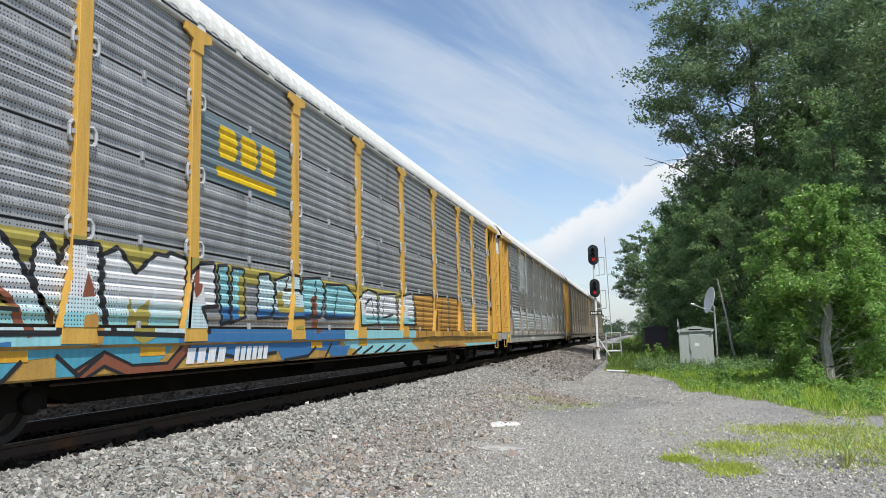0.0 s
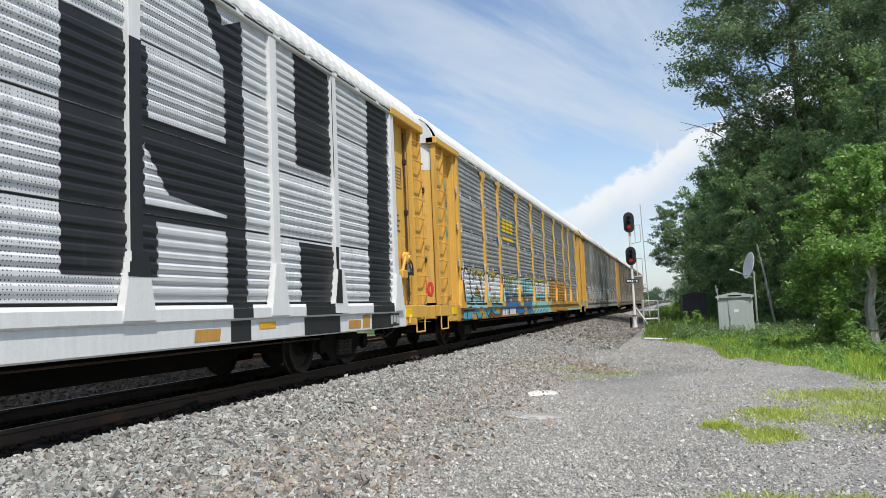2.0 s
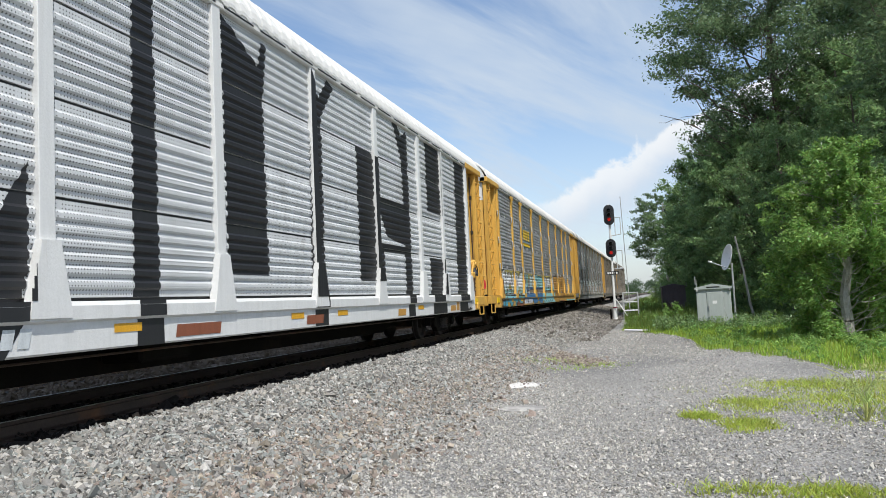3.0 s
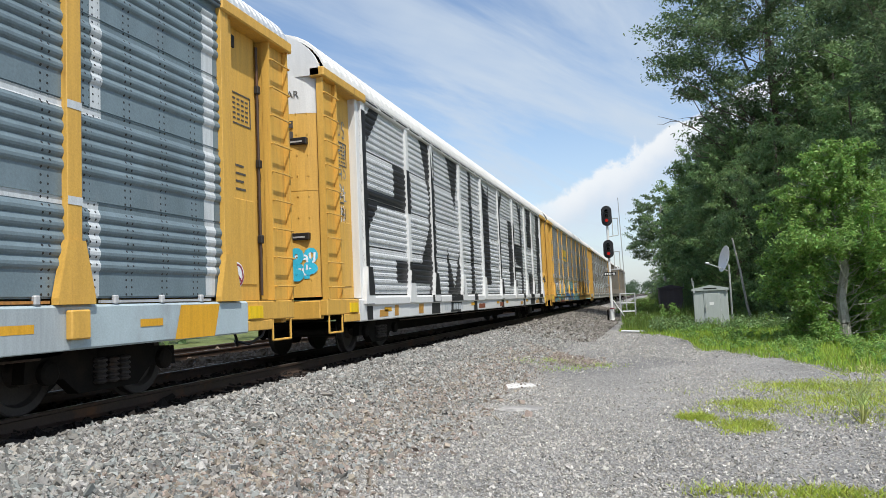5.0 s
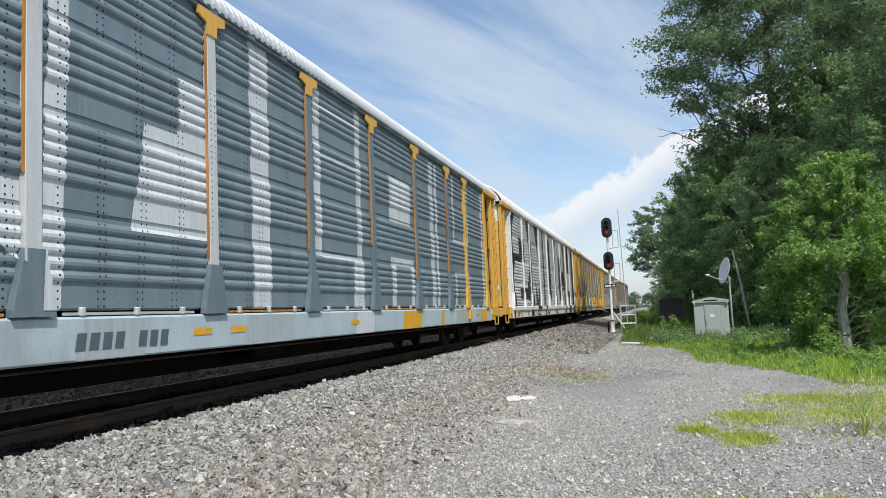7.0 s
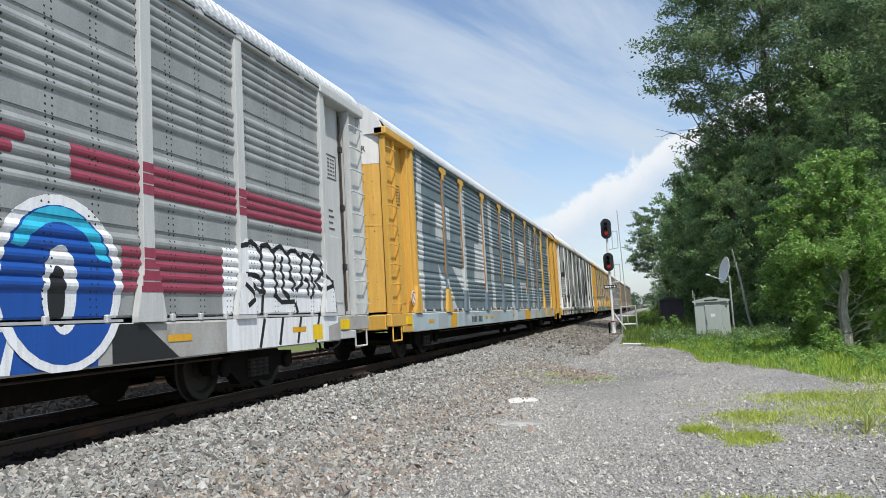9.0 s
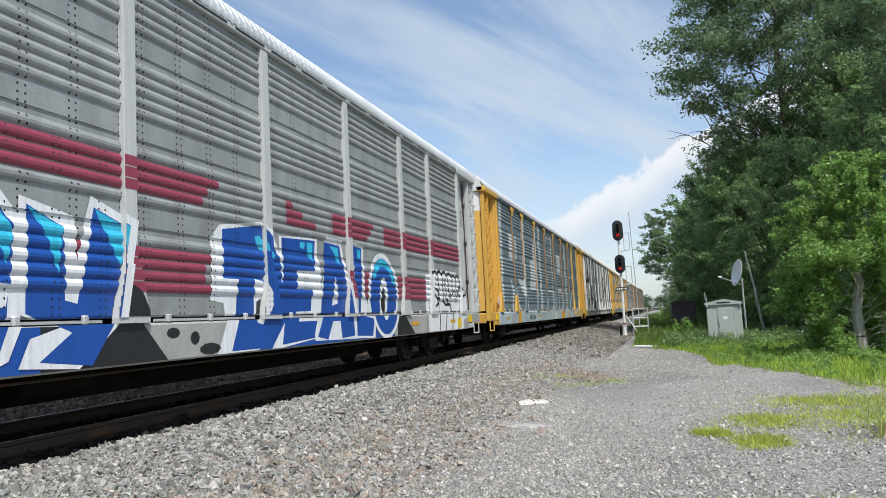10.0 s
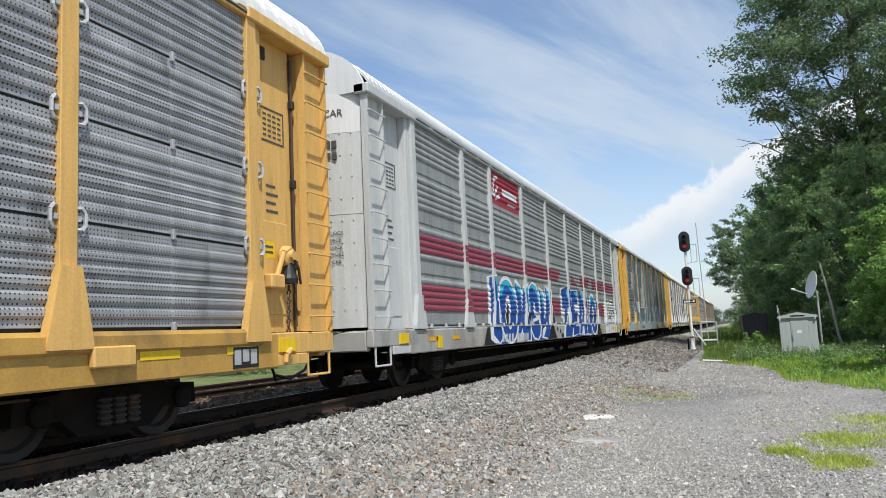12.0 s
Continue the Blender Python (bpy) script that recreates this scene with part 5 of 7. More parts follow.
frieze_letter("white", [(-11.85, 1.87), (-11.78, 1.99), (-11.61, 1.98), (-11.48, 1.69), (-11.45, 1.64), (-11.40, 1.92), (-11.23, 2.03), (-10.98, 2.01), (-10.88, 1.86), (-10.84, 1.51), (-10.72, 1.31), (-10.67, 1.07), (-11.63, 1.09), (-11.73, 1.51)], shade="ice")
frieze_letter("white", [(-10.82, 1.87), (-10.70, 2.00), (-10.54, 1.96), (-10.46, 1.71), (-10.29, 1.92), (-10.04, 1.99), (-9.84, 1.83), (-9.64, 1.57), (-9.53, 1.44), (-9.34, 1.24), (-9.34, 1.07), (-10.51, 1.07), (-10.74, 1.33), (-10.80, 1.57)], shade="ice")
frieze_letter("white", [(-9.59, 1.85), (-9.48, 2.00), (-9.33, 1.87), (-9.28, 1.73), (-9.21, 1.95), (-8.73, 1.98), (-8.70, 1.43), (-8.58, 1.07), (-9.28, 1.07), (-9.53, 1.44), (-9.61, 1.64)], shade="ice")
frieze_letter("white", [(-8.68, 1.88), (-8.45, 1.98), (-8.15, 1.73), (-7.80, 1.98), (-7.60, 1.97), (-7.51, 2.02), (-7.19, 1.97), (-7.28, 1.04), (-8.55, 1.07), (-8.67, 1.47)], shade="ice")
frieze_letter("white", [(-7.19, 1.79), (-6.95, 1.94), (-6.59, 1.98), (-6.51, 1.42), (-7.00, 1.38), (-6.78, 1.09), (-7.28, 1.04), (-7.23, 1.53)], shade="ice")
frieze_letter("aqua", [(-6.51, 1.95), (-6.26, 1.98), (-6.18, 1.22), (-6.39, 1.18)], edge=0.045, shade="deep")
frieze_letter("aqua", [(-6.15, 1.96), (-5.84, 1.96), (-5.78, 1.30), (-6.16, 1.20)], edge=0.045, shade="deep")
frieze_letter("ice", [(-5.40, 1.92), (-5.12, 1.95), (-4.85, 1.72), (-5.01, 1.31), (-5.46, 1.28)], edge=0.045, shade="deep")
frieze_letter("ice", [(-4.89, 1.87), (-4.43, 1.99), (-4.03, 1.97), (-4.00, 1.32), (-4.96, 1.29)], edge=0.045, shade="deep")
frieze_letter("aqua", [(-3.95, 1.96), (-3.19, 2.02), (-3.04, 1.80), (-3.22, 1.34), (-3.97, 1.30)], edge=0.045, shade="deep")
frieze_letter("aqua", [(-3.00, 1.92), (-2.07, 1.97), (-1.54, 1.74), (-1.65, 1.34), (-3.02, 1.32)], edge=0.045, shade="deep")
frieze_letter("white", [(-1.54, 1.74), (-0.87, 1.95), (-0.34, 1.90), (-0.29, 1.25), (-1.49, 1.21)], edge=0.045, shade="aqua")
frieze_letter("white", [(-0.20, 1.88), (0.93, 1.95), (1.03, 1.26), (-0.25, 1.24)], edge=0.045, shade="aqua")
frieze_letter("white", [(1.14, 1.90), (2.15, 2.01), (2.48, 1.66), (2.50, 1.26), (1.08, 1.25)], edge=0.045, shade="aqua")
frieze_letter("orange", [(2.33, 2.01), (4.08, 2.06), (4.09, 0.96), (2.41, 0.93)], edge=0.045, shade="orange")
frieze_letter("orange", [(4.22, 2.06), (5.73, 2.10), (5.82, 0.95), (4.16, 0.94)], edge=0.045, shade="orange")
frieze_letter("orange", [(5.90, 2.10), (7.45, 2.10), (7.73, 1.51), (7.83, 0.94), (5.90, 0.95)], edge=0.045, shade="orange")
marking("a", "frieze_shade", "aqua", [rect(-11.62, -7.28, 1.13, 1.27)], 2)
marking("a", "frieze_detail", "brown", [[(-11.88, 1.92), (-11.83, 1.86), (-11.70, 1.41), (-11.62, 1.07), (-11.71, 0.78), (-11.84, 0.76), (-11.74, 1.10), (-11.81, 1.51)]], 4)
marking("a", "frieze_detail", "olive", [[(-10.40, 1.31), (-10.13, 1.53), (-9.75, 1.28)]], 4)
marking("a", "frieze_detail", "brown", [[(-10.19, 1.57), (-10.07, 1.60), (-9.75, 1.33), (-9.60, 1.05), (-9.71, 1.03), (-9.83, 1.28)]], 4)
marking("a", "frieze_detail", "brown", [[(-10.75, 1.42), (-10.51, 1.28), (-10.55, 1.21), (-10.75, 1.33)]], 4)
marking("a", "frieze_detail", "black", [[(-11.31, 1.48), (-11.22, 1.50), (-11.21, 1.41), (-11.30, 1.40)]], 4)
marking("a", "frieze_detail", "brown", [[(-9.00, 1.68), (-8.87, 1.44), (-9.07, 1.42)]], 4)
marking("a", "frieze_detail", "orange", [[(-9.03, 1.24), (-8.87, 1.27), (-8.71, 1.14), (-8.75, 0.97), (-8.89, 0.93), (-9.04, 1.06)]], 4)
marking("a", "frieze_detail", "olive", [[(-8.27, 1.49), (-8.17, 1.29), (-8.03, 1.38), (-7.92, 1.46), (-7.89, 1.02), (-8.11, 0.95), (-8.26, 1.02)]], 4)
marking("a", "frieze_detail", "brown", [[(-7.19, 1.61), (-7.04, 1.90), (-6.93, 1.96), (-7.02, 1.58), (-7.13, 1.49)]], 4)
marking("a", "frieze_detail", "brown", [[(-10.29, 1.79), (-10.14, 1.96), (-10.07, 1.95), (-10.20, 1.73)]], 4)
marking("a", "frieze_detail", "olive", [[(-4.37, 1.16), (-4.15, 1.19), (-4.00, 1.09), (-4.10, 0.95), (-4.38, 0.98)]], 4)
marking("a", "frieze_detail", "brown", [[(-3.62, 1.66), (-3.40, 1.73), (-3.33, 1.11), (-3.55, 1.05)]], 4)
marking("a", "frieze_detail", "olive", [[(-5.98, 1.86), (-5.75, 1.87), (-5.81, 1.30), (-5.96, 1.29)]], 4)
marking("a", "frieze_detail", "olive", [[(-4.85, 1.67), (-4.69, 1.73), (-4.59, 1.47), (-4.08, 1.48), (-4.08, 1.40), (-4.80, 1.38)]], 4)
marking("a", "letter_base", "teal", [[(-11.70, 0.99), (-10.50, 0.98), (-10.50, 0.89), (-11.70, 0.88)]], 1)
marking("a", "letter_base", "teal", [[(-11.70, 0.86), (-11.40, 0.87), (-11.36, 0.66), (-11.65, 0.66), (-11.75, 0.71)]], 1)
marking("a", "letter_base", "teal", [[(-11.34, 0.85), (-10.90, 0.85), (-10.86, 0.66), (-11.33, 0.66)]], 1)
marking("a", "letter_base", "teal", [[(-10.45, 0.82), (-9.74, 0.82), (-9.92, 0.66), (-10.30, 0.66)]], 1)
marking("a", "letter_base", "deep", [[(-10.17, 0.98), (-9.88, 1.00), (-9.88, 0.85), (-10.15, 0.85)]], 1)
marking("a", "letter_base", "brown", [[(-11.27, 0.99), (-10.99, 1.04), (-11.07, 0.95), (-11.30, 0.89)]], 1)
marking("a", "letter_base", "brown", [[(-10.90, 0.91), (-10.69, 0.94), (-10.67, 0.87), (-10.94, 0.87)]], 1)
marking("a", "letter_base", "teal", [[(-9.31, 0.95), (-8.76, 0.95), (-8.85, 0.77), (-9.02, 0.66), (-9.31, 0.66)]], 1)
marking("a", "letter_base", "teal", [[(-8.69, 0.86), (-7.63, 0.94), (-7.79, 0.70), (-8.26, 0.66)]], 1)
marking("a", "letter_base", "deep", [[(-7.19, 0.93), (-4.92, 0.93), (-5.17, 0.73), (-6.42, 0.74), (-7.19, 0.73)]], 1)
marking("a", "letter_base", "deep", [[(-4.92, 0.85), (-3.50, 0.86), (-3.81, 0.67), (-4.72, 0.66)]], 1)
marking("a", "letter_base", "deep", [[(-3.11, 0.84), (-1.94, 0.84), (-2.14, 0.66), (-2.85, 0.66)]], 1)
marking("a", "letter_base", "aqua", [[(-1.75, 0.82), (2.04, 0.82), (2.59, 0.66), (0.41, 0.66), (-1.58, 0.66)]], 1)
marking("a", "letter_base", "brown", [[(4.63, 0.70), (7.06, 0.71), (6.56, 0.66), (4.97, 0.66)]], 1)
marking("a", "letter_base", "aqua", [[(7.52, 0.75), (13.10, 0.72), (12.59, 0.66), (7.91, 0.66)]], 1)
for line in ([(-11.67, 0.89), (-10.60, 0.93)],
    [(-11.73, 0.71), (-11.65, 0.66), (-11.35, 0.66), (-11.34, 0.88)],
    [(-11.33, 0.66), (-10.86, 0.66)],
    [(-10.45, 0.82), (-10.28, 0.66), (-9.92, 0.66), (-9.73, 0.82)],
    [(-9.31, 0.86), (-9.02, 0.66), (-8.69, 0.86)],
    [(-7.01, 0.88), (-6.10, 0.75), (-4.92, 0.78)],
    [(-4.66, 0.66), (-3.81, 0.70), (-3.50, 0.84)],
    [(-2.84, 0.88), (-3.12, 0.66)],
    [(-1.36, 0.80), (-1.85, 0.66)],
    [(-0.73, 0.80), (-1.30, 0.66)],
    [(-0.05, 0.79), (-0.62, 0.66)],
    [(0.69, 0.81), (0.02, 0.66)],
    [(1.48, 0.79), (0.81, 0.66)]):
    marking("a", "frieze_line", "black", strokes([line], 0.045), 5)
for line in ([(3.93, 0.73), (4.60, 0.66), (5.77, 0.66)],
    [(-3.45, 1.95), (-3.40, 1.79), (-3.63, 1.33)],
    [(-2.44, 1.89), (-2.65, 1.35)],
    [(-4.46, 1.95), (-4.58, 1.73), (-4.07, 1.76)],
    [(-1.31, 1.56), (-0.66, 1.78), (-0.55, 1.38)],
    [(0.12, 1.81), (-0.00, 1.39), (0.74, 1.47)],
    [(1.57, 1.86), (1.87, 1.42)],
    [(3.13, 1.92), (3.16, 0.99)],
    [(5.09, 1.99), (4.82, 0.99)],
    [(6.89, 1.97), (6.40, 0.98)],
    [(-10.98, 1.88), (-11.15, 2.01)],
    [(-10.13, 1.58), (-10.40, 1.31), (-9.75, 1.28)],
    [(-11.95, 0.70), (-11.66, 0.66)]):
    marking("a", "frieze_line", "black", strokes([line], 0.04), 5)
for width, colour, up in ((0.17, "black", 3), (0.10, "brown", 4)):
    marking("a", "frieze_arrow", colour, strokes([[(-9.02, 0.66), (-8.66, 0.81), (-8.23, 0.66), (-7.59, 0.66), (-7.23, 0.90)]], width), up)
for y in (-10.1, -8.1, -3.7, -1.5, 3.1):
    marking("a", "reflector", "amber", [rect(y, y + 0.45, 0.82, 0.92)], 5)
bars("a", -7.25, 0.70, 4, 0.17, 0.19, 0.06, "white", 6, 0.05)
bars("a", -6.15, 0.70, 6, 0.12, 0.19, 0.04, "white", 6, 0.05)

marking("z", "painted_panel", "pale", [rect(-9.3, -6.4, 2.98, 4.8), rect(-11.6, 4.5, 1.2, 2.05)], 0)
bars("z", -6.0, 0.74, 8, 0.14, 0.18, 0.05, "white", 3)
for y in (-11.0, -9.6, 7.0, 9.9, 11.2):
    marking("e", "reflector", "yellow", [rect(y, y + 0.55, 0.84, 0.93)], 4)


def end_fittings(key, trim, text, brake_end=0):
    """Notices, stencils and the hand brake on the end bays of one car."""
    car = CARS[key][0]
    x = SIDE_X - 0.168
    for e in (-1, 1):
        yc = e * 12.45
        g = Geo()
        for z0, z1, y0, y1 in ((3.55, 3.57, -0.26, 0.26), (3.98, 4.0, -0.26, 0.26), (3.55, 4.0, -0.27, -0.25), (3.55, 4.0, 0.25, 0.27)):
            g.box(x, x + 0.006, yc + y0, yc + y1, z0, z1)
        box = part("stencil_frame", g, text, car)
        g = Geo()
        for r in range(5):
            for c in range(4):
                g.box(x, x + 0.005, yc - 0.20 + 0.11 * c, yc - 0.13 + 0.11 * c, 3.62 + 0.07 * r, 3.645 + 0.07 * r)
        part("stencil_text", g, text, box, kind="stuff")
        g = Geo()
        for r in range(4):
            g.box(x, x + 0.005, yc - 0.16, yc + 0.10 - 0.05 * (r % 2), 2.62 + 0.11 * r, 2.65 + 0.11 * r)
        part("stencil_text", g, text, car, kind="stuff")
        part("door_plate", Geo().box(x - 0.01, x + 0.012, yc - 0.33, yc + 0.33, 1.3, 2.5, 0.01), trim, car)
        part("hatch", Geo().box(x - 0.02, x + 0.02, yc - 0.30, yc - 0.14, 4.62, 4.80, 0.01), black_paint, car)
        part("cover_sill", Geo().box(SIDE_X - 0.02, SIDE_X + 0.012, *sorted((e * 11.95, e * 12.9)), 0.66, 0.80, 0.01), trim, car)
        part("notice", Geo().box(SIDE_X + 0.004, SIDE_X + 0.03, yc - 0.2, yc + 0.15, 0.83, 1.0), spray["yellow"], car, "yellow notice plate")
        # lock rods beside the door
        part("lock_rod", Geo().tube((SIDE_X - 0.13, e * 12.86, 1.15), (SIDE_X - 0.13, e * 12.86, 4.8), 0.022, n=6), rail_steel, car)
        for z in (1.9, 3.0, 4.1):
            part("rod_guide", Geo().box(SIDE_X - 0.16, SIDE_X - 0.09, e * 12.86 - 0.04, e * 12.86 + 0.04, z, z + 0.12, 0.01), black_paint, car)
        if e == brake_end:
            hb = part("hand_brake", Geo().box(x, x + 0.2, yc - 0.36, yc - 0.06, 1.62, 1.80, 0.02), trim, car, "hand brake bracket with hanging chain")
            arm = Geo().pipe([(x + 0.10, yc - 0.10, 1.78), (x + 0.13, yc + 0.02, 2.10), (x + 0.14, yc + 0.14, 2.16)], 0.035, 8)
            part("brake_arm", arm, trim, hb)
            part("brake_housing", Geo().turned((x + 0.04, yc + 0.14, 2.06), (1, 0, 0), [(0, 0.12), (0.03, 0.14), (0.10, 0.13), (0.13, 0.07), (0.17, 0.06)], 16), trim, hb)
            part("brake_bell", Geo().turned((x + 0.12, yc + 0.15, 1.70), (0, 0, 1), [(0, 0.11), (0.06, 0.12), (0.12, 0.09), (0.24, 0.05), (0.30, 0.03)], 12), black_paint, hb)
            part("brake_lever", Geo().pipe([(x + 0.16, yc + 0.16, 2.08), (x + 0.20, yc + 0.24, 1.92), (x + 0.17, yc + 0.34, 1.70)], 0.018), rail_steel, hb)
            for i in range(16):
                z = 1.68 - 0.062 * i
                link = Geo().pipe([(x + 0.12, yc + 0.13 - 0.003 * i, z), (x + 0.12 + 0.018 * (i % 2), yc + 0.15 - 0.003 * i, z - 0.02), (x + 0.12, yc + 0.13 - 0.003 * i, z - 0.07), (x + 0.12 - 0.018 * (i % 2), yc + 0.11 - 0.003 * i, z - 0.04), (x + 0.12, yc + 0.13 - 0.003 * i, z)], 0.010, 5)
                part("chain_link", link, rail_steel, hb)
            part("chain_hook", Geo().pipe([(SIDE_X - 0.05, yc + 0.02, 0.70), (SIDE_X + 0.05, yc + 0.0, 0.86), (SIDE_X + 0.05, yc - 0.10, 0.80), (SIDE_X + 0.05, yc - 0.12, 0.70)], 0.03), trim, hb)
        # dark placard with white rules on the sill
        if key in "be" and e > 0:
            yp = e * 11.55
            pl = part("placard", Geo().box(SIDE_X + 0.005, SIDE_X + 0.030, yp - 0.24, yp + 0.24, 0.68, 0.92, 0.004), black_paint, car, "black placard with white rules")
            for k in range(3):
                part("placard_rule", Geo().box(SIDE_X + 0.030, SIDE_X + 0.033, yp - 0.22 + 0.15 * k, yp - 0.10 + 0.15 * k, 0.72 + 0.03 * (k % 2), 0.89), gal_clip, pl)
    # plain bars for the marks on the white ends
    for e in (-1, 1):
        g = Geo()
        y = e * (door_y(0.85) - 0.02)
        for i in range(4):
            g.box(0.62 + 0.11 * i, 0.70 + 0.11 * i, *sorted((y, y + e * 0.03)), 4.05, 4.17)
        for i in range(4):
            g.box(0.62 + 0.11 * i, 0.70 + 0.11 * i, *sorted((y, y + e * 0.03)), 3.86, 3.98)
        part("end_stencil", g, text, car, kind="stuff")


grey_text = surface("stencil_black", (0.075, 0.068, 0.06), 0.6, bump=0.05)
end_fittings("z", yellow, grey_text)
end_fittings("a", yellow, grey_text)
end_fittings("b", yellow, grey_text, 1)
end_fittings("c", yellow, grey_text)
end_fittings("d", silver_paint, grey_text)
end_fittings("e", yellow_pale, grey_text, 1)


def lettering(key, words, x, e, z, size, material):
    """Stencilled words on the end door of a car."""
    cu = bpy.data.curves.new("stencil_word", "FONT")
    cu.body, cu.size, cu.extrude, cu.align_x = words, size, 0.002, "CENTER"
    cu.materials.append(material)
    ob = new("stencil_word", cu)
    ob.parent = CARS[key][0]
    slope = math.degrees(math.atan(0.6 * (x / 1.44) ** 2 / 1.44))
    ob.matrix_basis = pose(x, e * (door_y(x) + 0.012), z, 90, 0, slope) if e < 0 else pose(x, e * (door_y(x) + 0.012), z, 90, 0, 180 - slope)
    return ob


for key in "abcd":
    lettering(key, "CAR", 0.98, -1, 4.58, 0.17, grey_text)
for i, words in enumerate(("LOWER & LOCK", "HINGED DECK", "CLOSE & LOCK", "DOORS BEFORE", "MOVING CAR")):
    lettering("d", words, 0.80, -1, 2.62 - 0.115 * i, 0.085, grey_text)
for i, words in enumerate(("AND LOCK DOORS", "MOVING CAR")):
    lettering("a", words, 0.98, -1, 2.42 - 0.115 * i, 0.085, grey_text)


def loop_shapes(rr_):
    """A made-up looping spray stroke in a unit cell; not lettering."""
    arc_ = lambda cx, cz, rx, rz, a0, a1: [(cx + rx * math.cos(a0 + (a1 - a0) * k / 10), cz + rz * math.sin(a0 + (a1 - a0) * k / 10)) for k in range(11)]
    return rr_.choice((
        [arc_(0.5, 0.5, 0.38, 0.45, 0.6, 6.6)],
        [[(0.15, 0.0), (0.15, 1.0)], arc_(0.2, 0.7, 0.6, 0.3, 1.5, -1.5)],
        [arc_(0.5, 0.75, 0.35, 0.25, 0.3, 4.4) + arc_(0.5, 0.25, 0.35, 0.25, 1.4, -2.6)],
        [[(0.1, 1.0), (0.25, 0.05)] + arc_(0.5, 0.2, 0.3, 0.2, 3.6, 6.6) + [(0.85, 1.0)]],
        [[(0.2, 0.95), (0.2, 0.05), (0.9, 0.1)], [(0.2, 0.55), (0.75, 0.6)]],
        [arc_(0.5, 0.35, 0.4, 0.35, 3.1, -0.2) + [(0.9, 0.0)], [(0.25, 0.3), (0.8, 0.35)]]))


def spray_loops(key, colour, x0, x1, z0, z1, seed, rows=1, across=4, width=0.03, on_door=False):
    """Rows of looping spray strokes on the end wall, or on the end door."""
    rr_ = random.Random(seed)
    for r in range(rows):
        zb, h = z0 + (z1 - z0) * (rows - 1 - r) / rows, 0.78 * (z1 - z0) / rows
        for c in range(across):
            cell, wide = x0 + (x1 - x0) * c / across, 0.86 * (x1 - x0) / across
            dz = rr_.uniform(-0.08, 0.08) * h
            lines = [[(cell + wide * a, zb + dz + h * b) for a, b in line] for line in loop_shapes(rr_)]
            g = Geo()
            for k, q in enumerate(strokes(lines, width * rr_.uniform(0.8, 1.2))):
                n = len(g.v)
                g.v += [(a, -door_y(a) - 0.012 - 0.0003 * k, b) if on_door else (SIDE_X - 0.165 + 0.0003 * k, a, b) for a, b in q]
                g.f.append(tuple(range(n, n + len(q))))
            part("graffiti_stroke", g, spray[colour], CARS[key][0])


spray_loops("a", "sea", -12.75, -12.15, 2.75, 4.30, 1, 4, 4, 0.035)
spray_loops("a", "white", -12.75, -12.35, 2.15, 2.40, 2, 1, 4)
spray_loops("a", "white", -12.75, -12.2, 1.70, 2.10, 7, 1, 2, 0.05)
spray_loops("a", "black", -12.7, -12.1, 1.2, 1.75, 3, 3, 4, 0.022)
spray_loops("b", "grey", -12.75, -12.2, 2.9, 4.5, 4, 4, 3, 0.022)
spray_loops("b", "black", -12.7, -12.25, 1.4, 2.8, 5, 6, 3, 0.016)
spray_loops("b", "white", -12.75, -12.3, 2.5, 3.3, 6, 2, 3, 0.018)
spray_loops("a", "rouge", 0.95, 1.40, 1.32, 1.72, 3, 1, 3, 0.05, True)
spray_loops("b", "cyan", 0.92, 1.40, 1.45, 2.0, 4, 2, 2, 0.09, True)
spray_loops("b", "white", 0.98, 1.36, 1.52, 1.92, 5, 2, 3, 0.03, True)


def warning_disc(key, y, z):
    x = SIDE_X - 0.01
    d = part("warning_disc", Geo().turned((x, y, z), (1, 0, 0), [(0, 0.17), (0.006, 0.17), (0.008, 0.165)], 28), spray["white"], CARS[key][0], "round white sign with red ring and slash")
    arc = [(y + 0.135 * math.cos(2 * math.pi * i / 24), z + 0.135 * math.sin(2 * math.pi * i / 24)) for i in range(25)]
    g = Geo()
    for i, q in enumerate(strokes([arc, [(y - 0.09, z + 0.09), (y + 0.09, z - 0.09)]], 0.03)):
        n = len(g.v)
        g.v += [(x + 0.010 + 0.0002 * i, a, b) for a, b in q]
        g.f.append(tuple(range(n, n + len(q))))
    part("slashed_ring", g, spray["red"], d)


warning_disc("c", -12.0, 1.42)
warning_disc("c", 12.0, 1.42)

# folding step on the pale yellow car's sill
part("sill_flap", Geo().box(SIDE_X + 0.02, SIDE_X + 0.09, 9.3, 9.8, 0.80, 0.99, 0.015), yellow_pale, CARS["e"][0])
part("sill_flap", Geo().box(SIDE_X + 0.02, SIDE_X + 0.10, 8.95, 9.2, 0.74, 1.02, 0.015), yellow, CARS["c"][0])

part("notice_plate", Geo().box(SIDE_X - 0.17, SIDE_X - 0.155, 12.12, 12.45, 2.02, 2.24), spray["yellow"], CARS["e"][0], "yellow notice plate with small black text")
g = Geo()
for r in range(2):
    g.box(SIDE_X - 0.155, SIDE_X - 0.152, 12.17, 12.40, 2.08 + 0.07 * r, 2.11 + 0.07 * r)
part("notice_text", g, grey_text, CARS["e"][0])


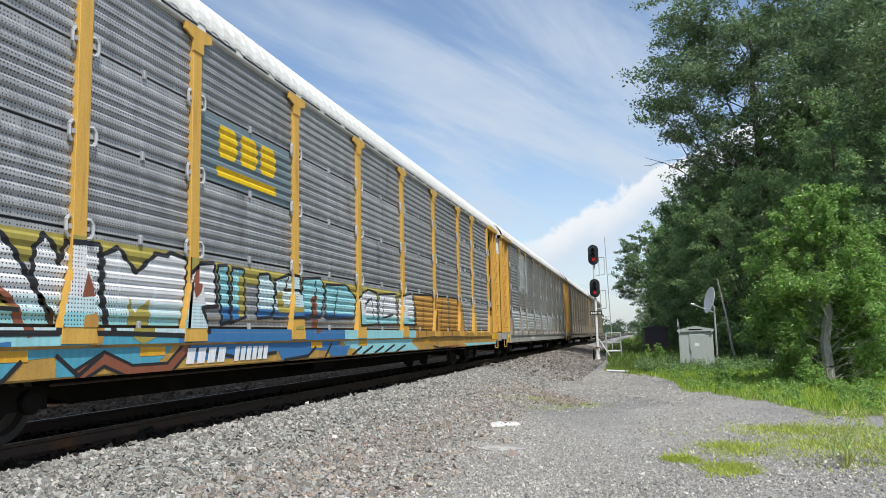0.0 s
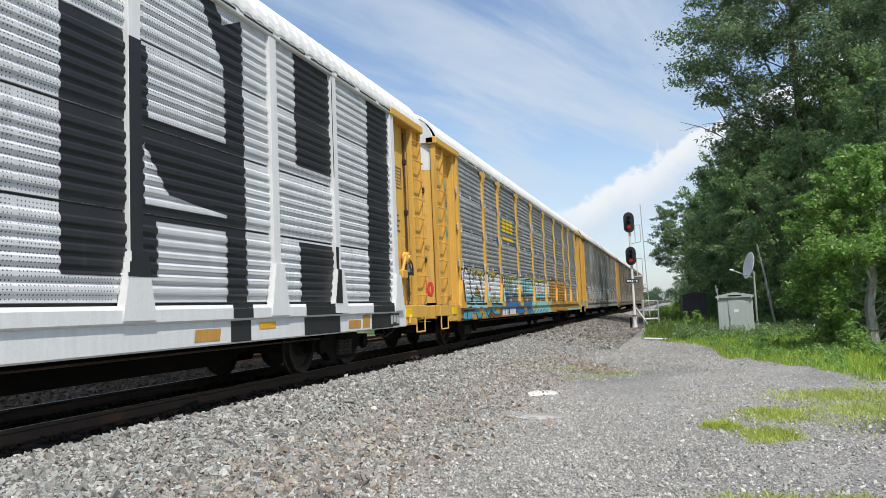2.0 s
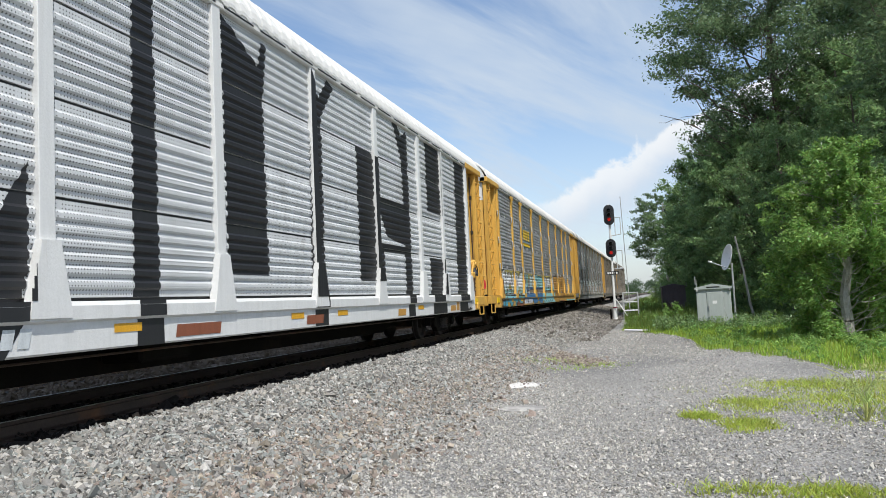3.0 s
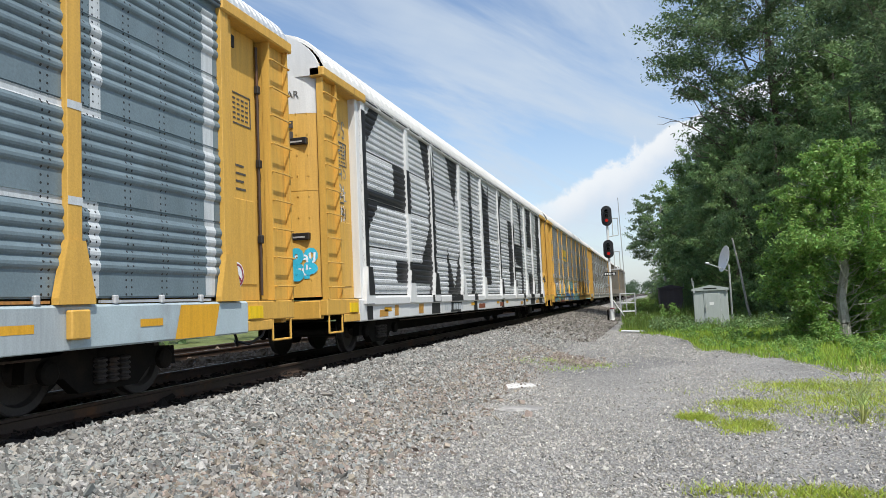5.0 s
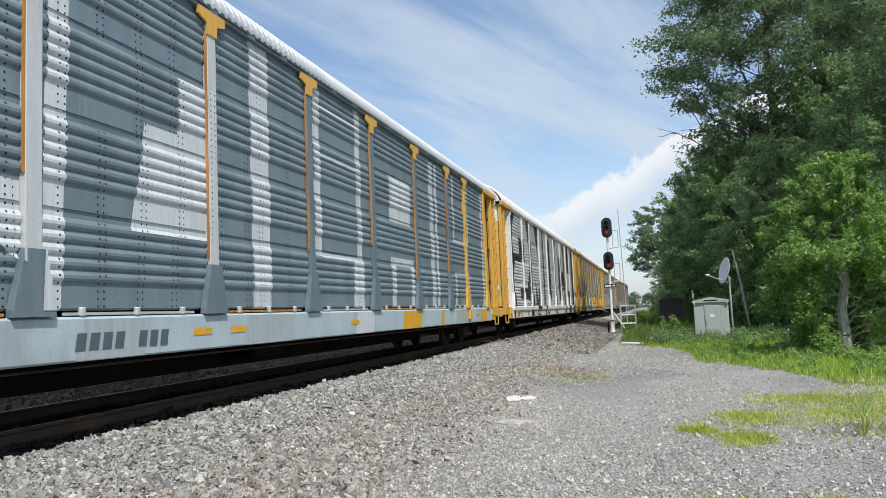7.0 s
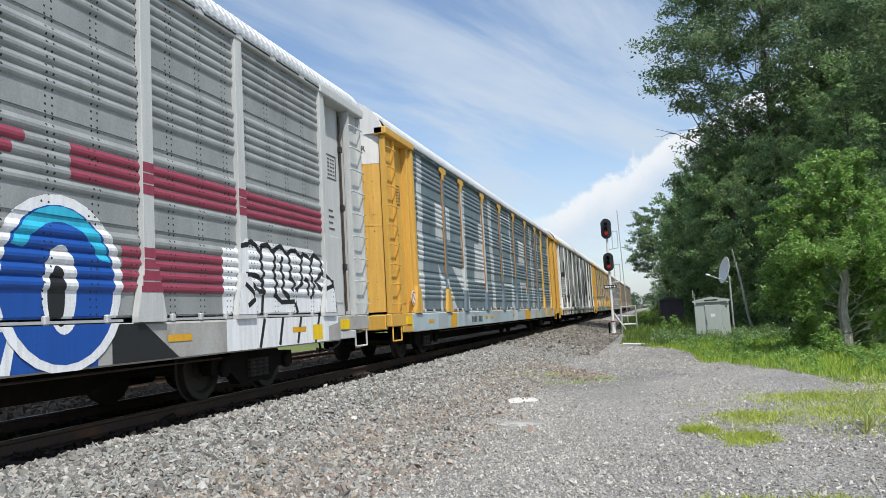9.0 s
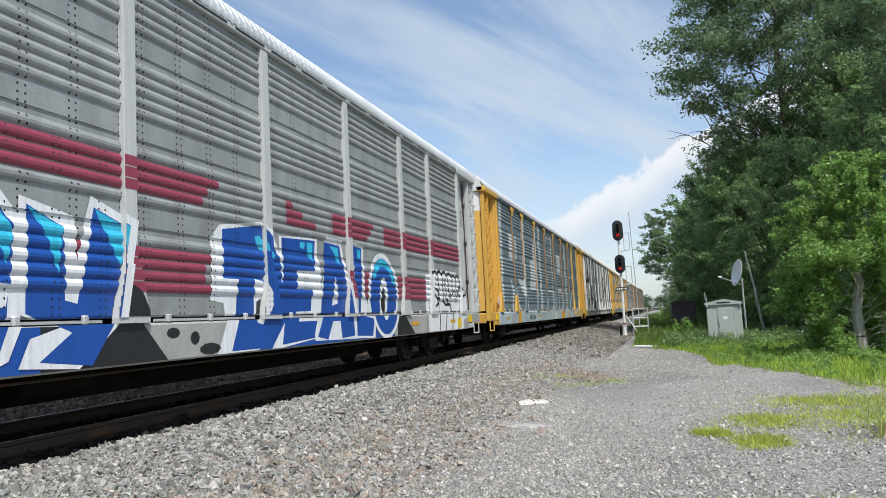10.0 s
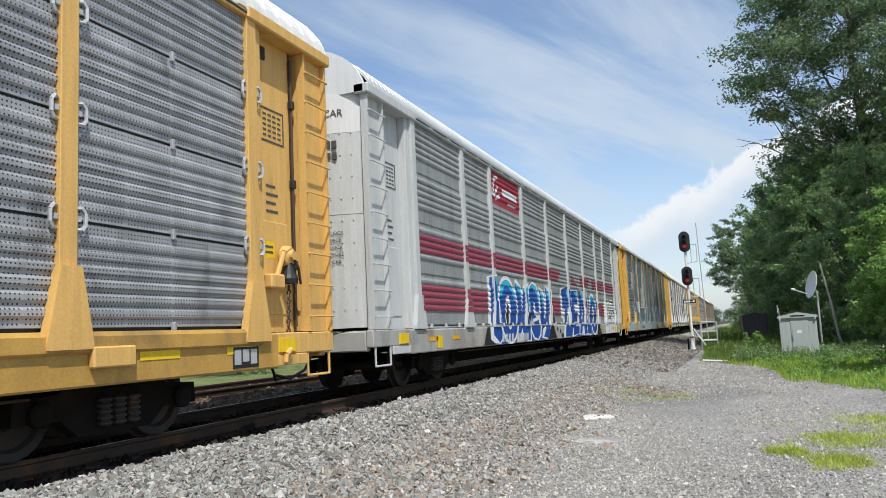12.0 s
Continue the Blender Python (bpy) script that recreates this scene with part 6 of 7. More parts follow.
# ---- signal, cabinet, dish, shed ----
gal_steel = surface("galvanised_steel", (0.46, 0.47, 0.47), 0.5, 0.4, vary=0.12, stain=(0.30, 0.29, 0.27), stretch=STREAKS)
cab_grey = surface("grey_green_cabinet", (0.36, 0.39, 0.37), 0.5, vary=0.08, stain=(0.26, 0.27, 0.24), stretch=STREAKS)
shed_brown = surface("dark_brown_sheet", (0.115, 0.088, 0.092), 0.6, vary=0.15, stain=(0.09, 0.06, 0.05), stretch=STREAKS)
dish_white = surface("white_dish", (0.70, 0.70, 0.68), 0.45, vary=0.06, stain=(0.5, 0.48, 0.44))
concrete = surface("pale_concrete", (0.42, 0.40, 0.37), 0.9, vary=0.15, bump=0.4, stain=(0.28, 0.26, 0.23))
lens_red = bpy.data.materials.new("red_lens")
lens_red.use_nodes = True
_b = lens_red.node_tree.nodes["Principled BSDF"]
_b.inputs["Base Color"].default_value = (0.25, 0.01, 0.01, 1)
_b.inputs["Roughness"].default_value = 0.2
_b.inputs["Emission Color"].default_value = (1.0, 0.04, 0.03, 1)
_b.inputs["Emission Strength"].default_value = 0.3
lens_dark = surface("dark_lens", (0.02, 0.02, 0.022), 0.2, bump=0.0)


def signal():
    s = thing("railway_signal", "two-headed black railway signal on grey steel mast, red lit", "railway signal", pose(-2.45, 45.7, ground_z(-2.45, 45.7)))
    part("mast", Geo().tube((0, 0, 0.5), (0, 0, 6.95), 0.075, 0.07, 12), dish_white, s)
    part("mast_base", Geo().turned((0, 0, -0.1), (0, 0, 1), [(0, 0.17), (0.15, 0.17), (0.2, 0.13), (0.85, 0.12), (0.9, 0.08)], 14), dish_white, s, "white painted mast base")
    for z, h, w in ((6.30, 1.22, 0.62), (4.30, 1.10, 0.60)):
        ring_ = [(0.5 * w * math.cos(a), z + (0.5 * (h - w)) * (1 if math.sin(a) > 0 else -1) + 0.5 * w * math.sin(a)) for a in [2 * math.pi * (i + 0.5) / 24 for i in range(24)]]
        head = part("signal_head", Geo().loft([[(x, y, zz) for x, zz in ring_] for y in (-0.16, -0.19)]), black_paint, s, "black oval signal backing")
        part("lamp_case", Geo().box(-0.2, 0.2, -0.16, 0.12, z - 0.42, z + 0.42, 0.05), black_paint, head)
        for dz, mat in ((0.27, lens_dark), (0.0, lens_dark), (-0.27, lens_red)):
            part("lens", Geo().turned((0, -0.19, z + dz), (0, -1, 0), [(0, 0.10), (0.02, 0.095), (0.035, 0.05), (0.04, 0.01)], 16), mat, head)
            hood = Geo()
            arc = [math.pi * (-0.15 + 1.3 * i / 10) for i in range(11)]
            hood.loft([[(r * math.cos(a), y, z + dz + r * math.sin(a)) for a in arc] + [((r - 0.012) * math.cos(a), y, z + dz + (r - 0.012) * math.sin(a)) for a in arc[::-1]] for y, r in ((-0.19, 0.125), (-0.48, 0.115))])
            part("visor", hood, black_paint, head)
    plate = part("number_plate", Geo().box(-0.36, 0.36, -0.11, -0.085, 2.72, 2.92), black_paint, s, "black plate with plain white bars")
    for i in range(5):
        part("plate_bar", Geo().box(-0.30 + 0.125 * i, -0.21 + 0.125 * i, -0.118, -0.111, 2.765 if i != 3 else 2.80, 2.875 if i != 3 else 2.83), dish_white, plate)
    # climbing pole beside the mast with standing frames
    part("climbing_pole", Geo().tube((0.86, 0.3, 0.5), (0.70, 0.25, 7.4), 0.024, n=6), gal_steel, s)
    for z in (5.05, 3.05):
        part("standing_frame", Geo().pipe([(0.05, 0.1, z), (0.62, 0.1, z + 0.08), (0.62, 0.1, z + 1.1), (0.30, 0.1, z + 1.1), (0.30, 0.1, z + 0.05)], 0.026), silver_paint, s)
    part("bracket", Geo().box(0.05, 0.62, 0.0, 0.3, 3.05, 3.09), gal_steel, s)
    # foot platform with handrails
    part("platform", Geo().box(0.5, 1.35, -0.3, 0.8, 0.52, 0.58, 0.01), dish_white, s)
    for x, y in ((0.5, -0.3), (1.35, -0.3), (1.35, 0.8), (0.5, 0.8)):
        part("rail_post", Geo().tube((x, y, -0.15), (x, y, 1.62), 0.028, n=6), gal_steel, s)
    for z in (1.05, 1.6):
        part("handrail", Geo().pipe([(0.5, -0.3, z), (1.35, -0.3, z), (1.35, 0.8, z), (0.5, 0.8, z)], 0.03), silver_paint, s)
    part("step_ladder", Geo().box(0.16, 0.24, -0.36, -0.3, 0.0, 0.02).pipe([(0.12, -0.33, 1.25), (0.75, -0.33, 0.2)], 0.035), dish_white, s)
    part("conduit", Geo().tube((-0.26, 0.2, 0.0), (-0.26, 0.2, 0.7), 0.05, n=8), under_black, s)
    part("base_band", Geo().tube((0, 0, 0.72), (0, 0, 0.80), 0.128, n=14), spray["red"], s)


signal()


def cabinet():
    c = thing("equipment_cabinet", "grey-green steel equipment cabinet with double doors", "cabinet", pose(2.22, 32.4, ground_z(2.22, 32.4) - 0.05, 0, 0, -4))
    part("plinth", Geo().box(-0.72, 0.72, -0.55, 0.6, -0.1, 0.10, 0.02), concrete, c)
    part("body", Geo().box(-0.66, 0.66, -0.45, 0.5, 0.10, 1.66, 0.02), cab_grey, c)
    lid = Geo()
    lid.loft([[(-0.71, y, 1.64), (0.71, y, 1.64), (0.71, y, 1.72), (0.0, y, 1.86), (-0.71, y, 1.72)] for y in (-0.52, 0.55)])
    part("lid", lid, cab_grey, c)
    d = part("door", Geo().box(-0.26, 0.36, -0.475, -0.448, 0.18, 1.52, 0.01), cab_grey, c)
    part("door_panel", Geo().box(-0.20, 0.30, -0.483, -0.476, 0.26, 1.44), cab_grey, d)
    for z in (0.35, 0.85, 1.35):
        part("hinge", Geo().tube((0.375, -0.47, z - 0.05), (0.375, -0.47, z + 0.05), 0.014, n=6), gal_steel, d)
    for x in (-0.62, 0.62):
        part("corner_bracket", Geo().box(x - 0.03, x + 0.03, -0.535, -0.46, 1.56, 1.66, 0.005), gal_steel, c)
    part("antenna", Geo().tube((-0.64, 0.3, 1.70), (-0.64, 0.3, 2.05), 0.012, n=6), gal_steel, c)
    part("handle", Geo().box(-0.22, -0.18, -0.52, -0.484, 0.80, 1.0, 0.01), gal_steel, d)
    part("notice", Geo().box(-0.05, 0.12, -0.488, -0.484, 1.05, 1.17), dish_white, d)
    part("vent", Geo().box(-0.25, 0.25, -0.53, -0.521, 1.70, 1.74), under_black, c)


cabinet()


def dish():
    d = thing("satellite_dish", "white satellite dish on grey pole beside the cabinet", "satellite dish", pose(3.12, 33.6, ground_z(3.12, 33.6)) @ Matrix.Diagonal((0.9, 0.9, 0.97, 1)))
    part("pole", Geo().tube((0, 0, -0.1), (0, 0, 2.7), 0.045, n=10), gal_steel, d)
    axis = Vector((-0.93, -0.28, 0.25)).normalized()
    rows = [(0.0, 0.02), (0.008, 0.15), (0.035, 0.30), (0.08, 0.44), (0.14, 0.57), (0.145, 0.585), (0.13, 0.585), (0.065, 0.44), (0.02, 0.30), (-0.008, 0.15), (-0.015, 0.02)]
    part("reflector", Geo().turned((-0.08, 0, 2.95), axis, rows, 32), dish_white, d, smooth=True)
    end = Vector((-0.08, 0, 2.72)) + axis * 0.95 + Vector((0, 0, -0.15))
    part("feed_arm", Geo().tube((-0.06, 0, 2.45), end, 0.02, n=6).tube((-0.08, 0.0, 2.95), (-0.03, 0, 2.65), 0.03, n=6), gal_steel, d)
    part("feed_horn", Geo().turned(end, -axis, [(-0.1, 0.04), (0.0, 0.05), (0.06, 0.06), (0.08, 0.03)], 12), gal_steel, d)
    part("stay", Geo().tube((-1.7, -0.2, 1.85), (-1.7, -0.2, 2.2), 0.02, n=6), gal_steel, d)


dish()


def shed():
    s = thing("small_shed", "dark brown sheet-metal shed with shallow gabled roof", "shed", pose(1.25, 62, ground_z(1.25, 62), 0, 0, 3))
    part("wall", Geo().box(-0.88, 0.88, -0.8, 0.8, 0, 1.85, 0.02), shed_brown, s)
    roof = Geo()
    roof.loft([[(-0.98, y, 1.84), (0.98, y, 1.84), (0.98, y, 1.92), (0, y, 2.14), (-0.98, y, 1.92)] for y in (-0.92, 0.92)])
    part("roof", roof, shed_brown, s)
    for x in (-0.95, 0.95):
        part("corner_trim", Geo().tube((x, -0.9, 1.8), (x, -0.9, 2.2), 0.02, n=6), gal_steel, s)
    part("door", Geo().box(-0.35, 0.35, -0.825, -0.802, 0.05, 1.7, 0.01), shed_brown, s)


shed()
tagged(new("fallen_post", Geo().tube((-1.35, 31.3, 0.09), (-0.35, 30.9, 0.05), 0.045, n=8).mesh("fallen_post", dish_white)), "white painted post lying on the gravel", "post")

# pale worn spots in the yard, slightly proud plates of packed stone
worn = surface("packed_pale_stone", (0.60, 0.585, 0.56), 0.9, vary=0.2, scale=3, fine=40, bump=0.7, stain=(0.26, 0.25, 0.24), stain_lo=0.48, stain_hi=0.62, stain_scale=3.0)
worn_dull = surface("packed_dusty_stone", (0.40, 0.385, 0.36), 0.9, vary=0.2, scale=3, fine=40, bump=0.7, stain=(0.25, 0.24, 0.23), stain_lo=0.42, stain_hi=0.6, stain_scale=3.0)
rs = random.Random(11)
for x, y, a, b, stone in ((-2.47, 13.6, 0.36, 0.42, worn), (-1.98, 10.85, 0.36, 0.3, worn_dull)):
    g = Geo()
    n = 26
    rim = [(a * (0.8 + 0.3 * rs.random()) * math.cos(2 * math.pi * i / n), b * (0.75 + 0.4 * rs.random()) * math.sin(2 * math.pi * i / n)) for i in range(n)]
    top = [(x + p, y + q, ground_z(x + p, y + q) + 0.012) for p, q in rim]
    inner = [(x + 0.7 * p, y + 0.7 * q, ground_z(x, y) + 0.025) for p, q in rim]
    g.loft([[(p, q, r - 0.04) for p, q, r in top], top, inner])
    tagged(new("worn_patch", g.mesh("worn_patch", stone)), "pale patch of packed stone in the gravel", "ground patch")

# ---- plants ----
bark = surface("grey_brown_bark", (0.13, 0.105, 0.085), 0.95, vary=0.3, scale=5, fine=30, bump=0.9, stretch=(4, 4, 0.8), stain=(0.20, 0.18, 0.155))
bark_pale = surface("pale_dead_wood", (0.38, 0.35, 0.31), 0.9, vary=0.25, scale=5, fine=30, bump=0.7, stretch=(4, 4, 0.8))
leaf_dark = leaf_material("dark_green_leaves", (0.142, 0.212, 0.10))
leaf_mid = leaf_material("mid_green_leaves", (0.195, 0.30, 0.12))
leaf_bright = leaf_material("bright_green_leaves", (0.23, 0.375, 0.095))
leaf_far = leaf_material("distant_leaves", (0.085, 0.130, 0.070), 0.2)
grass_mat = leaf_material("grass_blades", (0.33, 0.46, 0.07), 0.3)
weed_mat = leaf_material("weed_leaves", (0.15, 0.225, 0.048), 0.3)


def leaf_mesh(name, rng, centers, radii, count, size, material, flat=0.8):
    """A crown of many small folded leaves gathered round clump centres."""
    centers, radii = np.array(centers, float), np.array(radii, float)
    pick = rng.choice(len(centers), count, p=radii**2 / (radii**2).sum())
    d = rng.normal(size=(count, 3))
    d /= np.linalg.norm(d, axis=1, keepdims=True)
    r = radii[pick] * rng.random(count) ** 0.45 * (1 + 0.12 * rng.normal(size=count))
    pos = centers[pick] + d * r[:, None] * np.array([1, 1, flat])
    nrm = d * 0.6 + rng.normal(size=(count, 3)) * 0.7 + np.array([0, 0, 0.45])
    nrm /= np.linalg.norm(nrm, axis=1, keepdims=True)
    u = np.cross(nrm, rng.normal(size=(count, 3)))
    u /= np.linalg.norm(u, axis=1, keepdims=True)
    w = np.cross(nrm, u)
    s = size * rng.lognormal(0, 0.3, count)[:, None]
    v = np.stack([pos - u * s, pos + w * s * 0.45 + nrm * s * 0.12, pos + u * s, pos - w * s * 0.45 + nrm * s * 0.12], 1)
    base = 4 * np.arange(count)[:, None]
    f = np.concatenate([base + np.array([0, 1, 2]), base + np.array([0, 2, 3])], 1).reshape(-1, 3)
    me = bpy.data.meshes.new(name)
    me.from_pydata(v.reshape(-1, 3).tolist(), [], f.tolist())
    me.materials.append(material)
    return me


def limb(g, p, q, r0, r1, rng, bends=4, wobble=0.12):
    p, q = Vector(p), Vector(q)
    pts = [p.lerp(q, i / bends) + (Vector(rng.normal(size=3)) * wobble * (q - p).length * 0.3 if 0 < i < bends else Vector()) for i in range(bends + 1)]
    for i in range(bends):
        a, b = r0 + (r1 - r0) * i / bends, r0 + (r1 - r0) * (i + 1) / bends
        g.tube(pts[i], pts[i + 1], a, b, n=8 if r0 > 0.08 else 5, caps=False)
    return pts


def tree(label, seed, height, trunk_r, shape, limbs, sprays, per, size, leaves, bark_m, at, name="tree", category="tree", low=0.25, spray=0.2, rise=0.12, bare=None, flat=0.5, branch=0.30):
    """A tapered trunk with limbs, branchlets and sprays of leaves at their ends; shape: rows of (share of height, radius)."""
    rng = np.random.default_rng(seed)
    t = thing(name, label, category, at, group="trees along the verge")
    g = Geo()
    lean = rng.normal(size=2) * 0.02 * height
    stem = limb(g, (0, 0, -0.2), (lean[0], lean[1], height * 0.9), trunk_r, trunk_r * 0.18, rng, 7, 0.05)
    hs, rs_ = zip(*shape)
    centers, axes, lengths = [], [], []
    for i in range(limbs):
        k = low + (0.98 - low) * ((i + 0.5) / limbs) ** 0.9
        root_k = max(0.06, k - rise - 0.08 * rng.random())
        f = min(6.99, root_k / 0.9 * 7)
        root = stem[int(f)].lerp(stem[int(f) + 1], f - int(f))
        a = i * 2.39996 + rng.uniform(-0.4, 0.4)
        r = float(np.interp(k, hs, rs_)) * rng.uniform(0.62, 1.08)
        tip = Vector((lean[0] * k + r * math.cos(a), lean[1] * k + r * math.sin(a), k * height + rng.normal() * 0.02 * height))
        pts = limb(g, root, tip, trunk_r * branch * (1.15 - k), trunk_r * 0.04, rng, 4, 0.15)
        for j in range(sprays):
            f = 4 * (1 - 0.72 * rng.random() ** 1.3) - 1e-3
            p = pts[int(f)].lerp(pts[int(f) + 1], f - int(f))
            out = (tip - root).normalized() + Vector(rng.normal(size=3)) * 0.75
            reach = (0.10 + 0.22 * rng.random()) * (r + 0.12 * height)
            c = p + out.normalized() * reach + Vector((0, 0, -0.12 * reach))
            if bare and bare(c):
                continue
            g.tube(p, c, trunk_r * 0.035, trunk_r * 0.012, n=3, caps=False)
            centers.append(c)
            axes.append((out.normalized() + Vector((0, 0, -0.25))).normalized())
            lengths.append(spray * (r + 0.1 * height) * rng.uniform(0.6, 1.35))
    part("trunk", g, bark_m, t)
    c, ax, ln = np.array(centers), np.array(axes), np.array(lengths)
    pick = np.repeat(np.arange(len(c)), rng.poisson(per * (ln / ln.mean()) ** 1.5))
    n = len(pick)
    off = rng.normal(size=(n, 3)) * np.array([0.20, 0.20, 0.22 * flat]) + ax[pick] * rng.uniform(-0.5, 0.5, n)[:, None]
    pos = c[pick] + off * ln[pick][:, None]
    nrm = rng.normal(size=(n, 3)) * 0.6 + np.array([0, 0, 0.75]) + off * 0.5
    nrm /= np.linalg.norm(nrm, axis=1, keepdims=True)
    u = np.cross(nrm, rng.normal(size=(n, 3)))
    u /= np.linalg.norm(u, axis=1, keepdims=True)
    w = np.cross(nrm, u)
    sz = size * rng.lognormal(0, 0.28, n)[:, None]
    v = np.stack([pos - u * sz, pos + w * sz * 0.46 + nrm * sz * 0.14, pos + u * sz, pos - w * sz * 0.46 + nrm * sz * 0.14], 1)
    base = 4 * np.arange(n)[:, None]
    faces = np.concatenate([base + np.array([0, 1, 2]), base + np.array([0, 2, 3])], 1).reshape(-1, 3)
    me = bpy.data.meshes.new("crown")
    me.from_pydata(v.reshape(-1, 3).tolist(), [], faces.tolist())
    me.materials.append(leaves)
    part("crown", me, None, t)
    return t


def stand(x, y, turn=0, k=1.0, kz=None):
    return pose(x, y, ground_z(x, y), 0, 0, turn) @ Matrix.Diagonal((k, k, kz or k, 1))


TALL = [(0.12, 2.2), (0.40, 3.1), (0.55, 4.4), (0.75, 4.9), (0.92, 4.7), (1.0, 2.6)]
ROUND = [(0.08, 2.4), (0.35, 3.8), (0.6, 3.9), (0.82, 2.9), (1.0, 0.8)]
SPREADING = [(0.2, 1.2), (0.42, 3.4), (0.65, 4.3), (0.85, 3.4), (1.0, 1.2)]
MOUND = [(0.0, 1.55), (0.35, 1.6), (0.65, 1.45), (0.85, 0.95), (1.0, 0.3)]
BUSH = [(0.0, 1.4), (0.4, 1.6), (0.75, 1.1), (1.0, 0.4)]
big = tree("tall dark green broadleaf tree with open crown", 21, 20.6, 0.34, TALL, 58, 9, 165, 0.088, leaf_dark, bark, stand(7.5, 49, 20, 1.19), spray=0.21)
big2 = tree("tall dark green tree with uneven crown", 22, 17.5, 0.30, TALL, 46, 8, 135, 0.09, leaf_dark, bark, stand(11.6, 33, 80), spray=0.21)
mid = tree("medium green tree in the woodland edge", 23, 13.0, 0.20, ROUND, 42, 8, 92, 0.10, leaf_mid, bark, stand(5.1, 60, 10), low=0.08, spray=0.22)
vine = tree("bright green vine-covered tree at the gravel's edge", 24, 5.7, 0.17, MOUND, 90, 8, 105, 0.047, leaf_bright, bark_pale, stand(5.0, 22.8, 60), low=0.05, spray=0.20, rise=0.05, flat=0.9, branch=0.08,
            bare=lambda c: c.z < 2.3 and -0.42 < c.x * 0.5 - c.y * 0.866 < 0.55 and c.x * 0.866 + c.y * 0.5 < 0.3)
shrub = tree("leafy green shrub in the woodland edge", 25, 2.6, 0.05, BUSH, 20, 5, 85, 0.06, leaf_mid, bark, stand(7.6, 29.0), "shrub", "shrub", low=0.06, spray=0.26, rise=0.04, flat=0.8)
low_shrub = tree("low green shrub in tall grass", 26, 1.1, 0.025, [(0.0, 0.6), (0.5, 0.7), (1.0, 0.2)], 14, 4, 46, 0.036, leaf_bright, bark, stand(0.7, 37.5), "shrub", "shrub", low=0.06, spray=0.26, rise=0.04, flat=0.8)

tree("lone green tree with bare lower trunk by the line", 29, 13.6, 0.24, SPREADING, 36, 7, 110, 0.105, leaf_dark, bark_pale, stand(1.5, 93, 0), low=0.48, spray=0.2)

g = Geo()
shoot = [(-0.9, 0.3, 3.5), (-1.5, 0.2, 3.95), (-2.0, 0.15, 3.9)]
g.pipe(shoot, 0.012, 5)
part("shoot", g, bark, vine).matrix_basis = pose(0, 0, 0, 0, 0, -60)
rv = np.random.default_rng(5)
part("shoot_leaves", leaf_mesh("shoot_leaves", rv, [tuple(Vector(shoot[0]).lerp(Vector(shoot[1]), k / 4)) for k in range(5)] + [tuple(Vector(shoot[1]).lerp(Vector(shoot[2]), k / 3)) for k in range(1, 4)], [0.16] * 5 + [0.10] * 3, 520, 0.045, leaf_bright), None, vine).matrix_basis = pose(0, 0, 0, 0, 0, -60)

# bare limbs at the tall tree's edge
rb = np.random.default_rng(8)
g = Geo()
for z, reach, rise in ((8.3, 5.6, 3.6), (9.6, 6.3, 0.4), (7.2, 5.0, 1.4), (10.8, 6.8, 2.2)):
    tip = Vector((-reach, -1.0, z + rise))
    pts = limb(g, (-0.6, -0.3, z - 1.5), tip, 0.055, 0.010, rb, 5, 0.1)
    for p in pts[2:5]:
        limb(g, p, p + Vector((-1.1, rb.uniform(-0.4, 0.4), rb.uniform(-0.2, 0.9))), 0.022, 0.006, rb, 3, 0.2)
part("dead_limb", g, bark, big, "bare grey dead limbs")

for src, x, y, turn, k, kz in (
    (mid, 10.5, 46, 60, 1.1, 1.2), (mid, 10.2, 29.5, 170, 0.7, 0.75),
    (mid, 7.2, 66, 200, 1.05, 1.1), (mid, 6.6, 56, 100, 1.0, 1.15), (mid, 4.4, 69, 250, 1.0, 1.1), (mid, 5.0, 78, 120, 1.0, 1.0), (big2, 9.0, 72, 30, 0.85, 0.9), (mid, 6.2, 106, 45, 1.1, 1.0), (mid, 10, 92, 80, 1.2, 1.2),
    (mid, 3.6, 124, 130, 0.85, 0.75), (mid, 4.2, 150, 20, 0.9, 0.62), (mid, 7, 140, 90, 1.2, 1.0), (mid, 8, 170, 190, 1.3, 1.0), (mid, 4.8, 200, 10, 1.0, 0.65), (mid, 8.5, 230, 60, 1.3, 0.8),
    (big, 20, 55, 90, 1.0, 1.0), (big2, 15, 60, 10, 1.0, 1.1), (big, 17, 52, 200, 0.9, 1.0),
    (mid, 5.0, 47, 300, 0.8, 0.85), (mid, 8.2, 35.5, 20, 0.62, 0.66), (mid, 6.2, 39.2, 140, 0.6, 0.75), (mid, 5.6, 52, 30, 0.9, 0.95), (mid, 9.4, 38.5, 220, 0.8, 0.9), (mid, 6.0, 88, 60, 1.0, 1.05), (big2, 12.6, 84, 120, 1.0, 1.0)):
    copy_thing(src, stand(x, y, turn, k, kz))
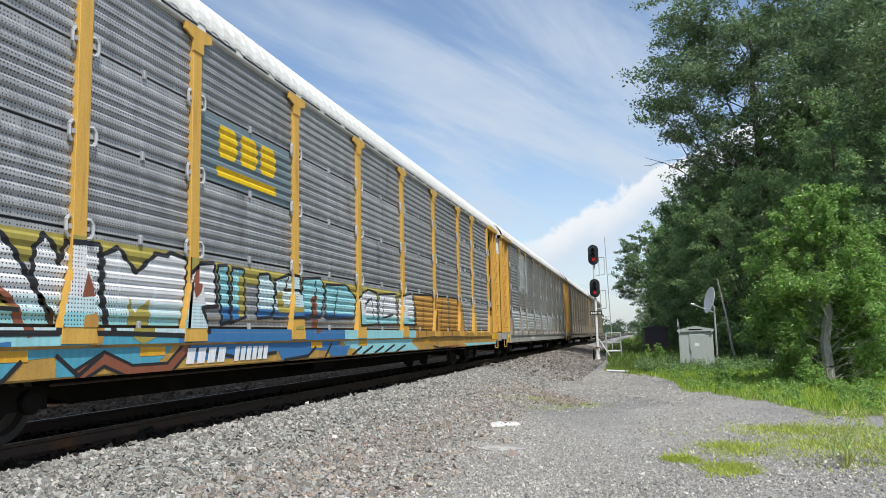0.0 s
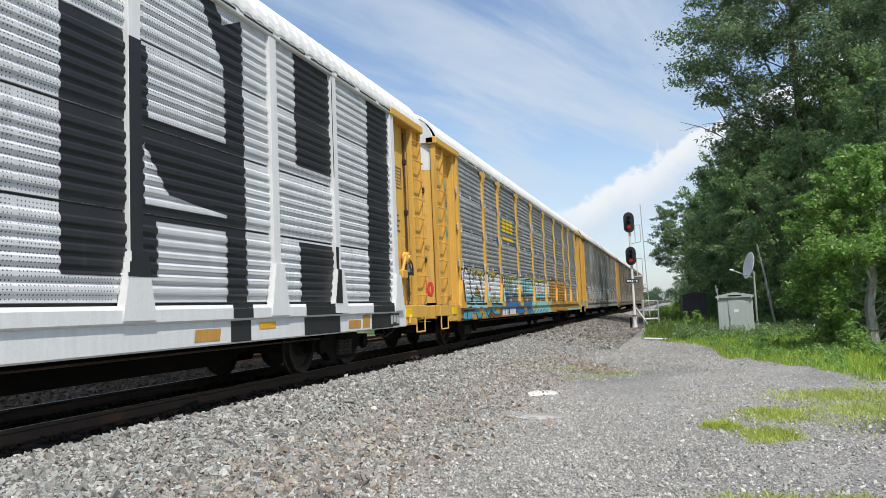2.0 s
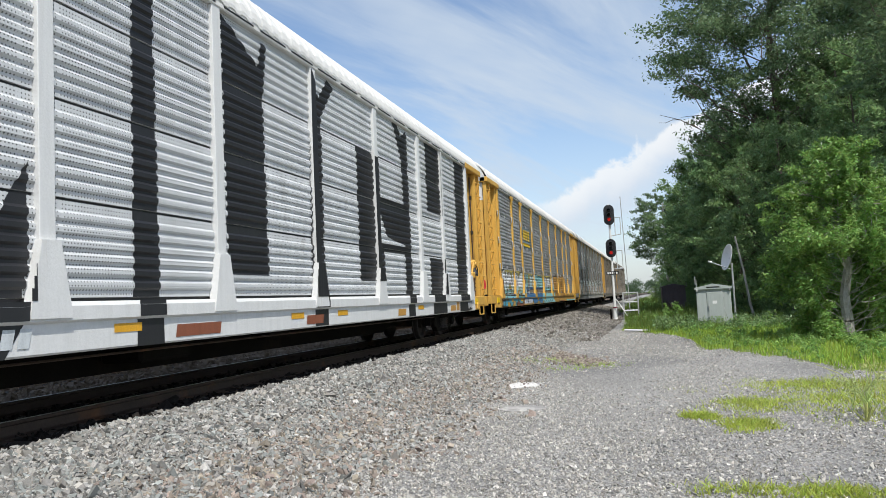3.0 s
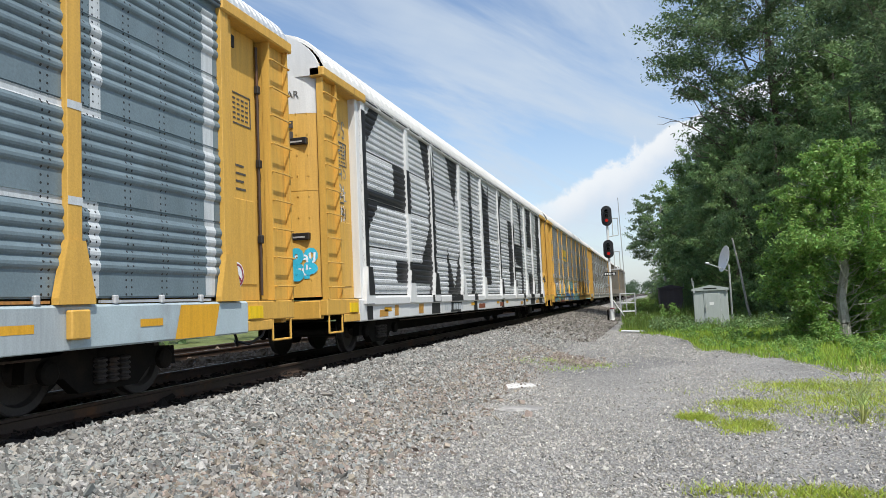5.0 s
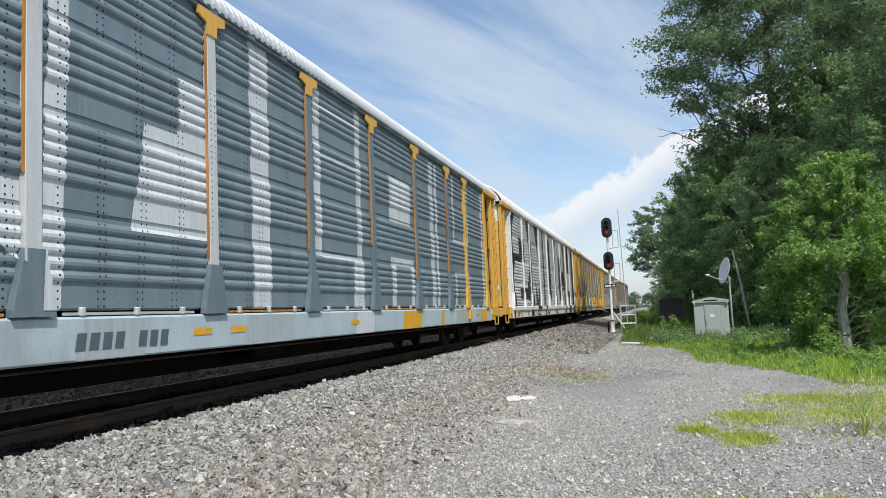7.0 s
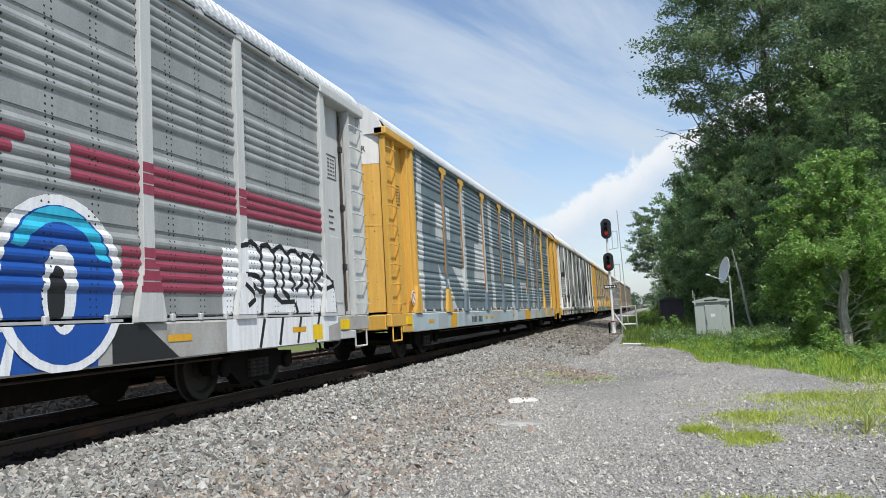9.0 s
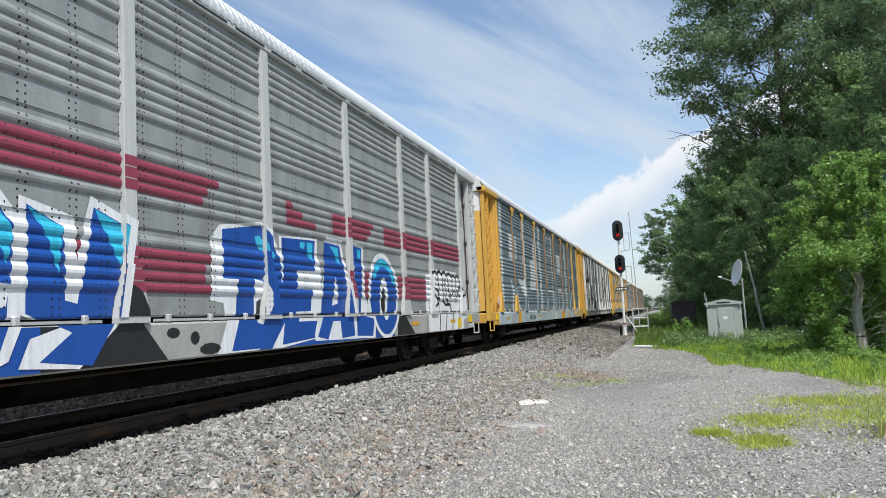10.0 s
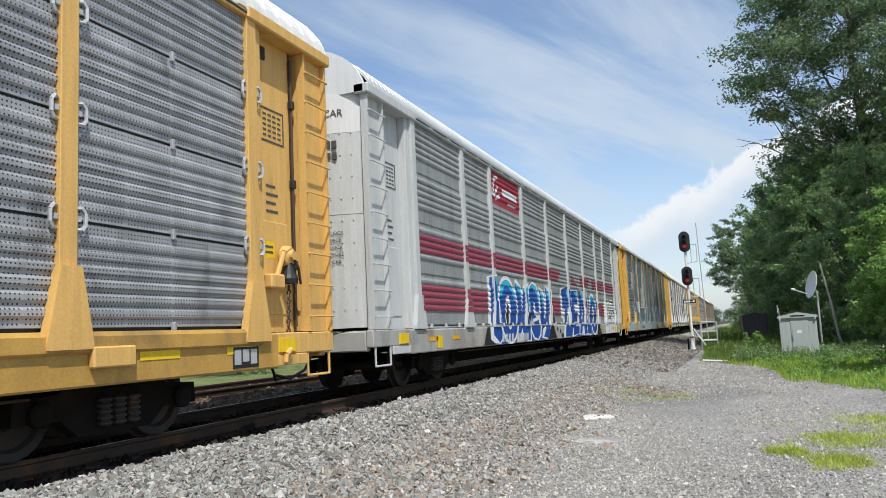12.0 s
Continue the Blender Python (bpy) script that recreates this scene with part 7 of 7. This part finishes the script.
for x, y, turn, k, kz in ((6.6, 26.2, 40, 0.9, 0.9), (8.6, 25.4, 10, 1.0, 1.1), (10.4, 25, 80, 1.1, 1.1), (6.2, 31.5, 100, 0.8, 0.9), (7.2, 33, 160, 1.0, 1.2), (9.2, 31.5, 200, 1.2, 1.4), (5.9, 37, 20, 0.9, 1.0), (5.4, 41, 60, 0.9, 1.1),
                            (4.4, 46, 90, 0.8, 0.9), (4.6, 52, 10, 1.0, 1.2), (3.8, 58, 70, 0.9, 1.0), (3.6, 66, 200, 1.1, 1.2), (3.0, 74, 30, 1.1, 1.1), (2.2, 84, 130, 1.0, 1.0),
                            (8.3, 22.6, 60, 0.7, 0.6), (7.4, 20.8, 110, 0.5, 0.4), (2.0, 108, 100, 1.2, 1.2), (1.2, 130, 10, 1.5, 1.4), (7.8, 44, 10, 1.4, 1.6), (6.8, 48, 50, 1.2, 1.5)):
    copy_thing(shrub, stand(x, y, turn, k, kz))
for x, y, k in ((-0.8, 41, 0.7), (-1.2, 36.5, 0.6), (4.4, 32.0, 0.8), (2.9, 47, 1.3), (-1.2, 52, 1.0), (5.0, 28.4, 0.8), (4.2, 25.5, 0.55), (3.9, 37.5, 0.9), (-0.8, 66, 1.5), (3.2, 58, 1.4)):
    copy_thing(low_shrub, stand(x, y, 90 * k, k * 0.75))
# slender pale dead stem beside the dish
g = Geo()
limb(g, (0.45, 0, 0), (-0.15, 0.2, 4.0), 0.065, 0.04, rb, 5, 0.03)
tagged(new("dead_stem", g.mesh("dead_stem", bark_pale)), "pale dead tree stem leaning at the wood's edge", "tree stem").matrix_basis = stand(3.85, 37.2)

# woods far off, on both sides of the line
rf = np.random.default_rng(33)
cs, rr = [], []
for i in range(260):
    y = rf.uniform(260, 900)
    side = rf.random() < 0.5
    x = rf.uniform(9, 60) if side else rf.uniform(-80, -19)
    cs.append((x, y, rf.uniform(1.5, 9.0)))
    rr.append(rf.uniform(2.5, 5.0))
for i in range(150):
    cs.append((rf.uniform(-90, 90), rf.uniform(930, 1100), rf.uniform(2, 15)))
    rr.append(rf.uniform(4, 8))
tagged(new("distant_woods", leaf_mesh("distant_woods", rf, cs, rr, 52000, 0.75, leaf_far)), "hazy green woods far along the line", "woods", kind="stuff")
cs, rr = [], []
for i in range(130):
    cs.append((rf.uniform(-34, -18), rf.uniform(-25, 240), rf.uniform(0.8, 8.0)))
    rr.append(rf.uniform(1.5, 3.2))
tagged(new("hedgerow", leaf_mesh("hedgerow", rf, cs, rr, 30000, 0.28, leaf_mid)), "green trees and scrub beyond the tracks", "woods", kind="stuff")


def blades(name, label, points, height, width, material, seed, droop=0.35):
    """Single tapered blades of grass rooted at the points, joined."""
    rng = np.random.default_rng(seed)
    pts = np.array(points, float)
    n = len(pts)
    z = np.array([ground_z(a, b) for a, b in pts])
    h = height * rng.lognormal(0, 0.35, n)
    a = rng.uniform(0, 2 * math.pi, n)
    side = np.stack([np.cos(a), np.sin(a), 0 * a], -1) * (width * rng.uniform(0.6, 1.3, n))[:, None]
    b = rng.uniform(0, 2 * math.pi, n)
    bend = np.stack([np.cos(b), np.sin(b), 0 * b], -1) * (h * droop * rng.uniform(0.3, 1.5, n))[:, None]
    root = np.stack([pts[:, 0], pts[:, 1], z - 0.02], -1)
    up = np.stack([0 * h, 0 * h, h], -1)
    v = np.stack([root - side, root + side, root + up * 0.6 + bend * 0.4 + side * 0.7, root + up * 0.6 + bend * 0.4 - side * 0.7, root + up * 0.95 + bend], 1)
    o = 5 * np.arange(n)[:, None]
    quads, tris = (o + np.array([0, 1, 2, 3])).tolist(), (o + np.array([3, 2, 4])).tolist()
    me = bpy.data.meshes.new(name)
    me.from_pydata(v.reshape(-1, 3).tolist(), [], quads + tris)
    me.materials.append(material)
    return tagged(new(name, me), label, "grass", kind="stuff")


rg = np.random.default_rng(77)


def scatter(count, x0, x1, y0, y1, keep):
    out = []
    while len(out) < count:
        x, y = rg.uniform(x0, x1), rg.uniform(y0, y1)
        if keep(x, y):
            out.append((x, y))
    return out


blades("verge_grass", "bright green grass on the verge", scatter(46000, -1.8, 9, 14, 34, lambda x, y: grassy(x, y)), 0.13, 0.011, grass_mat, 1)
def weed_carpet(name, label, points, height, count, size, material, seed):
    """Low leafy weeds: small leaf clumps over the points."""
    rng = np.random.default_rng(seed)
    cs_ = [(x, y, ground_z(x, y) + height * rng.uniform(0.2, 0.9)) for x, y in points]
    rr_ = [height * rng.uniform(0.35, 0.8) for _ in points]
    return tagged(new(name, leaf_mesh(name, rng, cs_, rr_, count, size, material)), label, "weeds", kind="stuff")


weed_carpet("verge_weeds", "leafy bright green weeds along the verge", scatter(420, 0.5, 9, 15, 33, lambda x, y: grassy(x, y) and y > grass_edge(x) + 0.5), 0.26, 30000, 0.034, leaf_bright, 12)
weed_carpet("cabinet_weeds", "tall leafy weeds round the cabinet", scatter(150, -0.2, 6, 29.5, 37, lambda x, y: grassy(x, y)), 0.42, 14000, 0.045, leaf_mid, 13)
blades("tall_grass", "tall green weeds and grass round the cabinet", scatter(26000, -2.0, 6.5, 29, 62, lambda x, y: grassy(x, y) and y > 30), 0.32, 0.012, weed_mat, 2)
blades("far_grass", "tall grass along the line", scatter(9000, -3.0, 6, 60, 140, lambda x, y: grassy(x, y)), 0.5, 0.03, weed_mat, 3)
clumps = [(rg.normal(c[0], c[2]), rg.normal(c[1], c[3]), c[4]) for c in ((2.0, 13.2, 0.5, 0.42, 0.2), (2.9, 13.0, 0.6, 0.4, 0.2), (2.2, 11.2, 0.35, 0.6, 0.18), (2.9, 11.3, 0.5, 0.6, 0.2), (1.15, 11.0, 0.2, 0.3, 0.14), (0.43, 9.95, 0.08, 0.06, 0.07),
         (0.92, 9.45, 0.14, 0.2, 0.10), (1.0, 6.35, 0.4, 0.06, 0.09), (3.6, 10.2, 0.6, 0.9, 0.2)) for _ in range(46)]
pts = [(rg.normal(cx, s), rg.normal(cy, s)) for cx, cy, s in clumps for _ in range(56)]
tuft_mat = leaf_material("yellow_green_grass", (0.40, 0.47, 0.08), 0.35)
blades("yard_grass", "low yellow-green grass tufts in the gravel", pts, 0.055, 0.006, tuft_mat, 4, 0.9)
pts = [(rg.normal(c[0], c[2]), rg.normal(c[1], c[2])) for c in ((-1.9, 16.6, 0.35), (-1.3, 17.2, 0.3), (-3.0, 17.6, 0.2), (-2.4, 18.4, 0.3)) for _ in range(260)]
blades("bank_weeds", "dry sparse weeds on the ballast bank", pts, 0.07, 0.005, grass_mat, 5, 0.9)


straw_mat = leaf_material("pale_green_stalks", (0.48, 0.54, 0.20), 0.2)


def tall_weed(at, seed):
    rng = np.random.default_rng(seed)
    w = thing("tall_weed", "thin pale green seeding weed in the gravel", "weed", at)
    for i in range(6):
        g = Geo()
        tip = Vector((rng.normal() * 0.22, rng.normal() * 0.15, rng.uniform(0.45, 0.8)))
        limb(g, (0, 0, 0), tip, 0.009, 0.004, rng, 4, 0.2)
        part("stalk", g, straw_mat, w)
    part("seed_head_cluster", leaf_mesh("seed_head_cluster", rng, [tuple(rng.normal(size=3) * (0.2, 0.15, 0.12) + (0, 0, 0.5)) for _ in range(10)], [0.07] * 10, 260, 0.016, straw_mat), None, w)


tall_weed(stand(2.36, 10.1), 1)
tall_weed(stand(2.2, 9.6), 6)
tall_weed(stand(2.75, 9.9), 2)
tall_weed(stand(2.5, 7.6), 3)


# ---- what moves ----
def run(t):
    """How far the train has gone at t seconds."""
    return 7.5 * t + 0.028 * t * t


def motions():
    times = [0.5 * i for i in range(25)]
    for key, (car, wheels) in CARS.items():
        walk(car, [(t, pose(TRACK_X, PLACES[key] + run(t), RAIL_Z)) for t in times])
        if key in "xy":
            continue
        for w in wheels:
            y = w.matrix_basis.translation.y
            walk(w, [(k / 15, pose(0, y, 0.42, -math.degrees(run(k / 15) / 0.42))) for k in range(181)])


motions()
